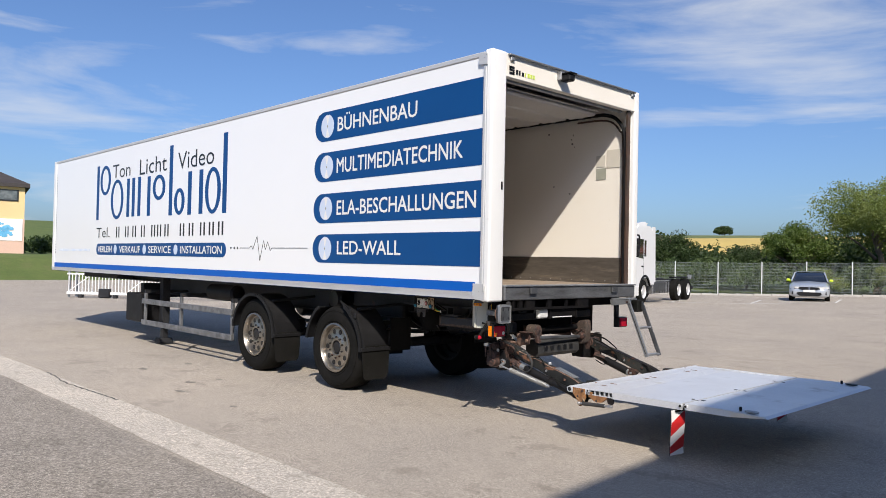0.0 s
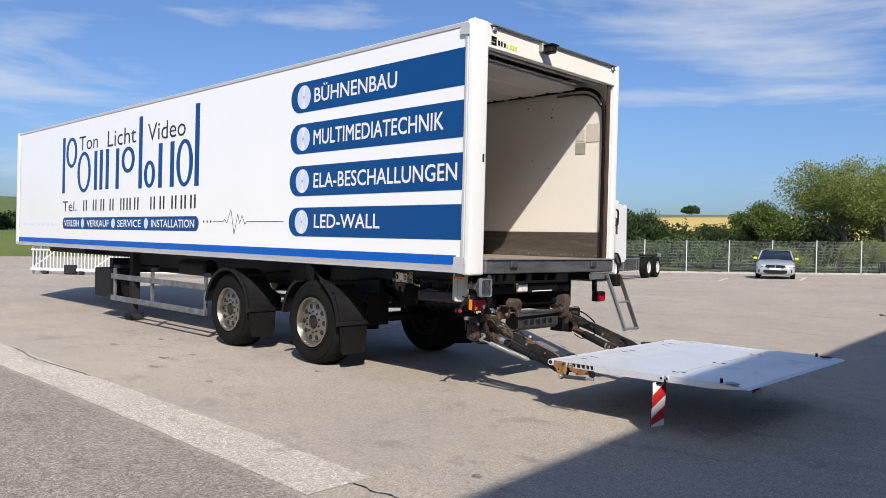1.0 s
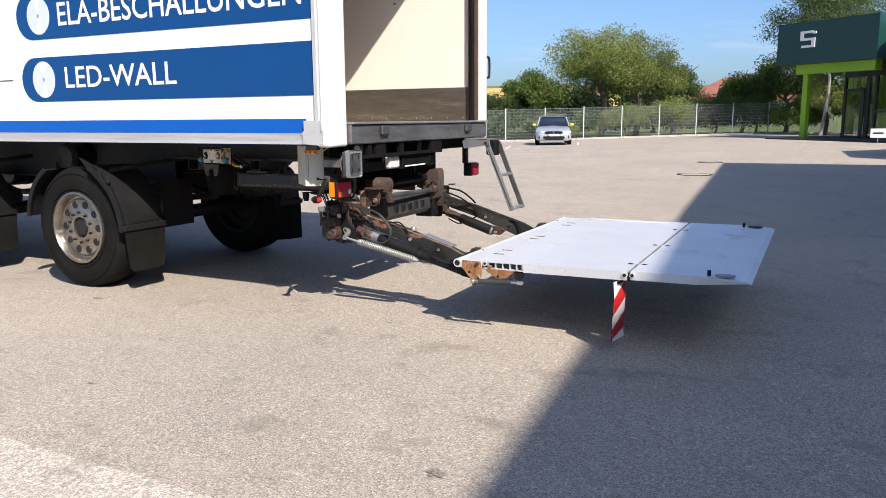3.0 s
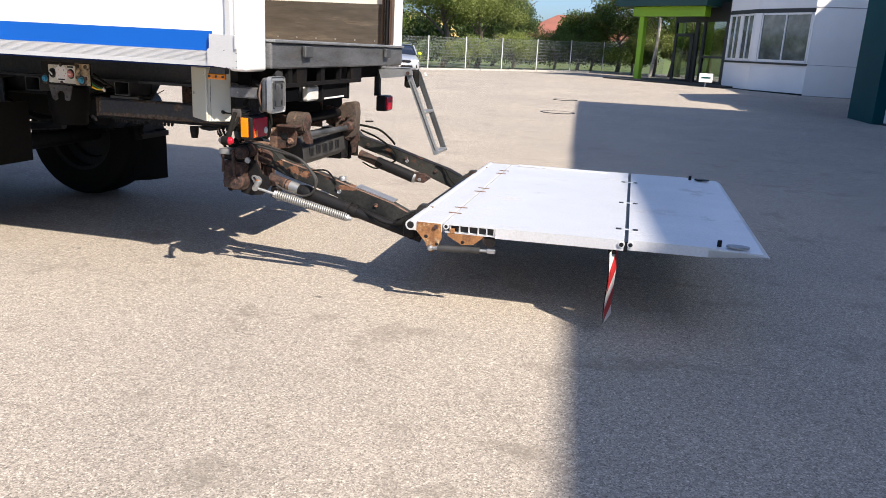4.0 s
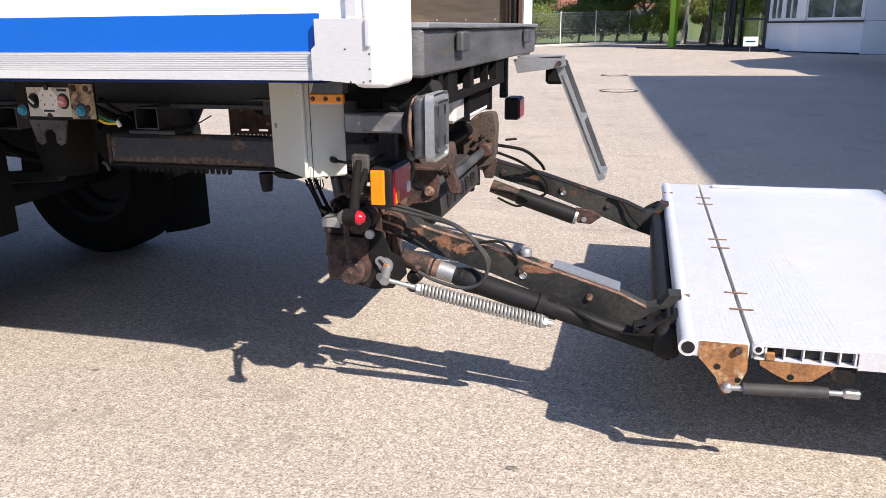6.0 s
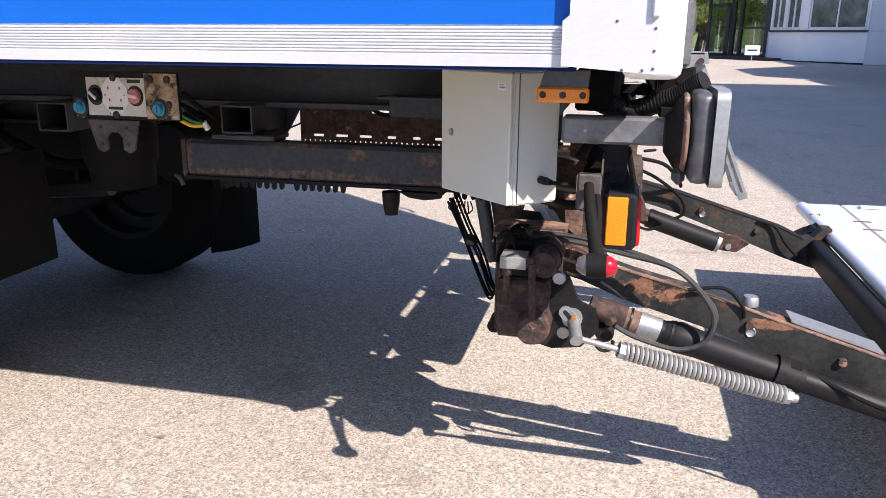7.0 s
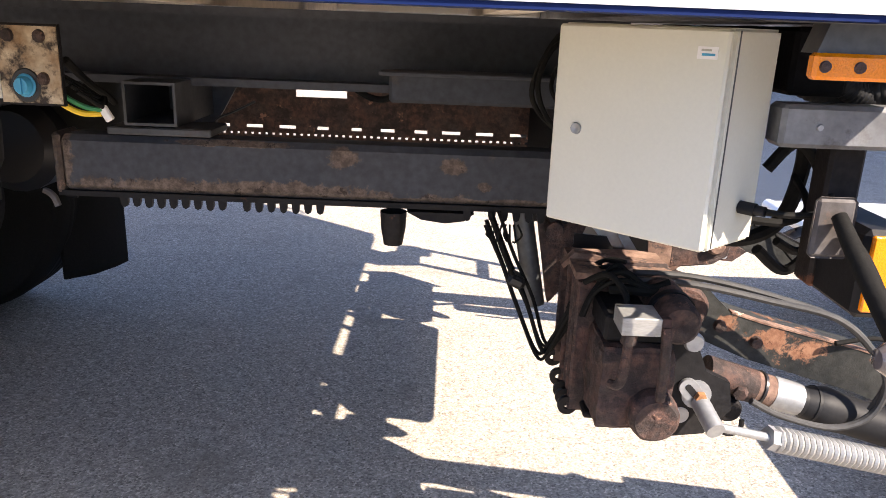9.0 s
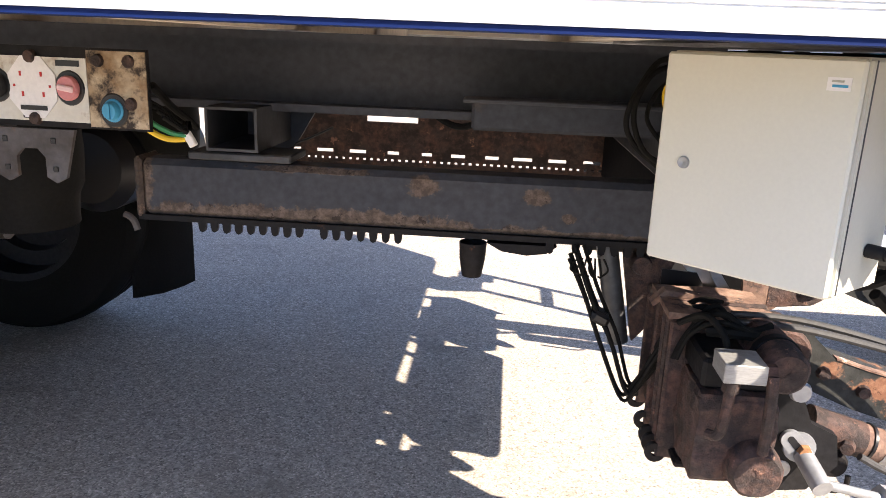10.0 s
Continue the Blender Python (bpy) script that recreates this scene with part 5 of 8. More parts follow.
for x, z0, z1 in ((-10.78, 2.29, 3.37), (-9.2, 2.31, 3.02), (-8.95, 2.31, 3.02), (-8.68, 2.31, 3.02), (-8.25, 2.30, 3.0), (-7.34, 2.28, 3.46), (-6.62, 2.27, 2.97), (-6.22, 2.27, 2.97), (-5.44, 2.26, 3.47)):
    bm = bmesh.new()
    stroke(x, z0, x, z1, 0.13)
    part("emblem_stroke", bm, "navy", side, "plain navy stroke", smooth=0)
for x, z, rx, rz in ((-10.38, 3.06, 0.28, 0.29), (-9.75, 2.66, 0.32, 0.38), (-7.82, 2.78, 0.26, 0.22), (-7.0, 2.5, 0.2, 0.22), (-5.82, 2.62, 0.26, 0.36)):
    bm = bmesh.new()
    ring(x, z, rx, rz, 0.11)
    part("emblem_ring", bm, "navy", side, "plain navy ring", smooth=0)
for txt, u0, u1, z0, z1 in (("Ton", -9.99, -9.12, 3.07, 3.33), ("Licht", -8.68, -7.52, 3.05, 3.33), ("Video", -7.08, -5.80, 3.03, 3.31), ("Tel.", -10.8, -10.08, 1.935, 2.13)):
    words(txt, u0, u1, z0, z1, "ink", side, y=-0.004, fat=-0.004)
# the number is kept as plain bars
for u in (-9.75, -9.3, -8.95, -8.55, -8.1, -7.85, -7.55, -6.95, -6.62, -6.22, -5.92, -5.62):
    part("number_bar", boxed(u, u + 0.045, -0.0035, 0.0, 1.93, 2.135), "ink", side, "plain dark bar", smooth=0)
    part("number_bar", boxed(u + 0.12, u + 0.165, -0.0035, 0.0, 1.93, 2.135), "ink", side, "plain dark bar", smooth=0)
zc, r = 1.705, 0.11
o = arc(-10.79 + r, zc, r, r, 90, 270, 12) + arc(-5.35 - r, zc, r, r, -90, 90, 12)
pill = part("sign_bar", prisms(o, "y", -0.003, 0.0), "navy", side, "navy bar with white lettering", smooth=0)
for txt, u0, u1 in (("VERLEIH", -10.70, -9.95), ("VERKAUF", -9.56, -8.57), ("SERVICE", -8.20, -7.28), ("INSTALLATION", -6.90, -5.48)):
    words(txt, u0, u1, 1.645, 1.765, "white_film", pill, y=-0.0045, fat=0.012)
for u in (-9.77, -8.385, -7.09):
    bm = bmesh.new()
    prism(bm, arc(u, zc, 0.075, 0.085, 0, 360, 20)[:-1], "y", -0.005, -0.003)
    part("disc", bm, "pale", pill, "pale disc", smooth=0)
for u in (-5.2, -5.1, -5.0):
    part("dot", prisms(arc(u, 1.735, 0.018, 0.018, 0, 360, 10)[:-1], "y", -0.003, 0.0), "ink", side, smooth=0)
bm = bmesh.new()
zig = [(-4.93, 1.735), (-4.66, 1.735), (-4.61, 1.765), (-4.56, 1.715), (-4.45, 1.90), (-4.36, 1.56), (-4.27, 1.84), (-4.22, 1.71), (-4.16, 1.82), (-4.09, 1.70), (-4.04, 1.735), (-3.18, 1.735)]
for (ax, az_), (bx, bz) in zip(zig, zig[1:]):
    stroke(ax, az_, bx, bz, 0.007)
part("pulse_line", bm, "ink", side, "thin dark pulse line", smooth=0)
bar = part("print_bar", boxed(-13.1, -13.055, -0.002, 0.0, 1.66, 1.71), "pale", side, "faint small bar", smooth=0)
for k in range(1, 26):
    share(bar, "print_bar", Matrix.Translation((k * 0.075, 0, 0)), side)
rivet = part("rivet_mark", boxed(-13.40, -13.375, -0.002, 0.0, 1.62, 1.645), "ink", side, smooth=0)
for k in range(1, 30):
    share(rivet, "rivet_mark", Matrix.Translation((0, 0, k * 0.06)), side)

# ---- inside the box ----
part("kick_board", boxed(-13.4, -0.13, 2.484, 2.5, 1.374, 1.69, bevel=0.002), "kick", trailer, "scuffed dark brown kickboard", smooth=0)
part("kick_board", boxed(-13.4, -0.13, 0.1, 0.114, 1.374, 1.69, bevel=0.002), "kick", trailer, "scuffed dark brown kickboard", smooth=0)
part("liner", boxed(-13.49, -0.106, 0.1001, 0.106, 1.69, 3.56), "cream", trailer, smooth=0)
part("ceiling", boxed(-13.5, -0.085, 0.1, 2.5, 3.60, 3.64), "slat", trailer, "grey inner roof", smooth=0)
door = part("roller_door", boxed(-3.0, -0.45, 0.2, 2.42, 3.50, 3.505), "slat", trailer, "grey slatted roller door drawn up under the roof", smooth=0)
for k in range(6):
    part("slat", boxed(-0.92 - 0.44 * k + 0.035, -0.48 - 0.44 * k, 0.21, 2.41, 3.445, 3.5, bevel=0.022), "slat", door)
for y, s in ((2.44, 1), (0.16, -1)):
    tr = part("door_track", hose([(-0.075, y, 1.38), (-0.075, y, 2.4), (-0.078, y, 3.05), (-0.14, y, 3.30), (-0.34, y, 3.44), (-0.8, y, 3.455), (-3.0, y, 3.46)], 0.022, 8, 6), "plastic", trailer, "curved dark door track")
    part("track_rail", hose([(-0.12, y + 0.02 * s, 1.38), (-0.12, y + 0.02 * s, 3.0), (-0.18, y + 0.02 * s, 3.24), (-0.36, y + 0.02 * s, 3.38), (-0.8, y + 0.02 * s, 3.40)], 0.012, 6, 5), "brown_track", tr)
    part("track_rail", boxed(-0.05, -0.03, y - 0.03, y + 0.03, 1.38, 3.48), "brown_track", tr, smooth=0)
    for k in range(5):
        part("roller_bracket", boxed(-0.75 - 0.44 * k, -0.69 - 0.44 * k, y - 0.05, y + 0.04, 3.44, 3.49, bevel=0.006), "galv", tr)
part("door_shaft", rods(((-0.14, 0.2, 3.46), (-0.14, 2.42, 3.46), 0.022)), "galv", trailer, "spring shaft behind the header")
fw = 2.4965
part("wall_label", boxed(-0.53, -0.385, fw - 0.003, fw, 2.66, 2.80), "grey_label", trailer, "grey worn label on the liner", smooth=0)
part("wall_label", boxed(-0.53, -0.40, fw - 0.003, fw, 2.82, 2.96), "paper", trailer, "yellowed paper label", smooth=0)
part("wall_label", boxed(-0.375, -0.17, fw - 0.003, fw, 2.80, 3.02), "paper", trailer, "yellowed paper sheet", smooth=0)
for k, (x, z) in enumerate(((-0.36, 2.99), (-0.34, 2.88), (-0.2, 2.98), (-0.9, 3.25), (-0.93, 3.2), (-0.92, 3.14), (-0.88, 3.1), (-1.3, 3.3), (-0.95, 2.5), (-1.2, 2.6))):
    part("scuff", boxed(x, x + 0.012 + 0.006 * (k % 3), fw - 0.002, fw, z, z + 0.014 + 0.008 * (k % 2)), "kick", trailer, smooth=0)
for k in range(14):
    part("rivet", boxed(-0.2 - 0.17 * k, -0.19 - 0.17 * k, 2.481, 2.484, 1.40, 1.41), "galv", trailer, smooth=0)

# ---- running gear ----
def i_beam(y, x0, x1, z0, z1, w=0.13):
    h, t = w / 2, 0.016
    return prisms([(y - h, z0), (y + h, z0), (y + h, z0 + t), (y + 0.006, z0 + t), (y + 0.006, z1 - t), (y + h, z1 - t), (y + h, z1), (y - h, z1), (y - h, z1 - t), (y - 0.006, z1 - t), (y - 0.006, z0 + t), (y - h, z0 + t)], "x", x0, x1)


for y in (0.86, 1.76):
    part("chassis_beam", i_beam(y, -2.3, -0.3, 1.062, 1.222), "beam", trailer, "dusty black chassis beam", smooth=0)
    part("chassis_beam", i_beam(y, -9.6, -2.3, 0.86, 1.222), "beam", trailer, "dusty black chassis beam", smooth=0)
    part("chassis_beam", i_beam(y, -13.4, -9.6, 1.08, 1.222), "chassis", trailer, "dusty black chassis beam", smooth=0)
for k in range(22):
    x = -13.2 + 0.6 * k
    part("cross_member", boxed(x, x + 0.05, 0.1, 2.5, 1.225, 1.289), "underside", trailer, smooth=0)
# pale sheet added out of view to throw light back down
part("under_floor", boxed(-13.5, -0.3, 0.1, 2.5, 1.2895, 1.2899), "underside", trailer, smooth=0)


def wheel(x, yo, s):
    """yo: outer face; s: +1 when the outer face looks to -y."""
    w = part("wheel", lathe(bmesh.new(), [(0.30, 0.02 * s), (0.36, 0.0), (0.44, 0.004 * s), (0.485, 0.02 * s), (0.508, 0.05 * s), (0.516, 0.09 * s), (0.516, 0.29 * s), (0.508, 0.33 * s), (0.485, 0.36 * s), (0.36, 0.38 * s), (0.30, 0.36 * s)], (x, yo, 0.512), "y", 56), "rubber", trailer, "black lorry tyre")
    bm = bmesh.new()
    for k in range(4):
        lathe(bm, [(0.5162, (0.105 + 0.05 * k) * s), (0.5172, (0.107 + 0.05 * k) * s), (0.5172, (0.135 + 0.05 * k) * s), (0.5162, (0.137 + 0.05 * k) * s)], (x, yo, 0.512), "y", 56)
    part("tread", bm, "rubber", w)
    bm = bmesh.new()
    for rr in (0.335, 0.405, 0.455):
        lathe(bm, [(rr - 0.004, 0.004 * s), (rr - 0.003, -0.002 * s), (rr + 0.003, -0.002 * s), (rr + 0.004, 0.004 * s)], (x, yo + 0.003 * s, 0.512), "y", 48)
    part("sidewall_ring", bm, "rubber", w)
    # rim: flange, dish with hand holes
    part("rim", lathe(bmesh.new(), [(0.305, 0.03 * s), (0.302, 0.0), (0.285, -0.006 * s), (0.272, 0.012 * s), (0.262, 0.06 * s), (0.25, 0.062 * s), (0.235, 0.048 * s), (0.155, 0.044 * s), (0.135, 0.036 * s), (0.105, 0.030 * s), (0.088, 0.034 * s), (0.084, 0.06 * s)], (x, yo, 0.512), "y", 48), "rim", w, "polished alloy rim")
    for k in range(10):
        a = 2 * math.pi * k / 10
        c = (x + 0.198 * math.cos(a), yo + 0.0405 * s, 0.512 + 0.198 * math.sin(a))
        part("hand_hole", lathe(bmesh.new(), [(0.0005, 0.0), (0.029, 0.0), (0.032, 0.004 * s)], c, "y", 14), "ink", w, smooth=0)
        c = (x + 0.128 * math.cos(a + 0.31), yo + 0.03 * s, 0.512 + 0.128 * math.sin(a + 0.31))
        part("nut", lathe(bmesh.new(), [(0.0005, -0.016 * s), (0.008, -0.016 * s), (0.012, -0.010 * s), (0.012, 0.014 * s)], c, "y", 6), "rusty", w, smooth=0)
    part("brake_drum", lathe(bmesh.new(), [(0.0005, 0.17 * s), (0.20, 0.17 * s), (0.21, 0.22 * s), (0.27, 0.23 * s), (0.275, 0.34 * s), (0.32, 0.35 * s)], (x, yo, 0.512), "y", 28), "chassis", w)
    part("hub", lathe(bmesh.new(), [(0.0005, 0.036 * s), (0.062, 0.034 * s), (0.074, 0.042 * s), (0.083, 0.058 * s), (0.11, 0.07 * s)], (x, yo, 0.512), "y", 28), "ink", w, "dark hub cap")
    return w


for x in (-2.655, -4.61):
    wheel(x, 0.075, 1)
    wheel(x, 2.36, -1)
    part("axle", rods(((x, 0.35, 0.512), (x, 2.25, 0.512), 0.065)), "chassis", trailer)
    for y in (0.95, 1.66):
        part("air_spring", lathe(bmesh.new(), [(0.0005, 1.02), (0.11, 1.02), (0.128, 1.0), (0.132, 0.93), (0.128, 0.85), (0.115, 0.82), (0.112, 0.78), (0.112, 0.75), (0.0005, 0.75)], (x + 0.80, y, 0.0), "z", 26), "rubber", trailer, "black rubber air spring")
        part("trailing_arm", hose([(x - 0.5, y, 0.86), (x - 0.1, y, 0.68), (x + 0.3, y, 0.70), (x + 0.74, y, 0.735)], 0.03, 8, 4), "ink", trailer)
        part("hanger", boxed(x - 0.58, x - 0.42, y - 0.07, y + 0.07, 0.78, 1.06, bevel=0.01), "ink", trailer)
    part("shock", rods(((x - 0.2, 0.72, 0.95), (x + 0.1, 0.72, 0.55), 0.035)), "ink", trailer)


def fender(x, a0, a1, y0, y1):
    bm = bmesh.new()
    n = 16
    outer, inner = arc(x, 0.512, 0.575, 0.575, a0, a1, n), arc(x, 0.512, 0.562, 0.562, a0, a1, n)
    for i in range(n):
        prism(bm, [outer[i], outer[i + 1], inner[i + 1], inner[i]], "y", y0, y1)
    rim_o, rim_i = arc(x, 0.512, 0.585, 0.585, a0, a1, n), arc(x, 0.512, 0.545, 0.545, a0, a1, n)
    for i in range(n):
        prism(bm, [rim_o[i], rim_o[i + 1], rim_i[i + 1], rim_i[i]], "y", y0 - 0.012, y0 + 0.004)
    return bm


def guard(x, y0, y1, far=False):
    g = part("mudguard", fender(x, 0, 66 if x > -3 else 82, y0, y1), "plastic", trailer, "black plastic mudguard")
    part("skirt_piece", prisms([(x + 0.12, 1.1), (x + 0.30, 1.03), (x + 0.50, 0.86), (x + 0.61, 0.62), (x + 0.62, 0.55), (x + 0.57, 0.55), (x + 0.5, 0.75)], "y", y0 + 0.01, y0 + 0.03), "plastic", g)
    if far:
        # the far flaps are curled forward at their inner edge
        plan = [(x + 0.60, y1 - 0.02), (x + 0.585, y1 - 0.1), (x + 0.54, y0 + 0.16), (x + 0.46, y0 + 0.08)]
        part("mud_flap", prisms(plan + [(u - 0.012, v) for u, v in plan[::-1]], "z", 0.145, 0.58), "rubber", g)
    else:
        part("mud_flap", prisms([(y0, 0.58), (y1, 0.58), (y1 - 0.02, 0.24), (y1 - 0.05, 0.18), (y0 + 0.07, 0.18), (y0 + 0.04, 0.21)], "x", x + 0.585, x + 0.597), "rubber", g)
    if not far and x > -3:
        part("inner_flap", boxed(x + 0.585, x + 0.60, 0.475, 0.80, 0.50, 0.90), "rubber", g)
    part("flap_bar", boxed(x + 0.575, x + 0.615, y0 - 0.01, y1, 0.52, 0.565, bevel=0.004), "rusty" if far else "plastic", g)
    part("guard_arm", rods(((x + 0.35, y0 + 0.12, 1.0), (x + 0.35, y1 + 0.5, 1.06), 0.02)), "chassis", g)
    return g


for x in (-2.655, -4.61):
    guard(x, 0.045, 0.47)
    guard(x, 2.0, 2.37, True)
    part("mudguard", fender(x, 122 if x > -3 else 80, 172, 0.045, 0.47), "plastic", trailer, "black plastic mudguard")
part("guard_clip", boxed(-2.33, -2.27, 0.03, 0.06, 0.94, 1.0, bevel=0.008), "plastic", trailer)
part("guard_clip", boxed(-2.22, -2.18, 0.03, 0.06, 0.90, 0.96, bevel=0.008), "plastic", trailer)

# unseen panel added to hide sunlit ground beyond the axles
part("splash_panel", boxed(-4.1, -1.98, 1.93, 1.945, 0.62, 1.2), "plastic", trailer, "black panel added to block bright gaps between the axles", smooth=0)
# side guard rails, leg and box
guard_rail = part("side_guard", boxed(-8.58, -5.25, 0.055, 0.085, 0.735, 0.825, bevel=0.006), "lamp_tube", trailer, "grey aluminium side guard")
part("guard_bar", boxed(-8.58, -5.25, 0.055, 0.085, 0.36, 0.45, bevel=0.006), "lamp_tube", guard_rail)
for x in (-8.52, -7.05, -5.30):
    part("guard_post", boxed(x - 0.03, x + 0.03, 0.086, 0.13, 0.36, 0.92, bevel=0.006), "lamp_tube", guard_rail)
    part("guard_hanger", boxed(x - 0.03, x + 0.03, 0.09, 0.6, 0.92, 0.98, bevel=0.006), "chassis", guard_rail)
tool = part("tool_box", boxed(-9.42, -8.72, 0.10, 0.62, 0.38, 0.90, bevel=0.02), "plastic", trailer, "black plastic tool box")
bm = bmesh.new()
box(bm, -0.30, 0.30, -0.006, 0.0, -0.015, 0.015, m=pose(-8.715, 0.36, 0.64, 0, 0, 90) @ pose(0, 0, 0, 0, 38, 0))
box(bm, -0.30, 0.30, -0.006, 0.0, -0.015, 0.015, m=pose(-8.715, 0.36, 0.64, 0, 0, 90) @ pose(0, 0, 0, 0, -38, 0))
part("box_ribs", bm, "plastic", tool, smooth=0)
for y in (0.42, 2.12):
    lg = part("landing_leg", boxed(-8.5, -8.36, y - 0.07, y + 0.07, 0.34, 1.2, bevel=0.008), "chassis", trailer, "black landing leg")
    part("inner_leg", boxed(-8.48, -8.38, y - 0.05, y + 0.05, 0.08, 0.36, bevel=0.006), "chassis", lg)
    part("foot", prisms([(-8.56, 0.02), (-8.30, 0.02), (-8.30, 0.05), (-8.36, 0.11), (-8.50, 0.11), (-8.56, 0.05)], "y", y - 0.12, y + 0.12), "chassis", lg)
part("leg_shaft", rods(((-8.43, 0.42, 0.95), (-8.43, 2.12, 0.95), 0.02)), "chassis", trailer)
part("air_tank", lathe(bmesh.new(), [(0.0005, -6.6), (0.10, -6.59), (0.13, -6.55), (0.13, -5.75), (0.10, -5.71), (0.0005, -5.70)], (0, 0.42, 1.03), "x", 24), "plastic", trailer, "black round tank")
# unseen dark tanks added across the chassis to cover lit gaps
for x, y0, y1, z in ((-3.62, 0.75, 2.0, 0.86), (-1.98, 1.42, 2.05, 0.80), (-1.98, 1.10, 2.05, 1.07), (-3.45, 0.6, 2.0, 1.06), (-5.2, 1.2, 2.0, 0.84)):
    tk = part("air_tank", lathe(bmesh.new(), [(0.0005, y0), (0.11, y0 + 0.01), (0.145, y0 + 0.05), (0.145, y1 - 0.05), (0.11, y1 - 0.01), (0.0005, y1)], (x, 0, z), "y", 22), "ink", trailer, "black round tank")
    for y in (y0 + 0.2, y1 - 0.2):
        part("strap", lathe(bmesh.new(), [(0.1455, y - 0.02), (0.149, y - 0.02), (0.149, y + 0.02), (0.1455, y + 0.02)], (x, 0, z), "y", 22), "chassis", tk)
# chambers by the axles, not seen, added to shut out light behind
for x in (-2.655, -4.61):
    for y, s in ((0.62, 1), (1.98, -1)):
        bc = part("brake_chamber", lathe(bmesh.new(), [(0.0005, 0.0), (0.06, 0.0), (0.085, 0.02), (0.085, 0.14), (0.095, 0.145), (0.095, 0.16), (0.085, 0.165), (0.075, 0.26), (0.0005, 0.27)], (x + 0.12, y, 0.66), "x", 20), "ink", trailer, "black chamber added to close light gaps at the axle")
        part("push_rod", rods(((x, y, 0.62), (x + 0.13, y, 0.66), 0.014)), "chassis", bc)
part("coupling_plate", boxed(-13.0, -11.0, 0.5, 2.1, 1.10, 1.221, bevel=0.01), "chassis", trailer)
part("cross_beam", boxed(-9.75, -9.6, 0.5, 2.1, 0.78, 1.06, bevel=0.01), "chassis", trailer)

# ---- tail lift: platform ----
lift = thing("tail_lift_platform", (1.6, 1.3, 0), "lowered white aluminium tail lift platform with a hinged tip", "tail lift")
PX0, PX1, PX2, PX3, PX4, PX5 = 0.80, 0.975, 0.987, 1.915, 1.935, 2.575
PY0, PY1 = 0.245, 2.57


def deck_z(x):
    return 0.482 + 0.010 * (x - 0.8)


def deck(x0, x1, y0, y1, t0, t1, edge=0.003):
    """A slab whose top follows the deck's slope; t: thickness at either end."""
    z0, z1 = deck_z(x0), deck_z(x1)
    bm = bmesh.new()
    prism(bm, [(x0, z0 - t0), (x1, z1 - t1), (x1, z1), (x0, z0)], "y", y0, y1)
    if edge:
        bmesh.ops.bevel(bm, geom=list(bm.edges), offset=edge, segments=1, affect="EDGES")
    return bm


sec_a = part("heel_plate", deck(PX0, PX1, PY0, PY1, 0.052, 0.052), "deck", lift, "ribbed heel plate")
part("knuckle", rods(((PX0 + 0.006, PY0 - 0.012, 0.461), (PX0 + 0.006, PY1, 0.461), 0.028), seg=18), "deck", sec_a)
part("knuckle_bore", rods(((PX0 + 0.006, PY0 - 0.0135, 0.461), (PX0 + 0.006, PY0 - 0.0125, 0.461), 0.019), seg=16), "ink", sec_a)
sec_b = part("main_plate", deck(PX2, PX3, PY0 + 0.028, PY1, 0.056, 0.054, 0), "deck", lift, "white main deck", smooth=0)
part("edge_profile", deck(1.262, PX3, PY0, PY0 + 0.028, 0.056, 0.054, 0), "deck", sec_b, smooth=0)
cut = part("end_skin", deck(PX2, 1.262, PY0, PY0 + 0.028, 0.007, 0.007, 0), "deck", lift, smooth=0)
for x in (1.02, 1.07, 1.12, 1.17, 1.215, 1.255):
    part("web", boxed(x - 0.0025, x + 0.0025, PY0 + 0.001, PY0 + 0.026, deck_z(x) - 0.043, deck_z(x) - 0.007), "deck", cut, smooth=0)
part("bottom_skin", boxed(PX2 + 0.004, 1.262, PY0 + 0.001, PY0 + 0.0275, deck_z(1.1) - 0.049, deck_z(1.1) - 0.0435), "deck", cut, smooth=0)
part("hollow", boxed(PX2 + 0.004, 1.26, PY0 + 0.024, PY0 + 0.0275, deck_z(1.1) - 0.043, deck_z(1.0) - 0.008), "ink", cut, smooth=0)
part("knuckle", rods(((PX2 + 0.012, PY0 - 0.004, 0.469), (PX2 + 0.012, PY0 + 0.02, 0.469), 0.016), seg=14), "deck", cut)
part("knuckle_bore", rods(((PX2 + 0.012, PY0 - 0.0052, 0.469), (PX2 + 0.012, PY0 - 0.0042, 0.469), 0.009), seg=12), "ink", cut)
part("knuckle", rods(((PX3 - 0.012, PY0 - 0.008, deck_z(PX3) - 0.022), (PX3 - 0.012, PY0 + 0.03, deck_z(PX3) - 0.022), 0.016), seg=14), "deck", sec_b)
part("knuckle_bore", rods(((PX3 - 0.012, PY0 - 0.0095, deck_z(PX3) - 0.022), (PX3 - 0.012, PY0 - 0.0085, deck_z(PX3) - 0.022), 0.011), seg=12), "ink", sec_b)
sec_c = part("tip_plate", deck(PX4, PX5 - 0.26, PY0 + 0.012, PY1, 0.052, 0.05, 0), "deck", lift, "hinged tip section", smooth=0)
part("knuckle", rods(((PX4 + 0.012, PY0 + 0.0, deck_z(PX4) - 0.022), (PX4 + 0.012, PY0 + 0.03, deck_z(PX4) - 0.022), 0.016), seg=14), "deck", sec_c)
part("knuckle_bore", rods(((PX4 + 0.012, PY0 - 0.002, deck_z(PX4) - 0.022), (PX4 + 0.012, PY0 - 0.001, deck_z(PX4) - 0.022), 0.011), seg=12), "ink", sec_c)
bm = bmesh.new()
za, zb = deck_z(PX5 - 0.26), deck_z(PX5)
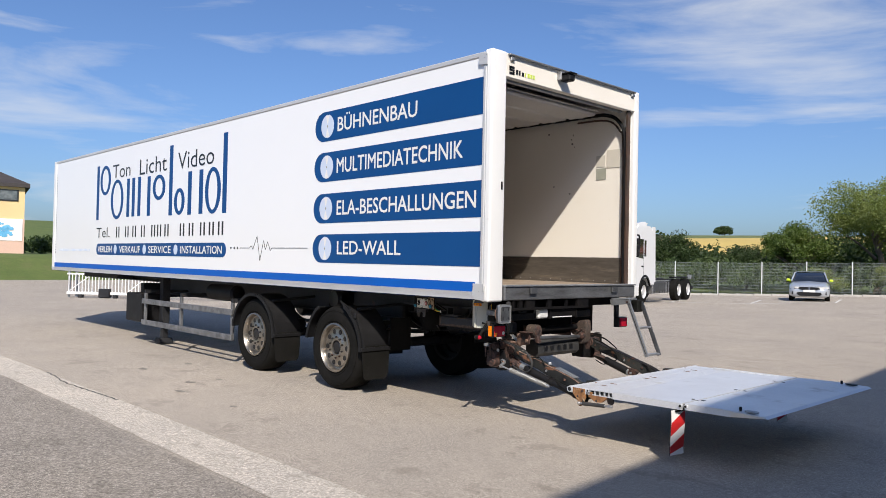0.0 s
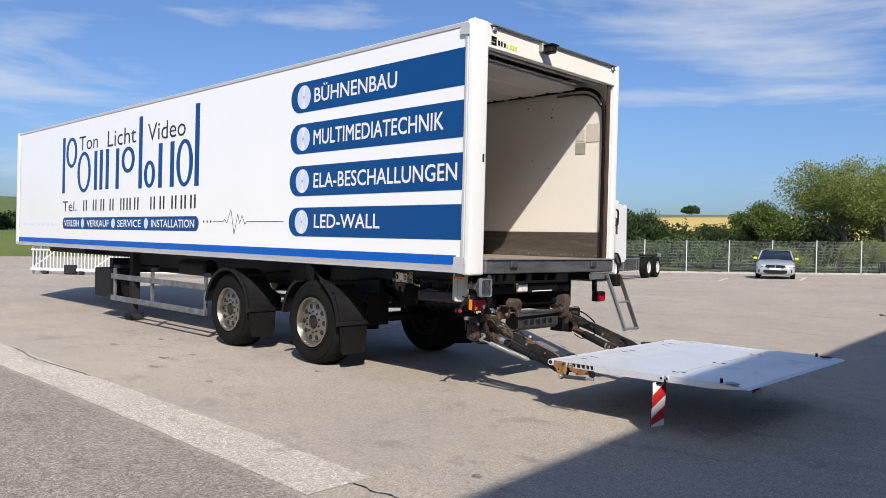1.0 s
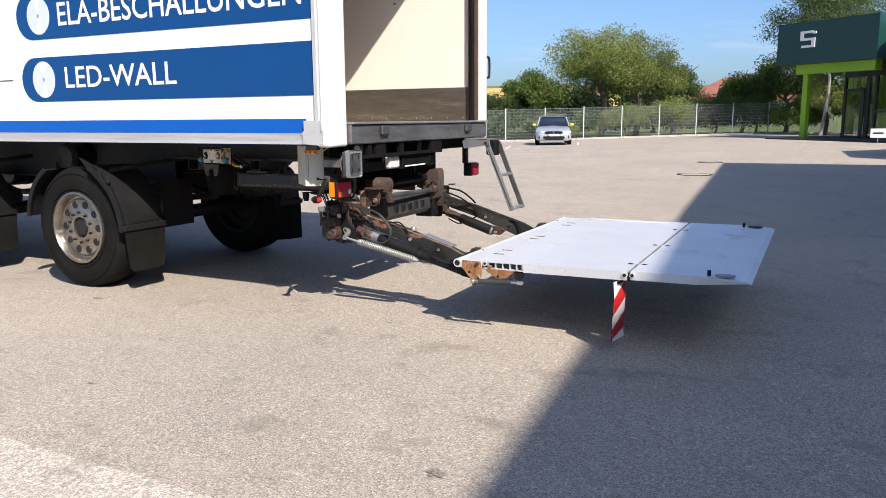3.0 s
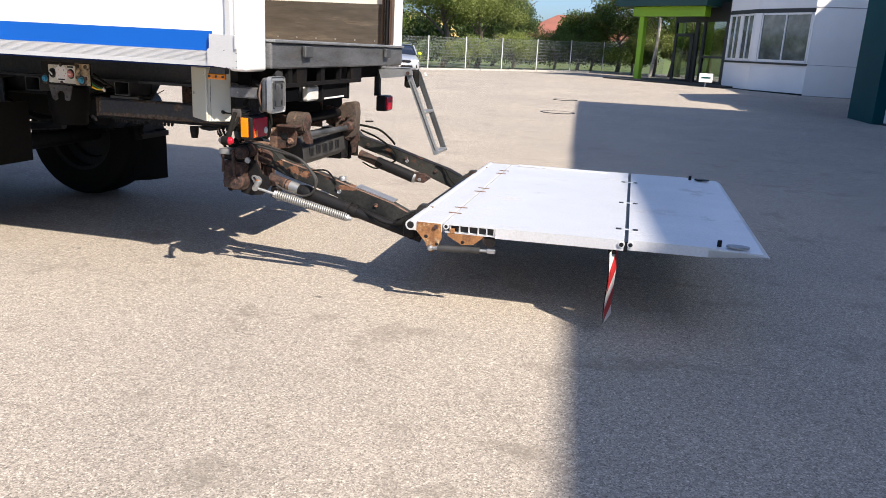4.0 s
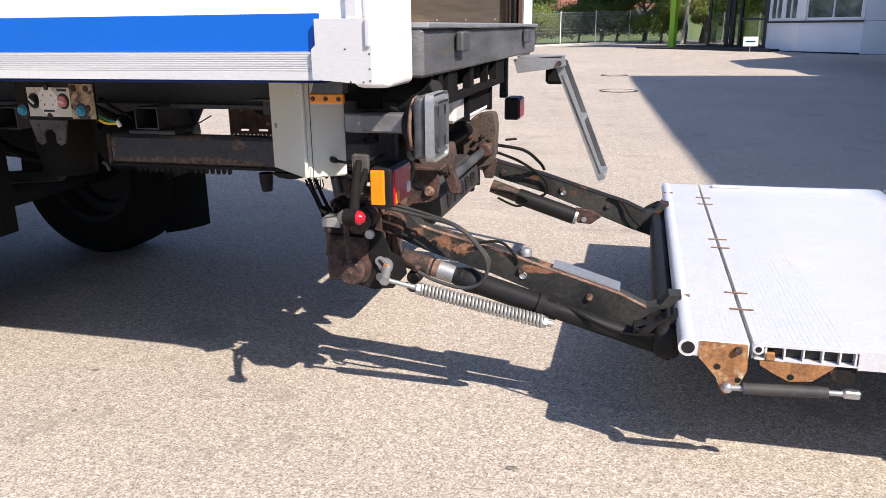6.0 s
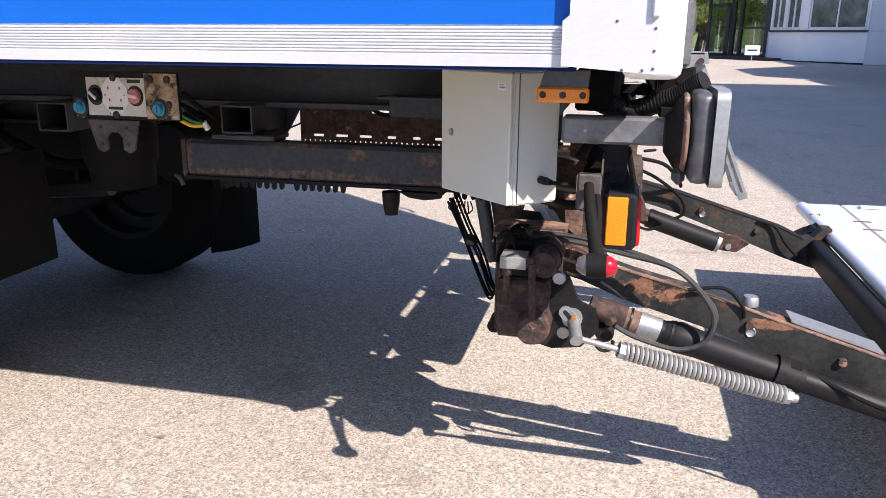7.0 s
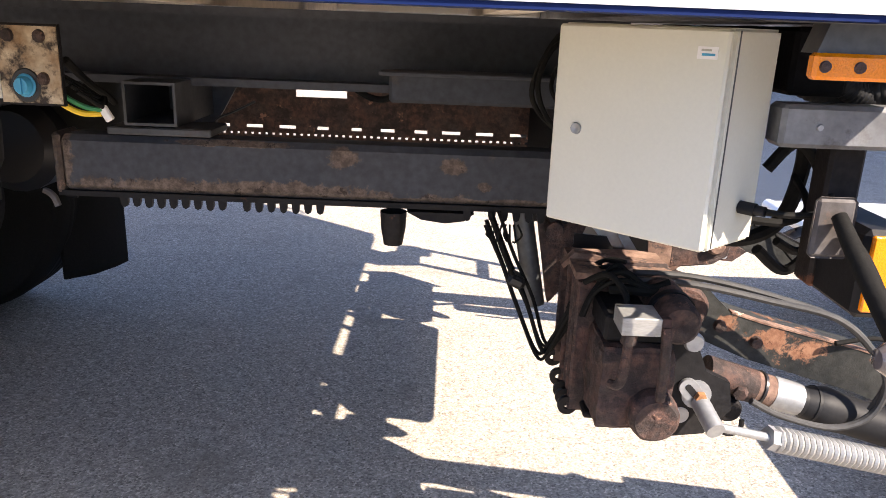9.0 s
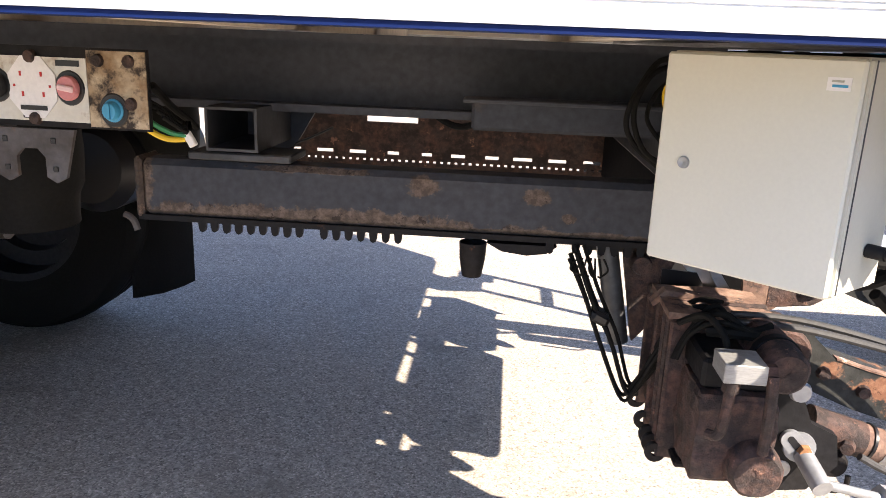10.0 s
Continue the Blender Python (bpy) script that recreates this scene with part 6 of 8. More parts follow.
prism(bm, [(PX5 - 0.26, za - 0.05), (PX5 - 0.05, zb - 0.02), (PX5 + 0.03, zb - 0.026), (PX5, zb - 0.012), (PX5 - 0.26, za)], "y", PY0 + 0.012, PY1)
part("ramp_edge", bm, "deck", sec_c, "tapered tip edge", smooth=0)
bm = bmesh.new()
prism(bm, [(PX5 - 0.255, za - 0.048), (PX5 - 0.05, zb - 0.030), (PX5 + 0.02, zb - 0.023), (PX5 - 0.1, zb - 0.013), (PX5 - 0.255, za - 0.010)], "y", PY0 + 0.006, PY0 + 0.0115)
part("scraped_edge", bm, "alu", sec_c, "scraped bare edge", smooth=0)
# fine grooves of the ribbed deck
bm = bmesh.new()
for k in range(9):
    x = PX0 + 0.03 + 0.016 * k
    box(bm, x, x + 0.006, PY0 + 0.01, PY1 - 0.01, deck_z(x) + 0.0001, deck_z(x) + 0.0004)
for k in range(16):
    x = PX2 + 0.02 + 0.015 * k
    box(bm, x, x + 0.006, PY0 + 0.03, PY1 - 0.01, deck_z(x) + 0.0001, deck_z(x) + 0.0004)
part("ribs", bm, "deck", sec_a, smooth=0)
# rusty clips along the heel joint, catches along the tip joint
for y in (0.52, 0.68, 1.24, 1.37, 2.05, 2.2):
    part("clip", boxed(0.945, 1.02, y - 0.003, y + 0.003, deck_z(1.0) + 0.0005, deck_z(1.0) + 0.005, bevel=0.0015), "clip_rust", sec_a, smooth=0)
for y in (0.62, 2.3):
    part("clip", boxed(0.785, 0.83, y - 0.004, y + 0.006, deck_z(0.8) + 0.0005, deck_z(0.8) + 0.006), "clip_rust", sec_a, smooth=0)
for y in (0.50, 1.27, 2.10):
    part("catch", boxed(1.868, 1.896, y - 0.014, y + 0.014, deck_z(1.88) + 0.0005, deck_z(1.88) + 0.004, bevel=0.001), "ink", sec_b, smooth=0)
    part("catch", boxed(1.954, 1.982, y - 0.014, y + 0.014, deck_z(1.97) + 0.0005, deck_z(1.97) + 0.004, bevel=0.001), "ink", sec_c, smooth=0)
    part("bridge", boxed(1.897, 1.953, y - 0.012, y + 0.012, deck_z(1.92) + 0.0005, deck_z(1.92) + 0.003, bevel=0.001), "deck", sec_b, smooth=0)
part("joint_gap", boxed(PX3, PX4, PY0 + 0.02, PY1 - 0.01, 0.43, 0.482), "ink", sec_b, smooth=0)
for y, m_, w_ in ((PY0 + 0.065, "galv", "worn grey oval lamp pad"), (PY1 - 0.1, "plastic", "dark oval lamp pad")):
    bm = bmesh.new()
    prism(bm, arc(2.46, y, 0.055, 0.035, 0, 360, 18)[:-1], "z", deck_z(2.46) + 0.0005, deck_z(2.46) + 0.008)
    part("lamp_pad", bm, m_, sec_c, w_)
    part("stop_peg", rods(((2.372, y, deck_z(2.37) - 0.002), (2.372, y, deck_z(2.37) + 0.03), 0.011)), "plastic", sec_c)
part("far_roll_stop", boxed(1.05, 1.75, PY1 - 0.09, PY1 - 0.05, deck_z(1.4) + 0.0005, deck_z(1.4) + 0.010), "deck", sec_b, smooth=0)
# rusty brackets and the damper below the near edge
part("hinge_bracket", prisms([(0.838, 0.480), (0.970, 0.480), (0.975, 0.400), (0.955, 0.350), (0.93, 0.322), (0.912, 0.318), (0.890, 0.372), (0.838, 0.430)], "y", PY0 - 0.004, PY0 + 0.012), "rust_light", lift, "rusty orange hinge bracket", smooth=20)
part("hinge_bracket", prisms([(1.008, 0.434), (1.205, 0.436), (1.19, 0.42), (1.15, 0.385), (1.09, 0.378), (1.05, 0.396), (1.008, 0.42)], "y", PY0 - 0.002, PY0 + 0.02), "rust_light", lift, "rusty orange hinge bracket", smooth=20)
part("bracket_lug", boxed(1.02, 1.045, PY0 - 0.003, PY0 + 0.012, 0.437, 0.460, bevel=0.002), "rust_light", lift)
for x, z, rr in ((0.892, 0.405, 0.009), (0.918, 0.347, 0.006), (0.952, 0.368, 0.008), (1.092, 0.392, 0.009)):
    part("bracket_hole", lathe(bmesh.new(), [(0.0005, 0.0), (rr, 0.0), (rr + 0.001, 0.001)], (x, PY0 - 0.0052 if x < 1 else PY0 - 0.0032, z), "y", 14), "ink", lift)
for x, z in ((0.945, 0.462),):
    part("bolt", lathe(bmesh.new(), [(0.0005, -0.012), (0.010, -0.012), (0.012, 0.0)], (x, PY0 - 0.004, z), "y", 10), "rust", lift)
part("damper", rods(((0.965, PY0 - 0.022, 0.352), (1.19, PY0 - 0.022, 0.364), 0.017), seg=18), "old_hose", lift, "dark grey damper tube")
part("damper_rod", rods(((1.19, PY0 - 0.022, 0.364), (1.235, PY0 - 0.022, 0.366), 0.008)), "galv", lift, "bare damper rod")
part("damper_rod", rods(((0.93, PY0 - 0.022, 0.350), (0.965, PY0 - 0.022, 0.352), 0.009)), "galv", lift, "bare damper rod")
part("damper_eye", boxed(1.228, 1.272, PY0 - 0.034, PY0 - 0.010, 0.355, 0.378, bevel=0.004), "alu", lift)
part("damper_eye", lathe(bmesh.new(), [(0.0005, -0.017), (0.009, -0.015), (0.016, -0.006), (0.017, 0.003), (0.012, 0.013), (0.006, 0.016)], (0.922, PY0 - 0.02, 0.349), "y", 16), "alu", lift, "bare ball end")
part("gate_bracket", prisms([(1.19, 0.43), (1.262, 0.434), (1.262, 0.39), (1.24, 0.372), (1.205, 0.385)], "y", PY0 + 0.01, PY0 + 0.026), "rusty", lift, smooth=0)
for x in (1.1, 1.45, 1.8):
    part("under_beam", boxed(x - 0.03, x + 0.03, PY0 + 0.25, PY1 - 0.2, deck_z(x) - 0.080, deck_z(x) - 0.058), "black_paint", lift, smooth=0)


def flag(x, y, lean):
    f = thing("warning_flag", (x, y, 0.0), "red and white striped warning flag hanging under the platform", "warning flag", "platform flags")
    m = pose(x, y, 0.432, 0, lean, -12)
    # hangs edge on to the platform's side; a little curved at its foot
    def sheet_at(v0, v1, d):
        bm = bmesh.new()
        rows_ = []
        for i in range(9):
            s = i / 8
            z = -0.36 * s
            bend = 0.035 * s * s + 0.01 * math.sin(5 * s)
            rows_.append([bm.verts.new(m @ Vector((bend + d, v - 0.02 * s, z + (0.03 * (v + 0.06) if i == 8 else 0)))) for v in (v0, v1)])
        for a, b in zip(rows_, rows_[1:]):
            bm.faces.new((a[0], a[1], b[1], b[0]))
        return bm
    b = sheet_at(-0.08, 0.08, 0.0)
    bmesh.ops.solidify(b, geom=b.faces, thickness=0.004)
    part("board", b, "plastic", f, "dark backing")
    bm = sheet_at(-0.079, 0.079, 0.0052)
    part("white_face", bm, "white_film", f, smooth=0)
    bm = bmesh.new()
    for k in range(2):
        z0 = -0.05 - 0.19 * k
        q = [(0.079, z0 - 0.06), (0.079, z0 + 0.045), (-0.079, z0 - 0.05), (-0.079, z0 - 0.155)]
        q = [(v, max(z, -0.345)) for v, z in q]
        vs = []
        for v, z in q:
            s = -z / 0.36
            vs.append(bm.verts.new(m @ Vector((0.035 * s * s + 0.01 * math.sin(5 * s) + 0.0075, v - 0.02 * s, z))))
        bm.faces.new(vs)
    part("red_stripe", bm, "red_paint", f, smooth=0)
    part("clip", boxed(x - 0.02, x + 0.02, y - 0.04, y + 0.05, 0.418, 0.430), "matt_black", f, smooth=0)


flag(1.862, 0.275, 2)
flag(1.862, 2.34, 2)

# ---- tail lift: arms, cylinders and frame ----
gear = thing("tail_lift_gear", (-0.1, 1.3, 0.5), "rusty black tail lift arms, cylinders and hoses under the sill", "tail lift")


def lift_arm(y, s):
    top = [(-0.15, 0.738), (-0.10, 0.690), (-0.04, 0.672), (0.16, 0.624), (0.36, 0.562), (0.60, 0.490), (0.69, 0.448), (0.735, 0.462), (0.76, 0.50)]
    low = [(0.80, 0.50), (0.80, 0.33), (0.74, 0.325), (0.62, 0.362), (0.36, 0.462), (0.16, 0.535), (-0.06, 0.597), (-0.18, 0.645), (-0.24, 0.66), (-0.25, 0.72), (-0.21, 0.745)]
    arm = part("lift_arm", prisms(top + low, "y", y - 0.036, y + 0.036), "arm_paint", gear, "black lift arm with flaking rust", smooth=20)
    # the upper edge is worn to bare rust
    for (x0, z0), (x1, z1) in zip(top[1:6], top[2:7]):
        part("worn_edge", prisms([(x0, z0 + 0.0005), (x1, z1 + 0.0005), (x1, z1 + 0.004), (x0, z0 + 0.004)], "y", y - 0.0375, y - (0.018 if s > 0 else -0.0375)), "salmon" if s > 0 else "rusty", arm, smooth=0)
    if s > 0:
        part("top_plate", prisms([(0.37, 0.566), (0.60, 0.497), (0.60, 0.503), (0.37, 0.572)], "y", y - 0.02, y + 0.062), "galv", arm, "worn pale upper flange", smooth=0)
        part("stop", lathe(bmesh.new(), [(0.0005, 0.022), (0.018, 0.022), (0.022, 0.014), (0.022, -0.004)], (0.27, y + 0.02, 0.595), "z", 14), "galv", arm)
    part("end_boss", lathe(bmesh.new(), [(0.0005, -0.05), (0.04, -0.05), (0.047, -0.044), (0.047, 0.05)], (-0.195, y, 0.70), "y", 22), "rust", arm)
    for x, z in ((0.265, 0.555), (-0.045, 0.634), (0.5, 0.475), (-0.12, 0.665)):
        part("bolt", lathe(bmesh.new(), [(0.0005, -0.012), (0.011, -0.012), (0.013, 0.0)], (x, y - 0.036, z), "y", 8), "rust", arm)
    part("pin_hole", lathe(bmesh.new(), [(0.0005, -0.001), (0.009, -0.001), (0.012, -0.003), (0.014, 0.0)], (0.27, y - 0.0365, 0.535), "y", 14), "galv", arm)
    if s > 0:
        cy = y - 0.075
        cyl = part("cylinder", rods(((-0.02, cy, 0.548), (0.06, cy, 0.525), 0.031), ((0.06, cy, 0.525), (0.33, cy, 0.449), 0.038), ((0.40, cy, 0.430), (0.79, cy, 0.322), 0.031), seg=20), "plastic", gear, "black hydraulic cylinder")
        part("rusty_end", rods(((-0.15, cy, 0.585), (-0.055, cy, 0.558), 0.033), seg=18), "rust", cyl)
        part("bare_band", rods(((-0.055, cy, 0.558), (-0.02, cy, 0.548), 0.0315), seg=18), "salmon", cyl)
        part("bare_band", rods(((-0.02, cy, 0.5482), (0.035, cy, 0.533), 0.0325), seg=18), "galv", cyl, "bare metal band")
        part("boot_bulge", lathe(bmesh.new(), [(0.0305, -0.045), (0.038, -0.02), (0.043, 0.0), (0.040, 0.03), (0.0385, 0.05)], (0, 0, 0), "x", 20), "plastic", cyl).matrix_basis = pose(0.085, cy, 0.518, 0, 15.6, 0)
        part("collar", rods(((0.33, cy, 0.449), (0.355, cy, 0.442), 0.046), ((0.355, cy, 0.442), (0.40, cy, 0.430), 0.036), seg=20), "black_paint", cyl)
        part("pipe_nut", rods(((-0.097, cy - 0.052, 0.563), (-0.085, cy - 0.03, 0.562), 0.012), seg=6), "rust", cyl, smooth=0)
        part("cable_tie", rods(((-0.045, cy, 0.5556), (-0.04, cy, 0.5542), 0.0345), seg=18), "ink", cyl)
        part("lug", prisms([(0.345, 0.48), (0.395, 0.468), (0.39, 0.44), (0.34, 0.455)], "y", cy - 0.02, cy + 0.05), "black_paint", cyl)
    else:
        cy = y - 0.06
        cyl = part("cylinder", rods(((0.04, cy, 0.513), (0.335, cy, 0.418), 0.042), seg=20), "plastic", gear, "black hydraulic cylinder")
        part("rusty_end", rods(((-0.10, cy, 0.562), (0.04, cy, 0.513), 0.035), seg=18), "rust", cyl)
        part("end_cap", rods(((0.335, cy, 0.418), (0.35, cy, 0.413), 0.039), seg=20), "galv", cyl)
        part("rusty_lug", prisms([(0.34, 0.46), (0.42, 0.45), (0.47, 0.425), (0.42, 0.385), (0.35, 0.39)], "y", cy - 0.02, cy + 0.03), "rust", cyl, "rusted lug")
        part("lug_pin", lathe(bmesh.new(), [(0.0005, -0.01), (0.012, -0.01), (0.014, 0.0)], (0.385, cy - 0.02, 0.408), "y", 10), "galv", cyl)
    return arm


lift_arm(0.60, 1)
lift_arm(1.99, -1)
part("cross_tube", boxed(0.715, 0.788, 0.38, 2.16, 0.345, 0.452, bevel=0.03, seg=3), "black_paint", gear, "black cross tube below the heel")
def heel(y):
    bm = prisms([(0.64, 0.425), (0.70, 0.432), (0.735, 0.452), (0.76, 0.486), (0.785, 0.492), (0.80, 0.44), (0.805, 0.36), (0.78, 0.325), (0.735, 0.33)], "y", y, y + 0.10)
    bmesh.ops.bevel(bm, geom=list(bm.edges), offset=0.012, segments=2, affect="EDGES")
    return bm


for y in (0.42, 2.04):
    part("heel_arm", heel(y), "black_paint", gear)

# spring and its pull rod on the near side
A, B = Vector((-0.172, 0.386, 0.546)), Vector((0.372, 0.474, 0.402))
way = (B - A).normalized()
sp = part("spring_rod", rods((A, A.lerp(B, 0.22), 0.008)), "galv", gear, "pale pull rod")
part("rod_tip", rods((A.lerp(B, 0.97), B + way * 0.012, 0.012)), "galv", sp)
part("rod_end", rods((A + Vector((-0.012, 0.05, 0.02)), A + Vector((0.0, -0.012, -0.004)), 0.017), seg=14), "galv", sp)
part("washer", rods(((-0.19, 0.44, 0.577), (-0.19, 0.448, 0.577), 0.027), seg=18), "galv", gear)
part("washer_bolt", lathe(bmesh.new(), [(0.0005, -0.02), (0.011, -0.018), (0.013, 0.0)], (-0.185, 0.442, 0.575), "y", 6), "rust_light", gear, smooth=0)
turns, n = 34, 34 * 10
side_v = way.orthogonal().normalized()
up_v = way.cross(side_v)
S0, S1 = A.lerp(B, 0.22), A.lerp(B, 0.97)
pts = [S0.lerp(S1, i / n) + 0.0195 * (side_v * math.cos(2 * math.pi * turns * i / n) + up_v * math.sin(2 * math.pi * turns * i / n)) for i in range(n + 1)]
part("coil_spring", hose(pts, 0.0056, 6, 1), "bare_alu", sp, "grey coil spring")
part("spring_core", rods((S0, S1, 0.013)), "chassis", sp)
part("spring_cup", rods((S0 - way * 0.016, S0 + way * 0.004, 0.022), seg=6), "galv", sp, smooth=0)
part("spring_cup", rods((S1 - way * 0.002, S1 + way * 0.012, 0.02), seg=6), "galv", sp, smooth=0)

# lug and shackle under the cylinder's rusty end, thin cables over the block
lug = part("shackle_lug", lathe(bmesh.new(), [(0.0005, -0.03), (0.020, -0.03), (0.025, -0.022), (0.026, 0.02)], (-0.105, 0.515, 0.522), "y", 18), "rusty", gear, "black lug below the cylinder", smooth=30)
part("shackle", hose([(-0.125, 0.482, 0.508), (-0.122, 0.480, 0.488), (-0.105, 0.480, 0.478), (-0.085, 0.480, 0.486), (-0.082, 0.482, 0.508)], 0.005), "rusty", lug)
for dy, dz, top in ((0.0, 0.0, 0.795), (0.012, -0.006, 0.806), (-0.014, 0.004, 0.786)):
    part("thin_cable", hose([(-0.40, 0.50 + dy, 0.70 + dz), (-0.385, 0.49 + dy, 0.75 + dz), (-0.35, 0.47 + dy, top), (-0.31, 0.46 + dy, 0.775 + dz), (-0.285, 0.47 + dy, 0.762 + dz)], 0.0042), "rubber", gear)
# rusty swivel block at the near end: a flaked casing with flanges behind it
def flaky(bm, cuts, amp, seed):
    """Roughen a casting: cut its faces up and push the vertices in and out."""
    bmesh.ops.subdivide_edges(bm, edges=list(bm.edges), cuts=cuts, use_grid_fill=True)
    bm.normal_update()
    for v in bm.verts:
        q = v.co + Vector((seed, 0, 0))
        v.co += v.normal * amp * (noise.noise(q * 24) + 0.7 * noise.noise(q * 60) + 0.8 * (abs(noise.noise(Vector((q.x * 15, q.y * 15, q.z * 90)))) - 0.25))
    return bm


blk = part("swivel_block", flaky(boxed(-0.382, -0.25, 0.388, 0.53, 0.525, 0.69, bevel=0.016, seg=2), 9, 0.006, 3), "rust", gear, "heavily rusted swivel block", smooth=30)
part("upper_casing", flaky(boxed(-0.378, -0.25, 0.40, 0.53, 0.69, 0.742, bevel=0.006), 4, 0.002, 8), "black_paint", blk, "black painted upper casing", smooth=30)
part("under_plate", boxed(-0.385, -0.22, 0.47, 0.60, 0.503, 0.516, bevel=0.004), "rusty", blk)
for y, z1 in ((0.518, 0.762), (0.552, 0.772), (0.582, 0.778), (0.64, 0.768), (0.735, 0.758)):
    fl = part("flange", boxed(-0.408, -0.225, y, y + 0.011, 0.493, z1, bevel=0.004), "rust", blk, "rusted flange plate")
    part("ear", lathe(bmesh.new(), [(0.0075, -0.005), (0.019, -0.005), (0.019, 0.005), (0.0075, 0.005)], (-0.408, y + 0.0055, 0.503), "y", 16), "rusty", fl)
part("core", flaky(boxed(-0.395, -0.235, 0.53, 0.735, 0.515, 0.755, bevel=0.006), 5, 0.004, 5), "rust", blk, smooth=30)
part("boss", flaky(lathe(bmesh.new(), [(0.0005, -0.03), (0.036, -0.03), (0.043, -0.02), (0.045, 0.0), (0.045, 0.09)], (-0.285, 0.382, 0.568), "y", 26), 1, 0.003, 2), "rust", blk, "round rusted boss", smooth=40)
ub = part("pump_barrel", flaky(lathe(bmesh.new(), [(0.0005, -0.045), (0.03, -0.045), (0.037, -0.035), (0.039, 0.0), (0.036, 0.03), (0.039, 0.06), (0.039, 0.12)], (-0.262, 0.405, 0.742), "y", 24), 1, 0.002, 4), "rust", gear, "rusted round pump barrel", smooth=40)
part("barrel_ring", lathe(bmesh.new(), [(0.033, -0.012), (0.041, -0.012), (0.041, 0.004), (0.033, 0.004)], (-0.262, 0.425, 0.742), "y", 24), "black_paint", ub)
part("plug", lathe(bmesh.new(), [(0.0005, -0.008), (0.015, -0.008), (0.018, 0.0)], (-0.225, 0.395, 0.70), "y", 16), "galv", ub)
vb = part("valve_block", boxed(-0.367, -0.303, 0.329, 0.395, 0.734, 0.765, bevel=0.0015), "bare_alu", gear, "bare aluminium valve block", smooth=0)
part("valve_pipe", hose([(-0.350, 0.342, 0.734), (-0.351, 0.343, 0.70), (-0.353, 0.346, 0.655), (-0.358, 0.352, 0.635), (-0.368, 0.366, 0.63)], 0.0085, 10), "rust", gear, "rusted hydraulic pipe")
part("pipe_nut", rods(((-0.350, 0.342, 0.734), (-0.351, 0.343, 0.715), 0.013), seg=6), "rust", vb, smooth=0)
part("valve_pipe", hose([(-0.29, 0.345, 0.745), (-0.288, 0.342, 0.71), (-0.286, 0.345, 0.66), (-0.284, 0.352, 0.61)], 0.009, 10), "rust", gear, "rusted hydraulic pipe")
part("pipe_nut", rods(((-0.305, 0.352, 0.748), (-0.284, 0.352, 0.748), 0.013), seg=6), "rust", vb, smooth=0)
part("pivot_plate", prisms([(-0.25, 0.70), (-0.205, 0.69), (-0.175, 0.62), (-0.13, 0.60), (-0.12, 0.545), (-0.165, 0.495), (-0.24, 0.485), (-0.30, 0.50)], "y", 0.448, 0.468), "black_paint", gear, "black steel pivot plate", smooth=20)
part("pivot_hole", lathe(bmesh.new(), [(0.0005, 0.0), (0.015, 0.0), (0.017, 0.003)], (-0.212, 0.446, 0.531), "y", 16), "kerb", gear)
o_ = arc(-0.014, 0, 0.017, 0.017, 90, 270, 10) + arc(0.022, 0, 0.017, 0.017, -90, 90, 10)
bm = prisms(o_, "y", 0.436, 0.444)
bmesh.ops.transform(bm, matrix=pose(-0.198, 0, 0.582, 0, 48, 0), verts=bm.verts)
part("slot_link", bm, "galv", gear, "bright slotted link", smooth=20)
bm = prisms(arc(-0.012, 0, 0.006, 0.006, 90, 270, 6) + arc(0.008, 0, 0.006, 0.006, -90, 90, 6), "y", 0.4352, 0.436)
bmesh.ops.transform(bm, matrix=pose(-0.20, 0, 0.585, 0, 48, 0), verts=bm.verts)
part("slot", bm, "ink", gear, smooth=0)
# plates, primed edges and pale gap plates behind the block
part("rusty_plate", flaky(prisms([(-0.475, 0.865), (-0.40, 0.83), (-0.36, 0.805), (-0.385, 0.73), (-0.405, 0.66), (-0.43, 0.63), (-0.45, 0.74)], "y", 0.745, 0.765), 2, 0.003, 6), "rust", gear, "large rust-stained bracket plate", smooth=20)
part("worn_edge", prisms([(-0.43, 0.765), (-0.405, 0.79), (-0.26, 0.775), (-0.26, 0.768), (-0.40, 0.779), (-0.425, 0.757)], "y", 0.60, 0.625), "salmon", gear, "flaked salmon primer edge", smooth=0)
part("step_plate", flaky(prisms([(-0.415, 0.766), (-0.225, 0.762), (-0.225, 0.772), (-0.415, 0.778)], "y", 0.515, 0.68), 3, 0.003, 9), "salmon", gear, "rust-flaked top flange", smooth=0)
part("shaft_stub", lathe(bmesh.new(), [(0.0005, -0.03), (0.018, -0.03), (0.021, -0.02), (0.021, 0.04)], (-0.43, 0.745, 0.80), "y", 16), "rust", gear)
part("grey_strut", rods(((-0.50, 0.77, 0.85), (-0.455, 0.76, 0.62), 0.022), seg=12), "steel", gear, "grey ribbed strut")
# pale metal plates stand in for sunlit ground seen through the gap
part("alu_foot", prisms([(-0.37, 0.83), (-0.31, 0.82), (-0.255, 0.74), (-0.29, 0.735)], "y", 0.755, 0.765), "alu", gear, "pale plate standing in for a sunlit gap", smooth=0)
part("dark_opening", prisms([(-0.385, 0.79), (-0.315, 0.785), (-0.285, 0.735), (-0.385, 0.735)], "y", 0.744, 0.749), "ink", gear, smooth=0)
part("alu_foot", prisms([(-0.30, 0.80), (-0.275, 0.795), (-0.23, 0.732), (-0.255, 0.728)], "y", 0.735, 0.742), "galv", gear, "pale plate standing in for a sunlit gap", smooth=0)
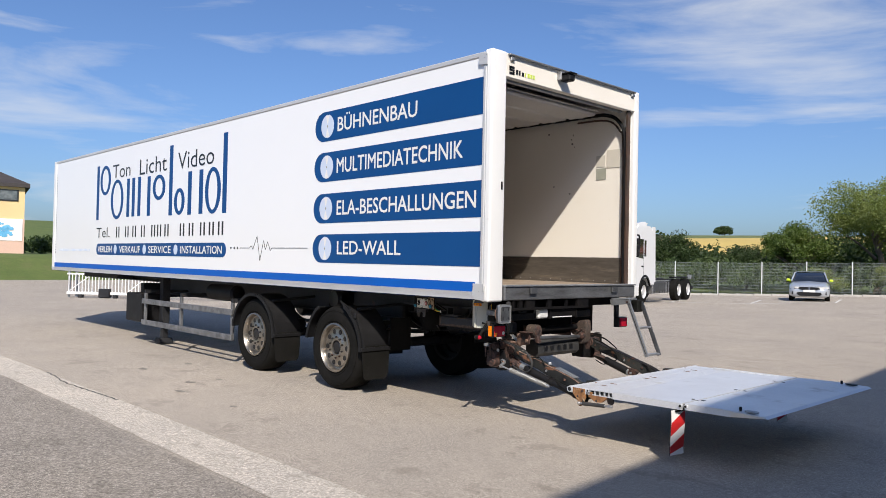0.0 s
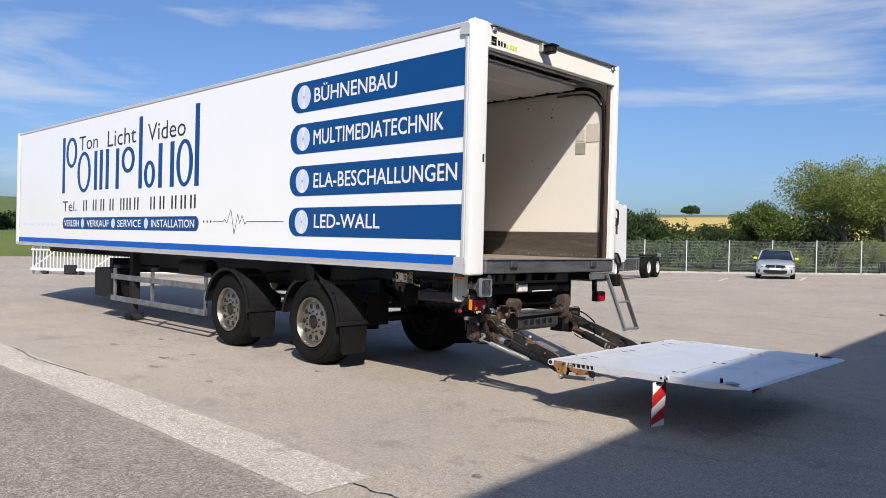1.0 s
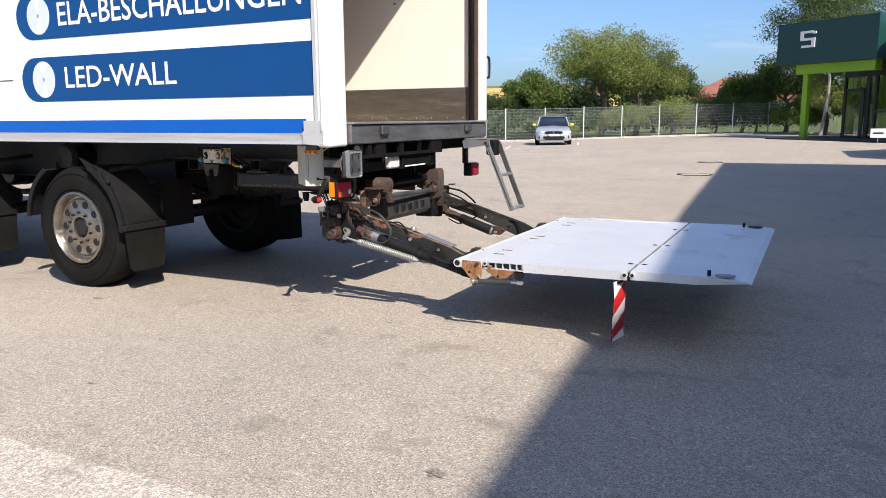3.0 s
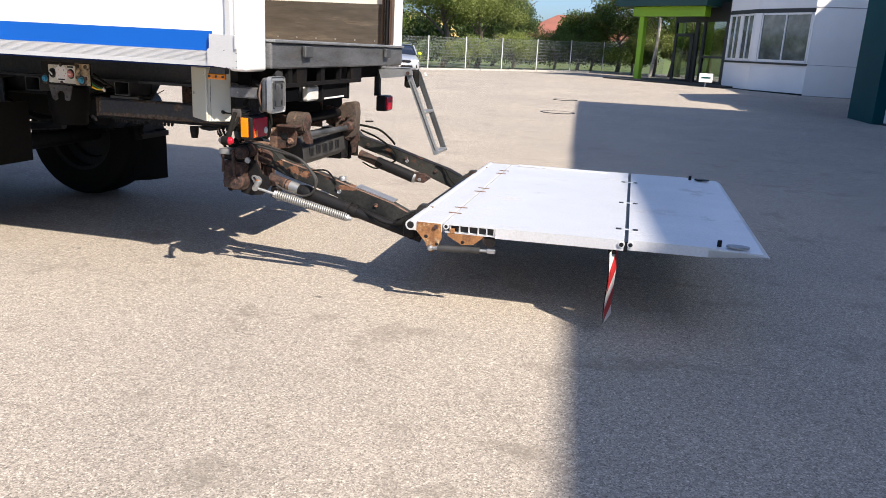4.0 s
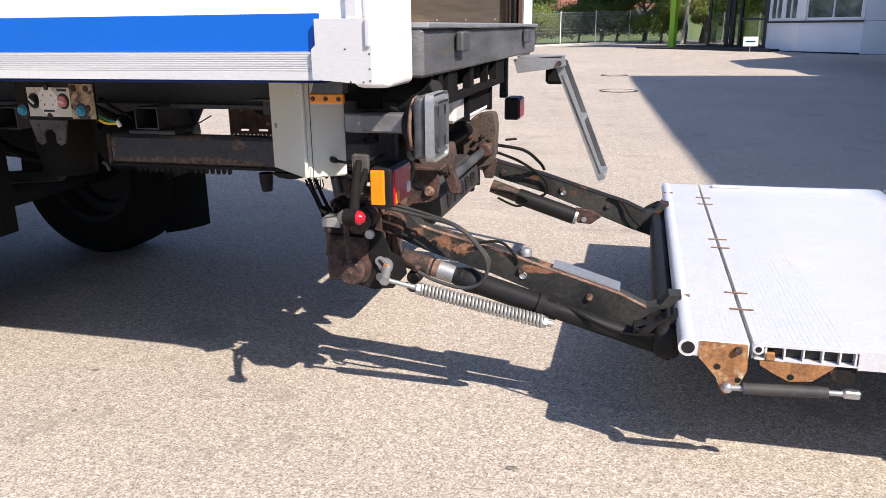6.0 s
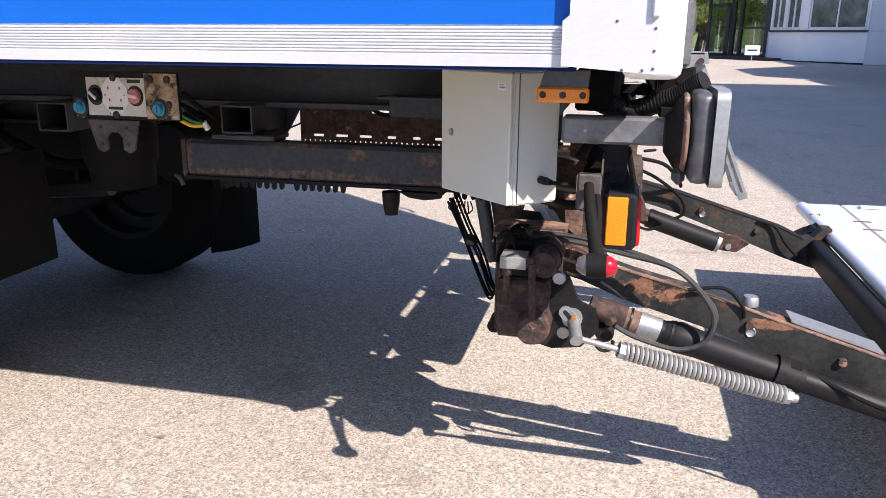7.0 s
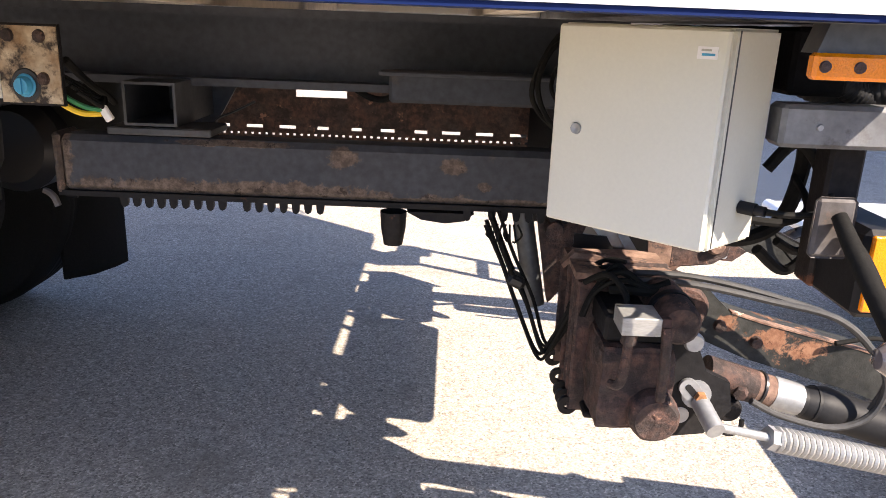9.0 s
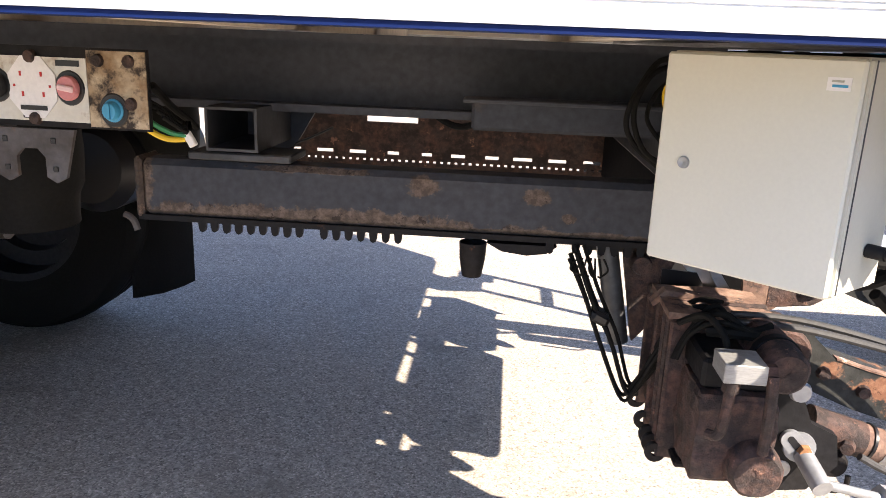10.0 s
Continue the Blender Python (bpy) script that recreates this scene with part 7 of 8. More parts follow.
part("rusty_plate", flaky(prisms([(-0.245, 0.86), (-0.10, 0.86), (-0.09, 0.80), (-0.13, 0.765), (-0.19, 0.72), (-0.235, 0.755)], "y", 0.70, 0.715), 2, 0.003, 7), "salmon", gear, "orange rusted bracket plate", smooth=20)
part("plate_hole", prisms([(-0.17, 0.83), (-0.115, 0.835), (-0.12, 0.795), (-0.15, 0.80)], "y", 0.694, 0.698), "ink", gear, smooth=0)

far_block = part("swivel_block", flaky(boxed(-0.385, -0.235, 2.08, 2.22, 0.525, 0.74, bevel=0.014), 7, 0.005, 13), "rust", gear, "rusted swivel block at the far arm", smooth=30)
for y in (2.04, 2.07, 2.225):
    part("flange", boxed(-0.405, -0.225, y, y + 0.011, 0.50, 0.775, bevel=0.004), "rusty", far_block)
part("core", boxed(-0.395, -0.235, 1.87, 2.04, 0.52, 0.755, bevel=0.006), "rusty", far_block)

# rounded bearing brackets, bar and power pack in the middle
def rounded(bm, offset, segments):
    bmesh.ops.bevel(bm, geom=list(bm.edges), offset=offset, segments=segments, affect="EDGES")
    return bm


drum = part("bearing_plate", rounded(prisms([(0.735, 0.87), (0.745, 0.845), (0.775, 0.832), (0.82, 0.832), (0.85, 0.845), (0.862, 0.87)] + arc(0.798, 0.892, 0.064, 0.066, 0, 180, 20), "x", -0.145, -0.035), 0.008, 2), "crust", gear, "round-topped rusted bearing bracket", smooth=40)
part("face_disc", lathe(bmesh.new(), [(0.0005, 0.004), (0.044, 0.004), (0.05, 0.0)], (-0.034, 0.798, 0.892), "x", 28), "rust", drum)
part("shelf_plate", boxed(-0.175, -0.045, 0.655, 0.735, 0.872, 0.884, bevel=0.003), "rust", drum, "brown rusted shelf plate")
part("web_plate", rounded(prisms([(-0.19, 0.871), (-0.075, 0.871), (-0.06, 0.83), (-0.07, 0.765), (-0.10, 0.745), (-0.19, 0.735)], "y", 0.70, 0.716), 0.003, 1), "rust", drum, smooth=20)
part("web_plate", prisms([(-0.30, 0.93), (-0.07, 0.90), (-0.06, 0.84), (-0.12, 0.80), (-0.30, 0.79)], "y", 0.876, 0.895), "rust", drum, smooth=20)
part("neck", rounded(prisms([(-0.05, 0.90), (-0.012, 0.80), (-0.004, 0.765), (-0.04, 0.765), (-0.085, 0.88)], "y", 0.775, 0.825), 0.004, 1), "rust", drum, "rusted wedge-shaped neck", smooth=20)
part("bolt", lathe(bmesh.new(), [(0.0005, -0.016), (0.014, -0.016), (0.019, -0.010), (0.020, 0.0)], (-0.100, 0.70, 0.788), "y", 20), "salmon", drum, "bare round bolt head")
far_brg = part("bearing_plate", rounded(prisms([(-0.19, 0.765), (-0.19, 0.865), (-0.165, 0.925), (-0.125, 0.963), (-0.06, 0.976), (-0.036, 0.965), (-0.03, 0.90), (-0.034, 0.77), (-0.06, 0.72), (-0.12, 0.70)], "y", 1.635, 1.735), 0.006, 2), "crust", gear, "tall rusted bearing bracket", smooth=30)
part("bearing_cap", lathe(bmesh.new(), [(0.0005, -0.05), (0.026, -0.05), (0.036, -0.03), (0.040, 0.0)], (-0.075, 1.634, 0.80), "y", 20), "rust", far_brg)
for x, z in ((-0.15, 0.86), (-0.12, 0.845), (-0.085, 0.87), (-0.055, 0.85), (-0.135, 0.80)):
    part("nut", lathe(bmesh.new(), [(0.0005, -0.022), (0.009, -0.022), (0.011, 0.0)], (x, 1.634, z), "y", 6), "rust", far_brg, smooth=0)
part("web_plate", prisms([(-0.30, 0.93), (-0.12, 0.90), (-0.04, 0.72), (-0.06, 0.64), (-0.10, 0.64), (-0.13, 0.74), (-0.30, 0.80)], "y", 1.736, 1.755), "rust", far_brg, smooth=20)
part("pin", rods(((0.0, 1.76, 0.83), (0.045, 1.80, 0.83), 0.006)), "rusty", gear)
part("back_plate", boxed(-0.388, -0.374, 0.82, 2.25, 0.80, 1.222, bevel=0.003), "matt_black", gear, "black steel plate behind the lift")
part("torsion_tube", rods(((-0.17, 0.87, 0.89), (-0.17, 1.63, 0.89), 0.032), seg=18), "matt_black", gear)
part("pull_bar", rods(((-0.05, 0.835, 0.815), (-0.09, 1.62, 0.79), 0.020)), "steel", gear, "worn steel bar")
pack = part("power_pack", prisms([(-0.28, 0.62), (-0.15, 0.60), (-0.105, 0.64), (-0.115, 0.73), (-0.16, 0.775), (-0.28, 0.775)], "y", 0.90, 1.62), "old_hose", gear, "dark grey power pack cover with louvres", smooth=20)
for k in range(5):
    part("fin", boxed(-0.13, -0.10, 1.0 + 0.11 * k, 1.06 + 0.11 * k, 0.655, 0.715, bevel=0.006), "ink", pack)
part("cross_channel", boxed(-0.43, -0.33, 0.45, 2.15, 0.98, 1.06, bevel=0.008), "chassis", gear)

# hoses
BUNDLE = [(-0.565, 0.69, 0.83), (-0.525, 0.69, 0.74), (-0.485, 0.69, 0.65), (-0.442, 0.685, 0.545), (-0.415, 0.66, 0.59), (-0.395, 0.62, 0.67), (-0.365, 0.57, 0.77), (-0.33, 0.53, 0.785)]
for k in range(5):
    dx, dy, dz = 0.012 * (k % 3) - 0.012, 0.014 * (k // 2) - 0.014, 0.006 * ((k * 2) % 5) - 0.012
    part("hose", hose([(x + dx * (1.1 if i < 3 else 0.7) + 0.006 * noise.noise((k * 7.1, i * 1.7, 0)), y + dy, z + dz + 0.008 * noise.noise((k * 3.3, i * 2.1, 5))) for i, (x, y, z) in enumerate(BUNDLE)], 0.0038 + 0.0008 * (k % 2)), "rubber", gear, "black hydraulic hose")
part("tape", boxed(-0.02, 0.02, -0.024, 0.024, -0.013, 0.013, bevel=0.008, m=pose(-0.508, 0.69, 0.70, 0, 25, 0)), "ink", gear, "black tape round the hoses")
for k in range(7):
    part("wire_end", hose([(-0.56 + 0.008 * k, 0.68, 0.82), (-0.575 + 0.012 * k, 0.67, 0.80 - 0.006 * (k % 3)), (-0.55 + 0.006 * k, 0.675, 0.785)], 0.0022, 5), "rubber", gear)
for pts_, r in (([(-0.31, 0.50, 0.772), (-0.20, 0.50, 0.768), (-0.06, 0.49, 0.745), (0.05, 0.47, 0.725), (0.12, 0.465, 0.672), (0.163, 0.465, 0.60), (0.145, 0.465, 0.535), (0.08, 0.465, 0.508), (-0.02, 0.462, 0.53), (-0.08, 0.462, 0.558)], 0.0068),
                ([(-0.31, 0.515, 0.782), (-0.20, 0.515, 0.778), (-0.06, 0.505, 0.752), (0.06, 0.485, 0.718), (0.13, 0.475, 0.662), (0.168, 0.475, 0.605), (0.150, 0.475, 0.542)], 0.0062),
                ([(-0.38, 0.49, 0.775), (-0.34, 0.46, 0.80), (-0.30, 0.455, 0.775), (-0.26, 0.46, 0.785)], 0.006),
                ([(-0.40, 0.50, 0.765), (-0.37, 0.46, 0.795), (-0.345, 0.43, 0.775), (-0.34, 0.41, 0.745)], 0.006),
                ([(-0.36, 0.47, 0.765), (-0.31, 0.45, 0.77), (-0.26, 0.46, 0.763)], 0.010),
                ([(0.10, 0.545, 0.645), (0.19, 0.55, 0.655), (0.24, 0.555, 0.61), (0.25, 0.562, 0.575)], 0.005),
                ([(-0.05, 1.78, 0.80), (0.08, 1.83, 0.77), (0.15, 1.90, 0.70), (0.17, 1.95, 0.655)], 0.008),
                ([(-0.05, 1.80, 0.76), (0.06, 1.88, 0.70), (0.17, 1.93, 0.61), (0.19, 1.93, 0.54), (0.12, 1.92, 0.50)], 0.007),
                ([(-0.10, 1.90, 0.55), (0.02, 1.885, 0.535), (0.10, 1.88, 0.50), (0.04, 1.88, 0.47), (-0.06, 1.88, 0.51)], 0.006),
                ([(0.50, 1.95, 0.52), (0.57, 1.94, 0.50), (0.62, 1.93, 0.43), (0.68, 1.93, 0.37)], 0.006),
                ([(-0.24, 0.26, 0.955), (-0.17, 0.26, 0.95), (-0.12, 0.30, 0.965), (-0.12, 0.36, 1.0)], 0.006),
                ([(-0.30, 0.30, 0.93), (-0.20, 0.34, 0.90), (-0.13, 0.36, 0.93), (-0.11, 0.36, 1.02), (-0.13, 0.34, 1.10)], 0.012),
                ([(-0.16, 0.36, 0.88), (-0.10, 0.38, 0.84), (-0.07, 0.36, 0.90), (-0.09, 0.33, 1.0), (-0.15, 0.30, 1.06), (-0.19, 0.30, 1.02)], 0.009),
                ([(-0.14, 0.34, 0.90), (-0.09, 0.36, 0.88), (-0.06, 0.37, 0.93), (-0.08, 0.35, 1.04)], 0.007),
                ([(0.42, 0.52, 0.45), (0.60, 0.45, 0.40), (0.74, 0.40, 0.43), (0.79, 0.50, 0.46)], 0.006)):
    part("hose", hose(pts_, r), "old_hose" if r in (0.0068, 0.0062) else "rubber", gear, "weathered grey hydraulic hose" if r in (0.0068, 0.0062) else "black hydraulic hose")
for pts_, r in (([(-0.20, 0.33, 1.17), (-0.10, 0.30, 1.13), (0.0, 0.26, 1.16), (0.06, 0.22, 1.2)], 0.022), ([(-0.17, 0.30, 1.21), (-0.12, 0.28, 1.15), (-0.05, 0.29, 1.12)], 0.018)):
    corr = smooth_path(pts_, 40)
    m_ = len(corr)
    part("conduit", hose(corr, lambda s, m_=m_, r=r: r * (1 + 0.035 * math.sin(s * m_ * 2.2)), 10, 1), "plastic", gear, "black corrugated conduit")

# ---- rear lamps, buffer, number plate carrier ----
carrier = part("lamp_carrier", boxed(-0.222, 0.004, 0.200, 0.252, 1.066, 1.123, bevel=0.006), "lamp_tube", trailer, "bare square lamp carrier tube")
part("carrier_post", boxed(-0.13, -0.08, 0.24, 0.29, 0.86, 1.10, bevel=0.005), "rusty", carrier)
for x in (-0.172, -0.012):
    part("bolt", lathe(bmesh.new(), [(0.0005, -0.003), (0.004, -0.003), (0.005, 0.0)], (x, 0.200, 1.094), "y", 8), "galv", carrier)
part("carrier_plate", boxed(-0.182, -0.128, 0.15, 0.158, 0.93, 1.012, bevel=0.006), "fork", carrier)
buf = part("buffer", boxed(0.030, 0.073, 0.066, 0.215, 1.012, 1.186, bevel=0.020, seg=3), "buffer_steel", trailer, "bare sheet steel dock buffer with a slotted metal face")
part("face_rim", boxed(0.074, 0.090, 0.056, 0.224, 1.008, 1.192, bevel=0.020, seg=3), "galv", buf)
part("face_pad", boxed(0.0895, 0.0935, 0.080, 0.204, 1.03, 1.17, bevel=0.010), "steel", buf)
part("back_flange", lathe(bmesh.new(), [(0.0005, -0.014), (0.036, -0.014), (0.050, -0.004), (0.072, 0.010), (0.081, 0.022), (0.078, 0.027), (0.0005, 0.020)], (0.0, 0.146, 1.099), "x", 30), "black_paint", buf, "black dished flange")
part("flange_rim", lathe(bmesh.new(), [(0.077, 0.016), (0.081, 0.018), (0.083, 0.0215), (0.082, 0.025), (0.0785, 0.0275)], (0.0, 0.146, 1.099), "x", 30), "salmon", buf, "worn coppery flange rim")
part("flange_lug", boxed(0.004, 0.029, 0.09, 0.13, 1.006, 1.04, bevel=0.010), "steel", buf)
for y in (0.105, 0.18):
    for z in (1.058, 1.142):
        part("slot", prisms(arc(y, z + 0.008, 0.006, 0.006, 0, 180, 6) + arc(y, z - 0.008, 0.006, 0.006, 180, 360, 6), "x", 0.0932, 0.0952), "ink", buf, smooth=0)


def tail_lamp(x0, x1, y0, y1, z0, z1, amber_side):
    t = part("tail_lamp", boxed(x0, x1, y0, y1, z0, z1, bevel=0.008), "plastic", trailer, "tail lamp with red and amber lenses")
    part("red_lens", boxed(x1 - 0.002, x1 + 0.007, y0 + 0.012, y1 - 0.006, z0 + 0.008, z1 - 0.008, bevel=0.003), "red", t, "red lens")
    if amber_side:
        part("round_lens", lathe(bmesh.new(), [(0.0005, 0.0115), (0.016, 0.0105), (0.02, 0.006)], (x1, y1 - 0.03, (z0 + z1) / 2 - 0.02), "x", 16), "clear", t)
        part("turn_lens", boxed(x1 + 0.0072, x1 + 0.0084, y0 + 0.014, y0 + 0.050, z0 + 0.012, z0 + 0.046, bevel=0.0003), "amber", t, "amber turn lens")
        part("amber_reflector", boxed(x0 + 0.006, x0 + 0.048, y0 - 0.008, y0 + 0.001, z0 + 0.012, z1 - 0.006, bevel=0.002), "amber", t, "amber reflector")


tail_lamp(-0.122, -0.054, 0.128, 0.302, 0.856, 0.976, True)
tail_lamp(-0.10, -0.02, 2.28, 2.45, 0.865, 0.985, False)
part("lamp_hanger", boxed(-0.14, -0.10, 2.34, 2.40, 0.98, 1.22, bevel=0.004), "chassis", trailer)
arm_ob = part("marker_arm", hose([(-0.156, 0.14, 0.99), (-0.150, 0.10, 0.955), (-0.135, 0.04, 0.90), (-0.124, 0.0, 0.865)], lambda s: 0.010 + 0.006 * s, 12, 5), "rubber", trailer, "rubber arm with a red and clear marker lamp")
part("marker_brace", hose([(-0.138, 0.145, 0.965), (-0.132, 0.10, 0.94), (-0.130, 0.05, 0.905)], 0.008, 8), "rubber", arm_ob)
part("marker_head", rods(((-0.145, -0.012, 0.862), (-0.108, -0.012, 0.862), 0.024), seg=18), "rubber", arm_ob)
part("marker_lens", lathe(bmesh.new(), [(0.0005, 0.022), (0.012, 0.019), (0.02, 0.008), (0.021, 0.0)], (-0.108, -0.012, 0.862), "x", 16), "red", arm_ob, "red lens")
part("marker_lens", lathe(bmesh.new(), [(0.0005, -0.022), (0.012, -0.019), (0.02, -0.008), (0.021, 0.0)], (-0.145, -0.012, 0.862), "x", 16), "dull_lens", arm_ob, "clear lens")
am = part("side_marker", boxed(-0.262, -0.162, 0.052, 0.072, 1.163, 1.192, bevel=0.004), "amber", trailer, "amber side marker lamp")
part("marker_holder", prisms([(-0.258, 1.191), (-0.165, 1.191), (-0.163, 1.223), (-0.248, 1.223)], "y", 0.06, 0.10), "steel", am)
for x in (-0.25, -0.212, -0.174):
    part("screw", lathe(bmesh.new(), [(0.0005, -0.003), (0.006, -0.003), (0.007, 0.001)], (x, 0.052, 1.1775), "y", 10), "rust", am)
plate_c = part("number_carrier", boxed(-0.042, -0.02, 0.985, 1.43, 1.02, 1.122, bevel=0.005), "matt_black", trailer, "dark number plate carrier with plain bars")
part("plate_bars", boxed(-0.02, -0.017, 1.02, 1.36, 1.026, 1.036), "white_film", plate_c, smooth=0)
for y in (0.968, 1.428):
    part("carrier_side", boxed(-0.11, -0.01, y, y + 0.02, 1.01, 1.117, bevel=0.004), "matt_black", plate_c)
wl_ = part("work_lamp", boxed(-0.075, -0.024, 0.80, 0.952, 1.022, 1.116, bevel=0.012), "clear", trailer, "square clear work lamp")
part("lamp_back", boxed(-0.09, -0.0755, 0.785, 0.965, 1.018, 1.117, bevel=0.006), "plastic", wl_)
part("rear_bar", boxed(-0.2, -0.12, 0.25, 2.35, 1.13, 1.22, bevel=0.006), "matt_black", trailer, "black rear cross bar")

# ---- folding ladder ----
ladder = thing("folding_ladder", (0.3, 2.2, 0.6), "bare aluminium folding step ladder hung from the sill", "ladder")
for y, m_ in ((2.12, "galv"), (2.385, "steel")):
    rl = part("rail", prisms([(0.185, 1.185), (0.228, 1.185), (0.475, 0.585), (0.438, 0.572)], "y", y - 0.011, y + 0.011), m_, ladder)
    part("rail_slot", prisms([(0.222, 1.12), (0.234, 1.12), (0.452, 0.61), (0.44, 0.61)], "y", y - 0.0125, y - 0.0112), "steel", rl, smooth=0)
for f_ in (0.48, 0.97):
    x, z = 0.207 + f_ * 0.25, 1.18 - f_ * 0.6
    part("rung", boxed(x - 0.026, x + 0.026, 2.132, 2.373, z - 0.011, z + 0.011, bevel=0.004), "galv", ladder)
part("bracket", prisms([(-0.02, 1.20), (0.24, 1.22), (0.25, 1.17), (0.16, 1.15), (0.0, 1.13)], "y", 2.08, 2.10), "galv", ladder, "worn grey bracket", smooth=0)
part("bracket_top", boxed(0.0, 0.23, 2.08, 2.26, 1.205, 1.218, bevel=0.003), "galv", ladder)
part("hinge_bolt", rods(((0.215, 2.07, 1.18), (0.215, 2.11, 1.18), 0.014)), "rust", ladder)
part("rubber_stop", boxed(0.12, 0.22, 2.30, 2.42, 1.06, 1.20, bevel=0.015), "rubber", ladder)

# ---- grey control cabinet ----
cab = thing("control_cabinet", (-0.36, 0.27, 0.93), "pale grey steel control cabinet under the trailer floor", "cabinet")
o = [(-0.502, 0.310), (-0.317, 0.148), (-0.228, 0.229), (-0.413, 0.391)]
bm = bmesh.new()
prism(bm, o, "z", 0.932, 1.215)
bmesh.ops.bevel(bm, geom=list(bm.edges), offset=0.004, segments=2, affect="EDGES")
part("body", bm, "cabinet", cab)
fd = Vector((0.185, -0.162)).normalized()
fn = Vector((-fd.y, fd.x)) * -1
ang = math.degrees(math.atan2(fd.y, fd.x))
mm = pose(-0.502, 0.310, 0.0, 0, 0, ang)
dr = part("door", boxed(0.001, 0.245, -0.012, -0.001, 0.934, 1.213, bevel=0.003, m=mm), "cabinet", cab)
part("lock", lathe(bmesh.new(), [(0.0005, -0.0015), (0.004, -0.0035), (0.0075, -0.0035), (0.0085, 0.0)], (0, 0, 0), "y", 16), "galv", dr).matrix_basis = mm @ Matrix.Translation((0.042, -0.012, 1.072))
lab = part("label", boxed(0.206, 0.232, -0.0128, -0.012, 1.177, 1.192, m=mm), "white_film", dr, "small white maker's label", smooth=0)
part("label_mark", boxed(0.212, 0.229, -0.0134, -0.0128, 1.181, 1.184, m=mm), "cyan", lab, smooth=0)
part("label_mark", boxed(0.211, 0.224, -0.0134, -0.0128, 1.1865, 1.189, m=mm), "grey_label", lab, smooth=0)
n2 = Vector((0.089, 0.081)).normalized()
c2 = Vector((-0.317, 0.148)) + n2 * 0.012
t2 = Vector((n2.y, -n2.x)) * 0.0008
part("seam", prisms([tuple(c2 - n2 * 0.0012), tuple(c2 + n2 * 0.0012), tuple(c2 + n2 * 0.0012 + t2), tuple(c2 - n2 * 0.0012 + t2)], "z", 0.936, 1.212), "steel", cab, smooth=0)
gl = Vector((-0.262, 0.196, 0.985))
part("cable_gland", rods((gl, gl + Vector((0.015, -0.0165, 0)), 0.009), (gl + Vector((0.012, -0.0135, 0)), gl + Vector((0.024, -0.026, 0)), 0.007)), "plastic", cab)
part("cable", hose([gl + Vector((0.024, -0.026, 0)), (-0.20, 0.17, 0.982), (-0.15, 0.19, 0.985), (-0.11, 0.26, 1.0)], 0.0045), "rubber", cab)

# ---- beams, tubes and valve panel behind ----
bm = bmesh.new()
box(bm, -1.455, -0.32, 0.72, 0.80, 0.845, 0.962, bevel=0.012)
mb = part("mount_beam", bm, "beam", trailer, "dark mounting beam with a toothed lower edge")
bm = bmesh.new()
box(bm, -1.462, -0.32, 0.7175, 0.86, 0.835, 0.846)
part("beam_flange", bm, "black_paint", mb, smooth=0)
tooth = None
for k in range(42):
    x = -1.43 + 0.0255 * k
    if k > 3 and not -0.90 < x < -0.63 and k not in (13, 33):
        if tooth is None:
            tooth = part("tooth", prisms([(-0.0085, 0.838), (0.0085, 0.838), (0.0075, 0.824), (0.0055, 0.817), (0, 0.814), (-0.0055, 0.817), (-0.0075, 0.824)], "y", 0.7195, 0.728), "black_paint", mb, smooth=0)
            tooth.location.x = x
        else:
            share(tooth, "tooth", Matrix.Translation((x, 0, 0.003 * noise.noise((k * 3.3, 0, 0)))), mb)
part("end_cap", boxed(-1.466, -1.450, 0.716, 0.806, 0.838, 0.966, bevel=0.006), "crust", mb)
part("end_foot", hose([(-1.488, 0.71, 0.846), (-1.478, 0.71, 0.842), (-1.468, 0.71, 0.832), (-1.462, 0.71, 0.814)], 0.007, 8), "fork", mb)
part("bulge", prisms([(-0.74, 0.828), (-0.60, 0.828), (-0.62, 0.812), (-0.66, 0.806), (-0.71, 0.812)], "y", 0.72, 0.84), "black_paint", mb, smooth=20)
part("stub", lathe(bmesh.new(), [(0.0005, 0.755), (0.020, 0.755), (0.026, 0.79), (0.028, 0.826)], (-0.768, 0.73, 0), "z", 18), "rusty", mb)
bm = bmesh.new()
PL = (1.80, 1.812)
box(bm, -1.53, -1.187, *PL, 0.846, 1.07)
box(bm, -1.187, -1.012, *PL, 0.846, 0.944)
box(bm, -1.012, -0.36, *PL, 0.846, 1.07)
random.seed(12)
x = -1.53
for k in range(11):
    w = random.uniform(0.035, 0.07)
    box(bm, x, x + 0.1136 - w, *PL, 0.834, 0.846)
    x += 0.1136
box(bm, -1.53, -0.36, *PL, 0.819, 0.834)
for k in range(48):
    box(bm, -1.53 + 0.0243 * k, -1.5155 + 0.0243 * k, *PL, 0.811, 0.819)
box(bm, -1.53, -0.36, *PL, 0.76, 0.811)
part("slotted_plate", bm, "rust", trailer, "rusty slotted plate", smooth=0)


def square_tube(x0, x1, z0, z1, y0, y1):
    bm = bmesh.new()
    t = 0.0055
    box(bm, x0, x1, y0, y1, z0, z0 + t)
    box(bm, x0, x1, y0, y1, z1 - t, z1)
    box(bm, x0, x0 + t, y0, y1, z0 + t, z1 - t)
    box(bm, x1 - t, x1, y0, y1, z0 + t, z1 - t)
    return bm


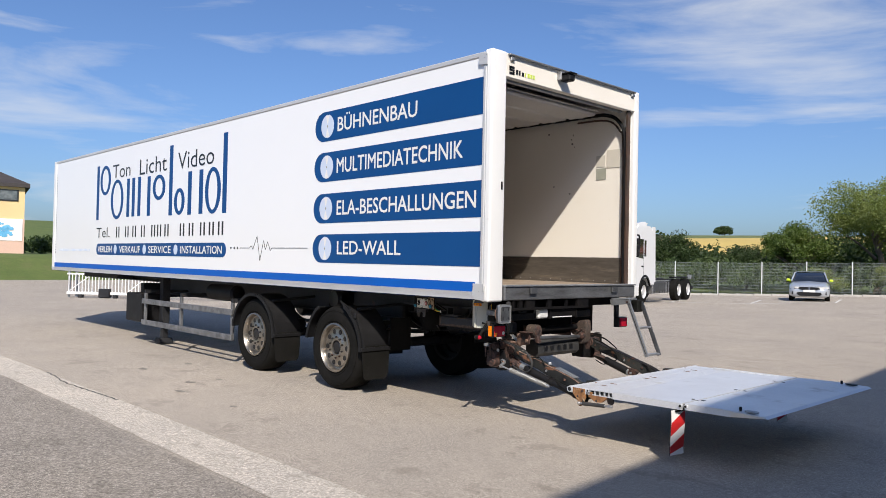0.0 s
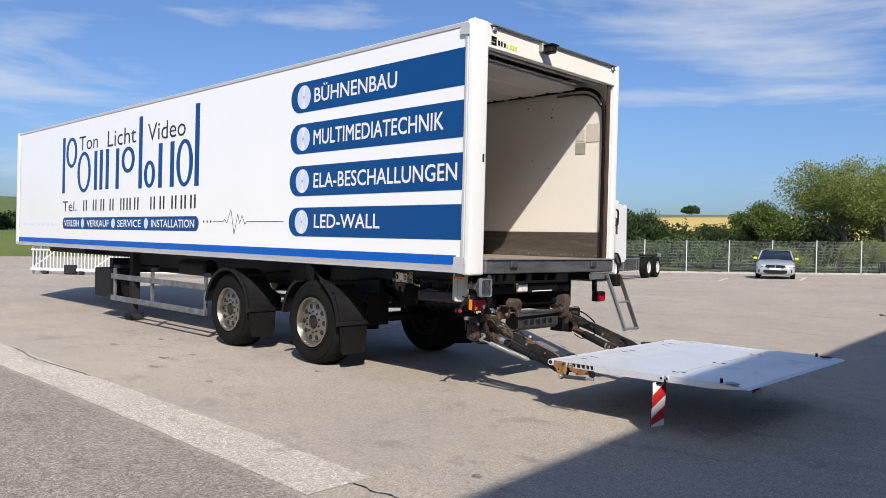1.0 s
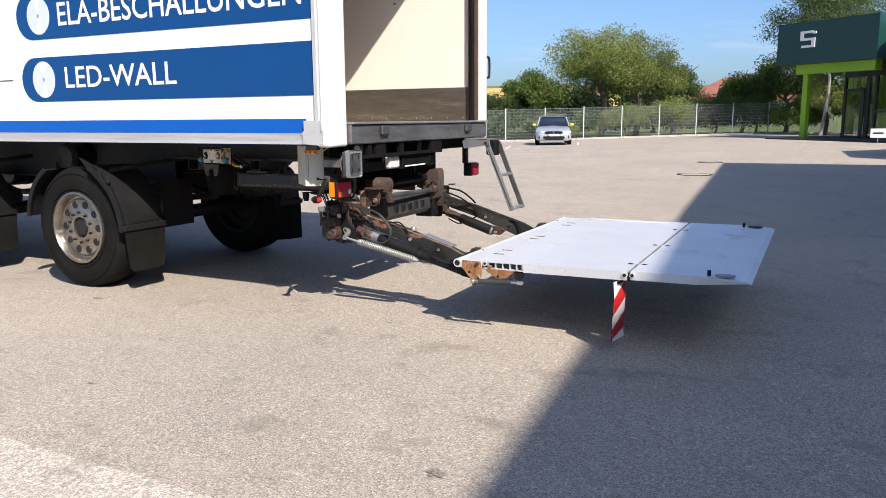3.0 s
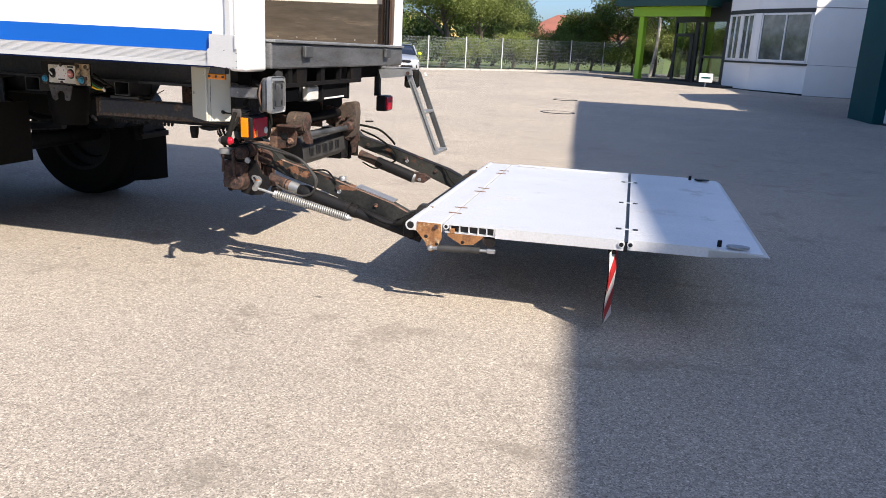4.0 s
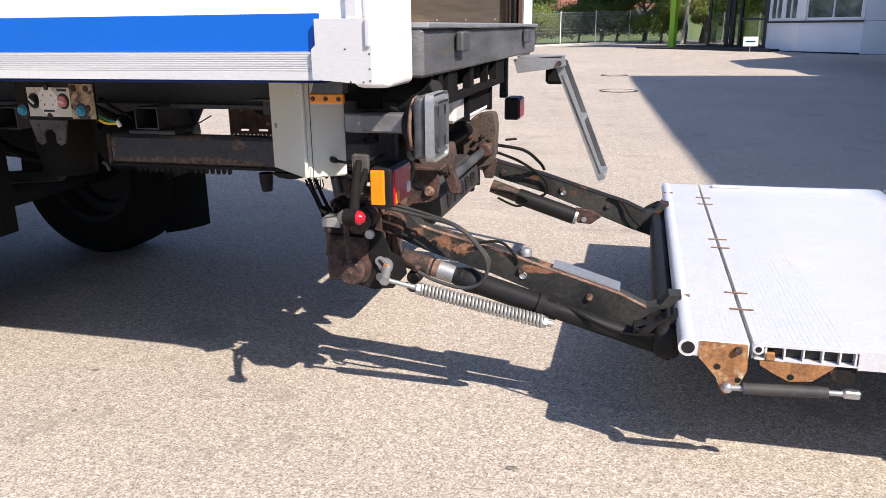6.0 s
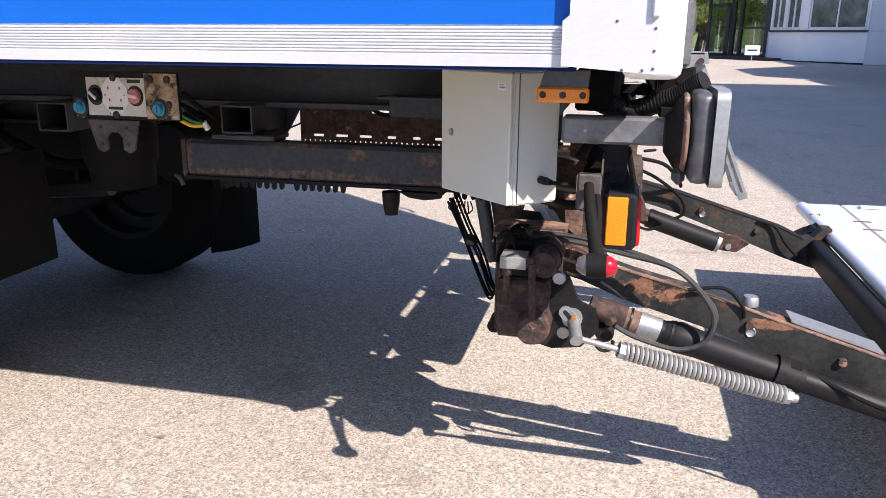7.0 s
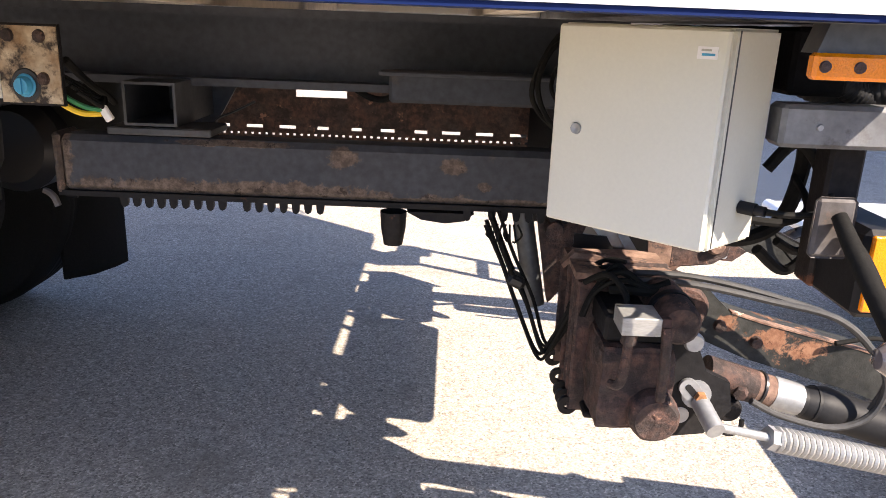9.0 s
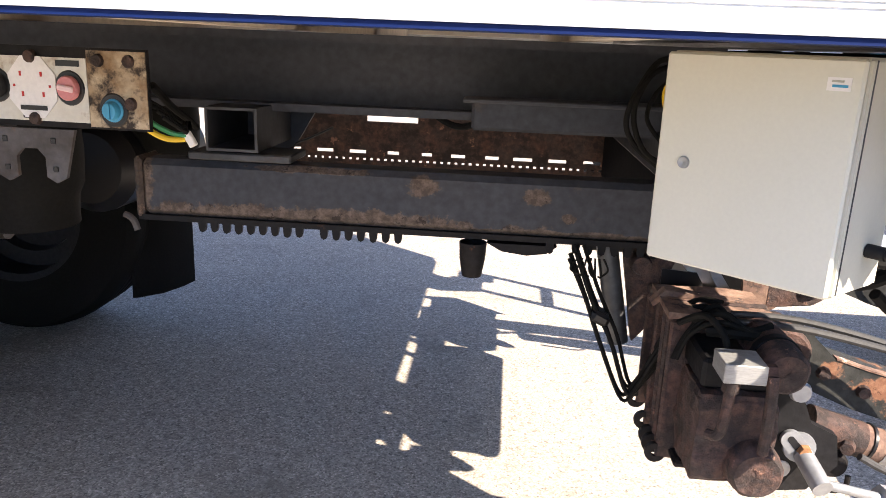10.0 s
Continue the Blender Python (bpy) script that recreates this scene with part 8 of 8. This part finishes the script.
part("cross_tube", square_tube(-1.305, -1.20, 0.988, 1.074, 0.70, 0.935), "dark_galv", trailer, "open square cross tube", smooth=0)
part("tube_foot", boxed(-1.345, -1.135, 0.705, 0.82, 0.968, 0.984, bevel=0.003), "dark_galv", trailer)
part("gusset", prisms([(-1.34, 1.066), (-1.135, 1.066), (-1.152, 1.04), (-1.178, 0.995), (-1.20, 0.962), (-1.215, 0.925), (-1.34, 0.925)], "y", 0.94, 0.95), "beam", trailer, smooth=0)
part("cable_end", hose([(-1.215, 0.93, 0.93), (-1.19, 0.925, 0.975), (-1.15, 0.925, 0.995), (-1.10, 0.92, 1.02)], 0.003, 6), "old_hose", trailer)
part("cross_tube", square_tube(-1.90, -1.79, 0.985, 1.075, 0.62, 2.0), "dark_galv", trailer, "open square cross tube", smooth=0)
part("channel", boxed(-0.785, -0.36, 0.77, 0.80, 1.045, 1.112, bevel=0.006), "beam", trailer, "worn steel channel")
part("channel_lip", boxed(-0.80, -0.36, 0.70, 0.77, 1.104, 1.112, bevel=0.002), "beam", trailer)
part("cable_loop", hose([(-0.86, 0.84, 1.062), (-0.83, 0.83, 1.048), (-0.80, 0.82, 1.046), (-0.77, 0.80, 1.06)], 0.007), "rubber", trailer)
for pts_, r, mat in (([(-0.44, 0.60, 1.19), (-0.485, 0.55, 1.17), (-0.508, 0.53, 1.11), (-0.485, 0.52, 1.05), (-0.44, 0.50, 1.03)], 0.005, "rubber"),
                     ([(-0.43, 0.60, 1.20), (-0.475, 0.57, 1.19), (-0.515, 0.55, 1.11), (-0.50, 0.55, 1.06), (-0.45, 0.52, 1.02)], 0.005, "rubber"),
                     ([(-0.44, 0.58, 1.17), (-0.47, 0.57, 1.14), (-0.48, 0.56, 1.10), (-0.45, 0.55, 1.06)], 0.004, "rubber"),
                     ([(-0.42, 0.56, 1.19), (-0.458, 0.54, 1.155), (-0.454, 0.53, 1.115), (-0.43, 0.52, 1.09)], 0.0045, "yellow")):
    part("cable_loop", hose(pts_, r), mat, trailer, "yellow cable" if mat == "yellow" else "black cable")

panel_m = pose(-1.647, 0.512, -0.029, 0, 0, -1.5) @ Matrix.Diagonal((0.9, 1, 1, 1))
vp = thing("valve_panel", (-1.45, 0.47, 1.1), "rust-stained air valve panel with coloured knobs", "valve panel")
back = part("panel", boxed(-0.03, 0.364, 0.0, 0.008, 1.074, 1.21, m=panel_m), "rusty", vp, smooth=0)
part("stained_plate", boxed(0.246, 0.362, -0.0028, -0.0005, 1.078, 1.206, m=panel_m), "stained_plate", back, "rust-stained bare plate", smooth=0)
part("face_plate", boxed(0.03, 0.245, -0.003, -0.0005, 1.084, 1.192, m=panel_m), "plate", back, "etched metal plate")
bm = bmesh.new()
prism(bm, [(0.135 + 0.052 * math.cos(radians(22.5 + 45 * k)), 1.141 + 0.056 * math.sin(radians(22.5 + 45 * k))) for k in range(8)], "y", -0.005, -0.0035)
bmesh.ops.transform(bm, matrix=panel_m, verts=bm.verts)
dial = part("dial_plate", bm, "white_film", back, "octagonal white dial plate", smooth=0)
for dx, dz, w, h in ((-0.022, 0.022, 0.002, 0.004), (0.02, 0.022, 0.002, 0.004), (-0.02, -0.012, 0.002, 0.004), (0.022, -0.012, 0.002, 0.004), (-0.036, 0.002, 0.002, 0.002), (0.036, 0.002, 0.002, 0.002)):
    part("dial_mark", boxed(0.135 + dx - w, 0.135 + dx + w, -0.0062, -0.0052, 1.141 + dz - h, 1.141 + dz + h, m=panel_m), "red_paint", dial, smooth=0)
part("mark", boxed(0.108, 0.162, -0.0062, -0.0052, 1.102, 1.110, m=panel_m), "ink", dial, "plain dark bar", smooth=0)
part("mark", boxed(0.185, 0.232, -0.0042, -0.0032, 1.178, 1.188, m=panel_m), "ink", back, "plain dark bar", smooth=0)
part("mark", boxed(0.11, 0.13, -0.0042, -0.0032, 1.088, 1.093, m=panel_m), "ink", back, "plain dark bar", smooth=0)
def boxed_ring(u, z, rr):
    bm = lathe(bmesh.new(), [(0.0005, -0.0052), (rr, -0.0052), (rr + 0.002, -0.0036)], (u, 0, z), "y", 22)
    bmesh.ops.transform(bm, matrix=panel_m, verts=bm.verts)
    return bm


for u, z, r, mat, mat2 in ((0.062, 1.142, 0.021, "plastic", "white_film"), (0.21, 1.142, 0.021, "pink", "white_film")):
    bm = bmesh.new()
    lathe(bm, [(0.0005, -0.016), (r * 0.9, -0.016), (r, -0.013), (r, -0.002)], (u, 0, z), "y", 22)
    bmesh.ops.transform(bm, matrix=panel_m, verts=bm.verts)
    kn = part("knob", bm, mat, back, "round turning knob")
    part("knob_ring", boxed_ring(u, z, r * 1.32), "ink", back, smooth=0)
    part("grip", boxed(-0.016, 0.016, -0.021, -0.016, -0.005, 0.005, bevel=0.002, m=panel_m @ pose(u, 0, z, 0, 40 if mat == "plastic" else 8, 0)), mat2 if mat == "plastic" else "pale_pink", kn)
for u, z in ((0.0, 1.106), (0.295, 1.108)):
    bm = bmesh.new()
    lathe(bm, [(0.0005, -0.022), (0.013, -0.022), (0.016, -0.017), (0.016, -0.008), (0.020, -0.007), (0.020, 0.0)], (u, 0, z), "y", 18)
    bmesh.ops.transform(bm, matrix=panel_m, verts=bm.verts)
    part("cap_ring", boxed_ring(u, z, 0.027), "ink", back, smooth=0)
    cp = part("coupling_cap", bm, "cyan", back, "blue test coupling cap")
    part("cap_bar", boxed(u - 0.003, u + 0.003, -0.025, -0.022, z - 0.013, z + 0.013, m=panel_m), "cyan", cp)
for u, z in ((0.135, 1.192), (0.135, 1.088), (0.27, 1.19), (0.33, 1.19), (0.33, 1.12)):
    bm = bmesh.new()
    lathe(bm, [(0.0005, -0.012), (0.010, -0.010), (0.012, 0.0)], (u, 0, z), "y", 10)
    bmesh.ops.transform(bm, matrix=panel_m, verts=bm.verts)
    part("bolt", bm, "rust", back)
bm = bmesh.new()
prism(bm, [(0.02, 1.07), (0.21, 1.07), (0.185, 0.985), (0.165, 0.975), (0.145, 0.985), (0.145, 1.02), (0.13, 1.035), (0.10, 1.035), (0.085, 1.02), (0.085, 0.985), (0.065, 0.975), (0.045, 0.985)], "y", -0.002, 0.006)
bmesh.ops.transform(bm, matrix=panel_m, verts=bm.verts)
part("fork_bracket", bm, "fork", back, "rust-streaked forked bracket", smooth=0)
for u in (0.065, 0.165):
    for z in (1.0, 1.05):
        part("hole", boxed(u - 0.005, u + 0.005, -0.0035, -0.0022, z - 0.005, z + 0.005, bevel=0.001, m=panel_m), "ink", back, smooth=0)
part("wire", hose([(-1.37, 0.535, 1.085), (-1.345, 0.53, 1.052), (-1.315, 0.545, 1.03), (-1.285, 0.56, 1.028)], 0.0055), "yellow", vp, "yellow cable")
part("wire", hose([(-1.36, 0.54, 1.092), (-1.338, 0.535, 1.062), (-1.308, 0.55, 1.04), (-1.28, 0.56, 1.034)], 0.0048), "green_wire", vp, "green cable")
part("wire", hose([(-1.34, 0.56, 1.12), (-1.335, 0.62, 1.08), (-1.33, 0.68, 1.05), (-1.33, 0.72, 1.03)], 0.007), "rubber", vp, "black cable")
part("plug", boxed(-0.007, 0.007, -0.006, 0.006, -0.014, 0.014, bevel=0.002, m=pose(-1.276, 0.561, 1.028, 0, -30, 0)), "white_film", vp)
for k in range(4):
    part("wire", hose([(-1.335 + 0.01 * k, 0.52, 1.10 - 0.01 * k), (-1.315 + 0.012 * k, 0.56, 1.075 - 0.012 * k), (-1.32 + 0.006 * k, 0.62, 1.05)], 0.004), "rubber", vp, "black cable")

# ---- white lorry tractor parked beyond the trailer ----
lor = thing("lorry", (-13.4, 22.5, 0.0), "white lorry cab with a bare black chassis parked in the yard", "lorry", rz=101, here=False)
cabm = bmesh.new()
prism(cabm, [(-1.45, 0.45), (-0.72, 0.45), (-0.66, 0.9), (-0.4, 1.15), (0.4, 1.15), (0.66, 0.9), (0.72, 0.75), (1.0, 0.75), (1.0, 3.05), (0.75, 3.3), (-0.8, 3.32), (-1.15, 3.1), (-1.36, 2.1), (-1.46, 1.2)], "y", -1.24, 1.24)
bmesh.ops.bevel(cabm, geom=list(cabm.edges), offset=0.05, segments=2, affect="EDGES")
cb = part("cab", cabm, "truck_white", lor)
part("windscreen", prisms([(-1.375, 2.05), (-1.18, 3.02), (-1.13, 3.0), (-1.33, 2.05)], "y", -1.1, 1.1), "car_glass", cb, smooth=0)
part("sun_visor", prisms([(-1.45, 3.08), (-1.12, 3.18), (-1.12, 3.24), (-1.45, 3.12)], "y", -1.1, 1.1), "plastic", cb)
part("grille", boxed(-1.5, -1.44, -0.85, 0.85, 0.75, 1.75, bevel=0.02), "plastic", cb)
part("bumper", boxed(-1.55, -1.3, -1.2, 1.2, 0.32, 0.72, bevel=0.06), "plastic", cb)
for s in (-1, 1):
    part("side_window", prisms([(-1.18, 1.98), (-0.22, 1.9), (-0.22, 2.72), (-0.98, 2.72)], "y", 1.237 * s - 0.012, 1.237 * s + 0.012), "car_glass", cb, smooth=0)
    part("rear_quarter_window", boxed(-0.1, 0.12, 1.237 * s - 0.01, 1.237 * s + 0.01, 2.0, 2.68, bevel=0.004), "car_glass", cb)
    part("door_seam", boxed(-0.165, -0.15, 1.2415 * s - 0.003, 1.2415 * s + 0.003, 0.95, 2.75), "ink", cb, smooth=0)
    part("door_handle", boxed(-0.42, -0.22, 1.25 * s - 0.02, 1.25 * s + 0.02, 1.55, 1.61, bevel=0.01), "plastic", cb)
    part("side_deflector", prisms([(0.85, 0.8), (1.35, 0.8), (1.25, 3.3), (0.95, 3.3)], "y", 1.2 * s - 0.02, 1.2 * s + 0.02), "truck_white", cb, smooth=0)
    mi = part("mirror", boxed(-1.52, -1.36, 1.42 * s - 0.11, 1.42 * s + 0.11, 1.95, 2.45, bevel=0.05), "plastic", cb)
    part("wide_mirror", boxed(-1.50, -1.36, 1.42 * s - 0.11, 1.42 * s + 0.11, 2.48, 2.72, bevel=0.05), "plastic", mi)
    part("mirror_arm", rods(((-1.2, 1.2 * s, 2.6), (-1.42, 1.42 * s, 2.65), 0.03)), "plastic", mi)
    part("fender_trim", prisms(arc(0.0, 0.52, 0.70, 0.70, 20, 160, 14) + arc(0.0, 0.52, 0.62, 0.62, 160, 20, 14), "y", 1.23 * s - 0.03, 1.23 * s + 0.03), "plastic", cb)
    part("step_panel", boxed(-1.3, -0.72, 1.22 * s - 0.04, 1.22 * s + 0.04, 0.35, 0.75, bevel=0.02), "truck_white", cb)
    bx = part("side_box", boxed(1.05, 3.2, 1.05 * s - 0.16, 1.05 * s + 0.16, 0.40, 0.92, bevel=0.03), "lamp_tube", lor, "grey side box and tank cover")
    for k in range(6):
        part("box_rib", boxed(1.2 + 0.34 * k, 1.24 + 0.34 * k, 1.215 * s - 0.01, 1.215 * s + 0.01, 0.42, 0.90), "plastic", bx, smooth=0)
    part("step_rail", boxed(1.05, 3.2, 1.19 * s - 0.02, 1.19 * s + 0.02, 0.93, 0.98), "galv", bx, smooth=0)
    part("wheel_cover", boxed(4.2, 6.35, 0.95 * s - 0.12, 0.95 * s + 0.12, 1.05, 1.12, bevel=0.02), "plastic", lor)
    part("twist_lock", boxed(6.75, 6.95, 0.98 * s - 0.08, 0.98 * s + 0.08, 1.0, 1.2, bevel=0.02), "galv", lor)
    part("work_lamp", boxed(1.5, 1.6, 0.3 * s - 0.05, 0.3 * s + 0.05, 1.0, 1.12, bevel=0.02), "clear", lor)
    part("post", boxed(3.2, 3.3, 0.42 * s - 0.05, 0.42 * s + 0.05, 1.0, 1.18, bevel=0.01), "chassis", lor)
    part("chassis_rail", boxed(0.8, 7.0, 0.42 * s - 0.04, 0.42 * s + 0.04, 0.75, 1.0), "chassis", lor, smooth=0)
    part("tank", boxed(1.1, 2.6, 0.95 * s - 0.28, 0.95 * s + 0.28, 0.45, 0.95, bevel=0.06), "steel", lor)
    for x in (0.0, 4.6, 5.95):
        w = part("wheel", lathe(bmesh.new(), [(0.29, 0.16 * s), (0.44, 0.15 * s), (0.5, 0.12 * s), (0.51, 0.08 * s), (0.51, -0.16 * s), (0.3, -0.17 * s)], (x, 1.05 * s, 0.51), "y", 28), "rubber", lor)
        part("rim", lathe(bmesh.new(), [(0.0005, 0.10 * s), (0.1, 0.12 * s), (0.12, 0.07 * s), (0.24, 0.09 * s), (0.29, 0.15 * s), (0.3, 0.12 * s)], (x, 1.05 * s, 0.51), "y", 24), "alu_white", w)
for x in (2.8, 4.0, 5.2, 6.9):
    part("cross_member", boxed(x, x + 0.12, -0.5, 0.5, 0.78, 0.96), "chassis", lor, smooth=0)
part("rear_bumper", boxed(6.9, 7.05, -1.1, 1.1, 0.5, 0.65, bevel=0.01), "chassis", lor)
part("air_deflector", prisms([(-0.9, 3.34), (0.7, 3.3), (0.9, 3.45), (0.5, 3.5)], "y", -1.0, 1.0), "truck_white", cb)

# ---- silver-grey car ----
car = thing("car", (-9.7, 34.0, gz(-9.7, 34.0)), "silver-grey saloon car with lime green mirror caps, facing the yard", "car", rz=20, here=False)
# local: the nose points to -y, the width runs along x
secs = [(-2.28, 0.62, 0.30, 0.62), (-2.20, 0.78, 0.22, 0.70), (-1.9, 0.88, 0.20, 0.79), (-1.3, 0.91, 0.19, 0.90), (-0.6, 0.915, 0.19, 0.98), (0.6, 0.915, 0.19, 1.0), (1.6, 0.90, 0.20, 1.02), (2.15, 0.86, 0.26, 1.0), (2.30, 0.70, 0.36, 0.92)]
bm = bmesh.new()
loops = []
for y, w, z0, z1 in secs:
    ring_ = []
    for a, b in ((-0.8, 0.0), (-0.97, 0.12), (-1.0, 0.5), (-0.96, 0.82), (-0.8, 0.97), (0, 1.02), (0.8, 0.97), (0.96, 0.82), (1.0, 0.5), (0.97, 0.12), (0.8, 0.0)):
        ring_.append(bm.verts.new((a * w, y, z0 + b * (z1 - z0))))
    loops.append(ring_)
for a, b in zip(loops, loops[1:]):
    for i in range(11):
        bm.faces.new((a[i], a[(i + 1) % 11], b[(i + 1) % 11], b[i]))
bm.faces.new(loops[0]); bm.faces.new(loops[-1])
body = part("body", bm, "car_paint", car, smooth=50)
bm = bmesh.new()
tops = []
for y, w, z in ((-0.95, 0.80, 0.93), (-0.25, 0.66, 1.36), (0.3, 0.63, 1.43), (1.0, 0.62, 1.40), (1.75, 0.70, 1.05)):
    tops.append([bm.verts.new((s * k * w, y, z + d)) for s, k, d in ((-1, 1.18, -0.45 if -0.5 < y < 1.2 else -0.1), (-1, 1.0, -0.04), (-1, 0.8, 0.0), (1, 0.8, 0.0), (1, 1.0, -0.04), (1, 1.18, -0.45 if -0.5 < y < 1.2 else -0.1))])
for a, b in zip(tops, tops[1:]):
    for i in range(5):
        bm.faces.new((a[i], a[i + 1], b[i + 1], b[i]))
part("glasshouse", bm, "car_glass", car, "dark car windows", smooth=50)
bm = bmesh.new()
rt = [[bm.verts.new((k * 0.6, y, z)) for k in (-1.02, -0.5, 0.5, 1.02)] for y, z in ((-0.2, 1.40), (0.3, 1.452), (1.0, 1.42), (1.2, 1.36))]
for a, b in zip(rt, rt[1:]):
    for i in range(3):
        bm.faces.new((a[i], a[i + 1], b[i + 1], b[i]))
part("roof", bm, "car_paint", car)
for s in (-1, 1):
    hl = part("headlight", prisms([(0.34 * s, -2.30), (0.62 * s, -2.27), (0.84 * s, -2.02), (0.80 * s, -1.98), (0.5 * s, -2.1)], "z", 0.62, 0.70), "clear", car, "slim clear headlight")
    part("lamp_shadow", prisms([(0.33 * s, -2.295), (0.62 * s, -2.262), (0.85 * s, -2.01), (0.80 * s, -1.97), (0.5 * s, -2.1)], "z", 0.595, 0.618), "ink", hl)
    part("grille", prisms([(0.02 * s, 0.55), (0.30 * s, 0.55), (0.46 * s, 0.62), (0.40 * s, 0.69), (0.02 * s, 0.70)], "y", -2.315, -2.2), "ink", car, "black grille")
    part("air_intake", boxed(0.70 * s - 0.05, 0.70 * s + 0.05, -2.24, -2.1, 0.32, 0.50, bevel=0.03), "ink", car)
    part("mirror", boxed(0.95 * s - 0.09, 0.95 * s + 0.09, -0.82, -0.66, 0.93, 1.06, bevel=0.04), "lime_cap", car, "lime green mirror cap")
    part("pillar", hose([(0.80 * s, -0.95, 0.95), (0.66 * s, -0.25, 1.38)], 0.035, 6, 1), "car_paint", car)
    for y in (-1.42, 1.42):
        w = part("wheel", lathe(bmesh.new(), [(0.22, 0.09 * s), (0.31, 0.09 * s), (0.33, 0.05 * s), (0.33, -0.11 * s), (0.22, -0.12 * s)], (0.80 * s, y, 0.33), "x", 24), "rubber", car)
        part("rim", lathe(bmesh.new(), [(0.0005, 0.07 * s), (0.06, 0.08 * s), (0.2, 0.06 * s), (0.23, 0.09 * s)], (0.80 * s, y, 0.33), "x", 20), "steel", w)
part("lower_intake", prisms([(-0.40, 0.27), (0.40, 0.27), (0.54, 0.36), (0.50, 0.45), (-0.50, 0.45), (-0.54, 0.36)], "y", -2.315, -2.1), "ink", car)
part("number_plate", boxed(-0.26, 0.26, -2.34, -2.317, 0.45, 0.56, bevel=0.006), "white_film", car, "blank white number plate")
part("bonnet_line", boxed(-0.6, 0.6, -2.2, -2.19, 0.735, 0.74), "steel", car, smooth=0)

# ---- white sliding gate behind the trailer's nose ----
gt = thing("sliding_gate", (-24.6, 3.7, 0), "low white steel sliding gate with upright bars", "gate", rz=43.5, here=False)
part("bottom_rail", boxed(0, 7.5, -0.04, 0.04, 0.12, 0.22, bevel=0.01), "gate_white", gt)
part("top_rail", boxed(0, 7.5, -0.03, 0.03, 0.84, 0.90, bevel=0.01), "gate_white", gt)
for k in range(60):
    part("bar", boxed(0.06 + k * 0.125, 0.09 + k * 0.125, -0.014, 0.014, 0.22, 0.84), "gate_white", gt, smooth=0)
for x in (0.0, 0.28):
    part("gate_post", boxed(x, x + 0.07, 0.05, 0.12, 0.0, 1.0, bevel=0.006), "galv", gt)
for x in (0.45, 1.75, 3.5):
    part("roller", boxed(x, x + 0.16, -0.09, 0.09, 0.0, 0.13, bevel=0.02), "chassis", gt)
part("motor", boxed(1.25, 1.65, -0.15, 0.12, 0.02, 0.35, bevel=0.03), "chassis", gt)
part("brace", rods(((0.1, 0, 0.25), (0.9, 0, 0.85), 0.018)), "gate_white", gt)
part("brace", rods(((2.3, 0, 0.25), (3.1, 0, 0.85), 0.018)), "gate_white", gt)
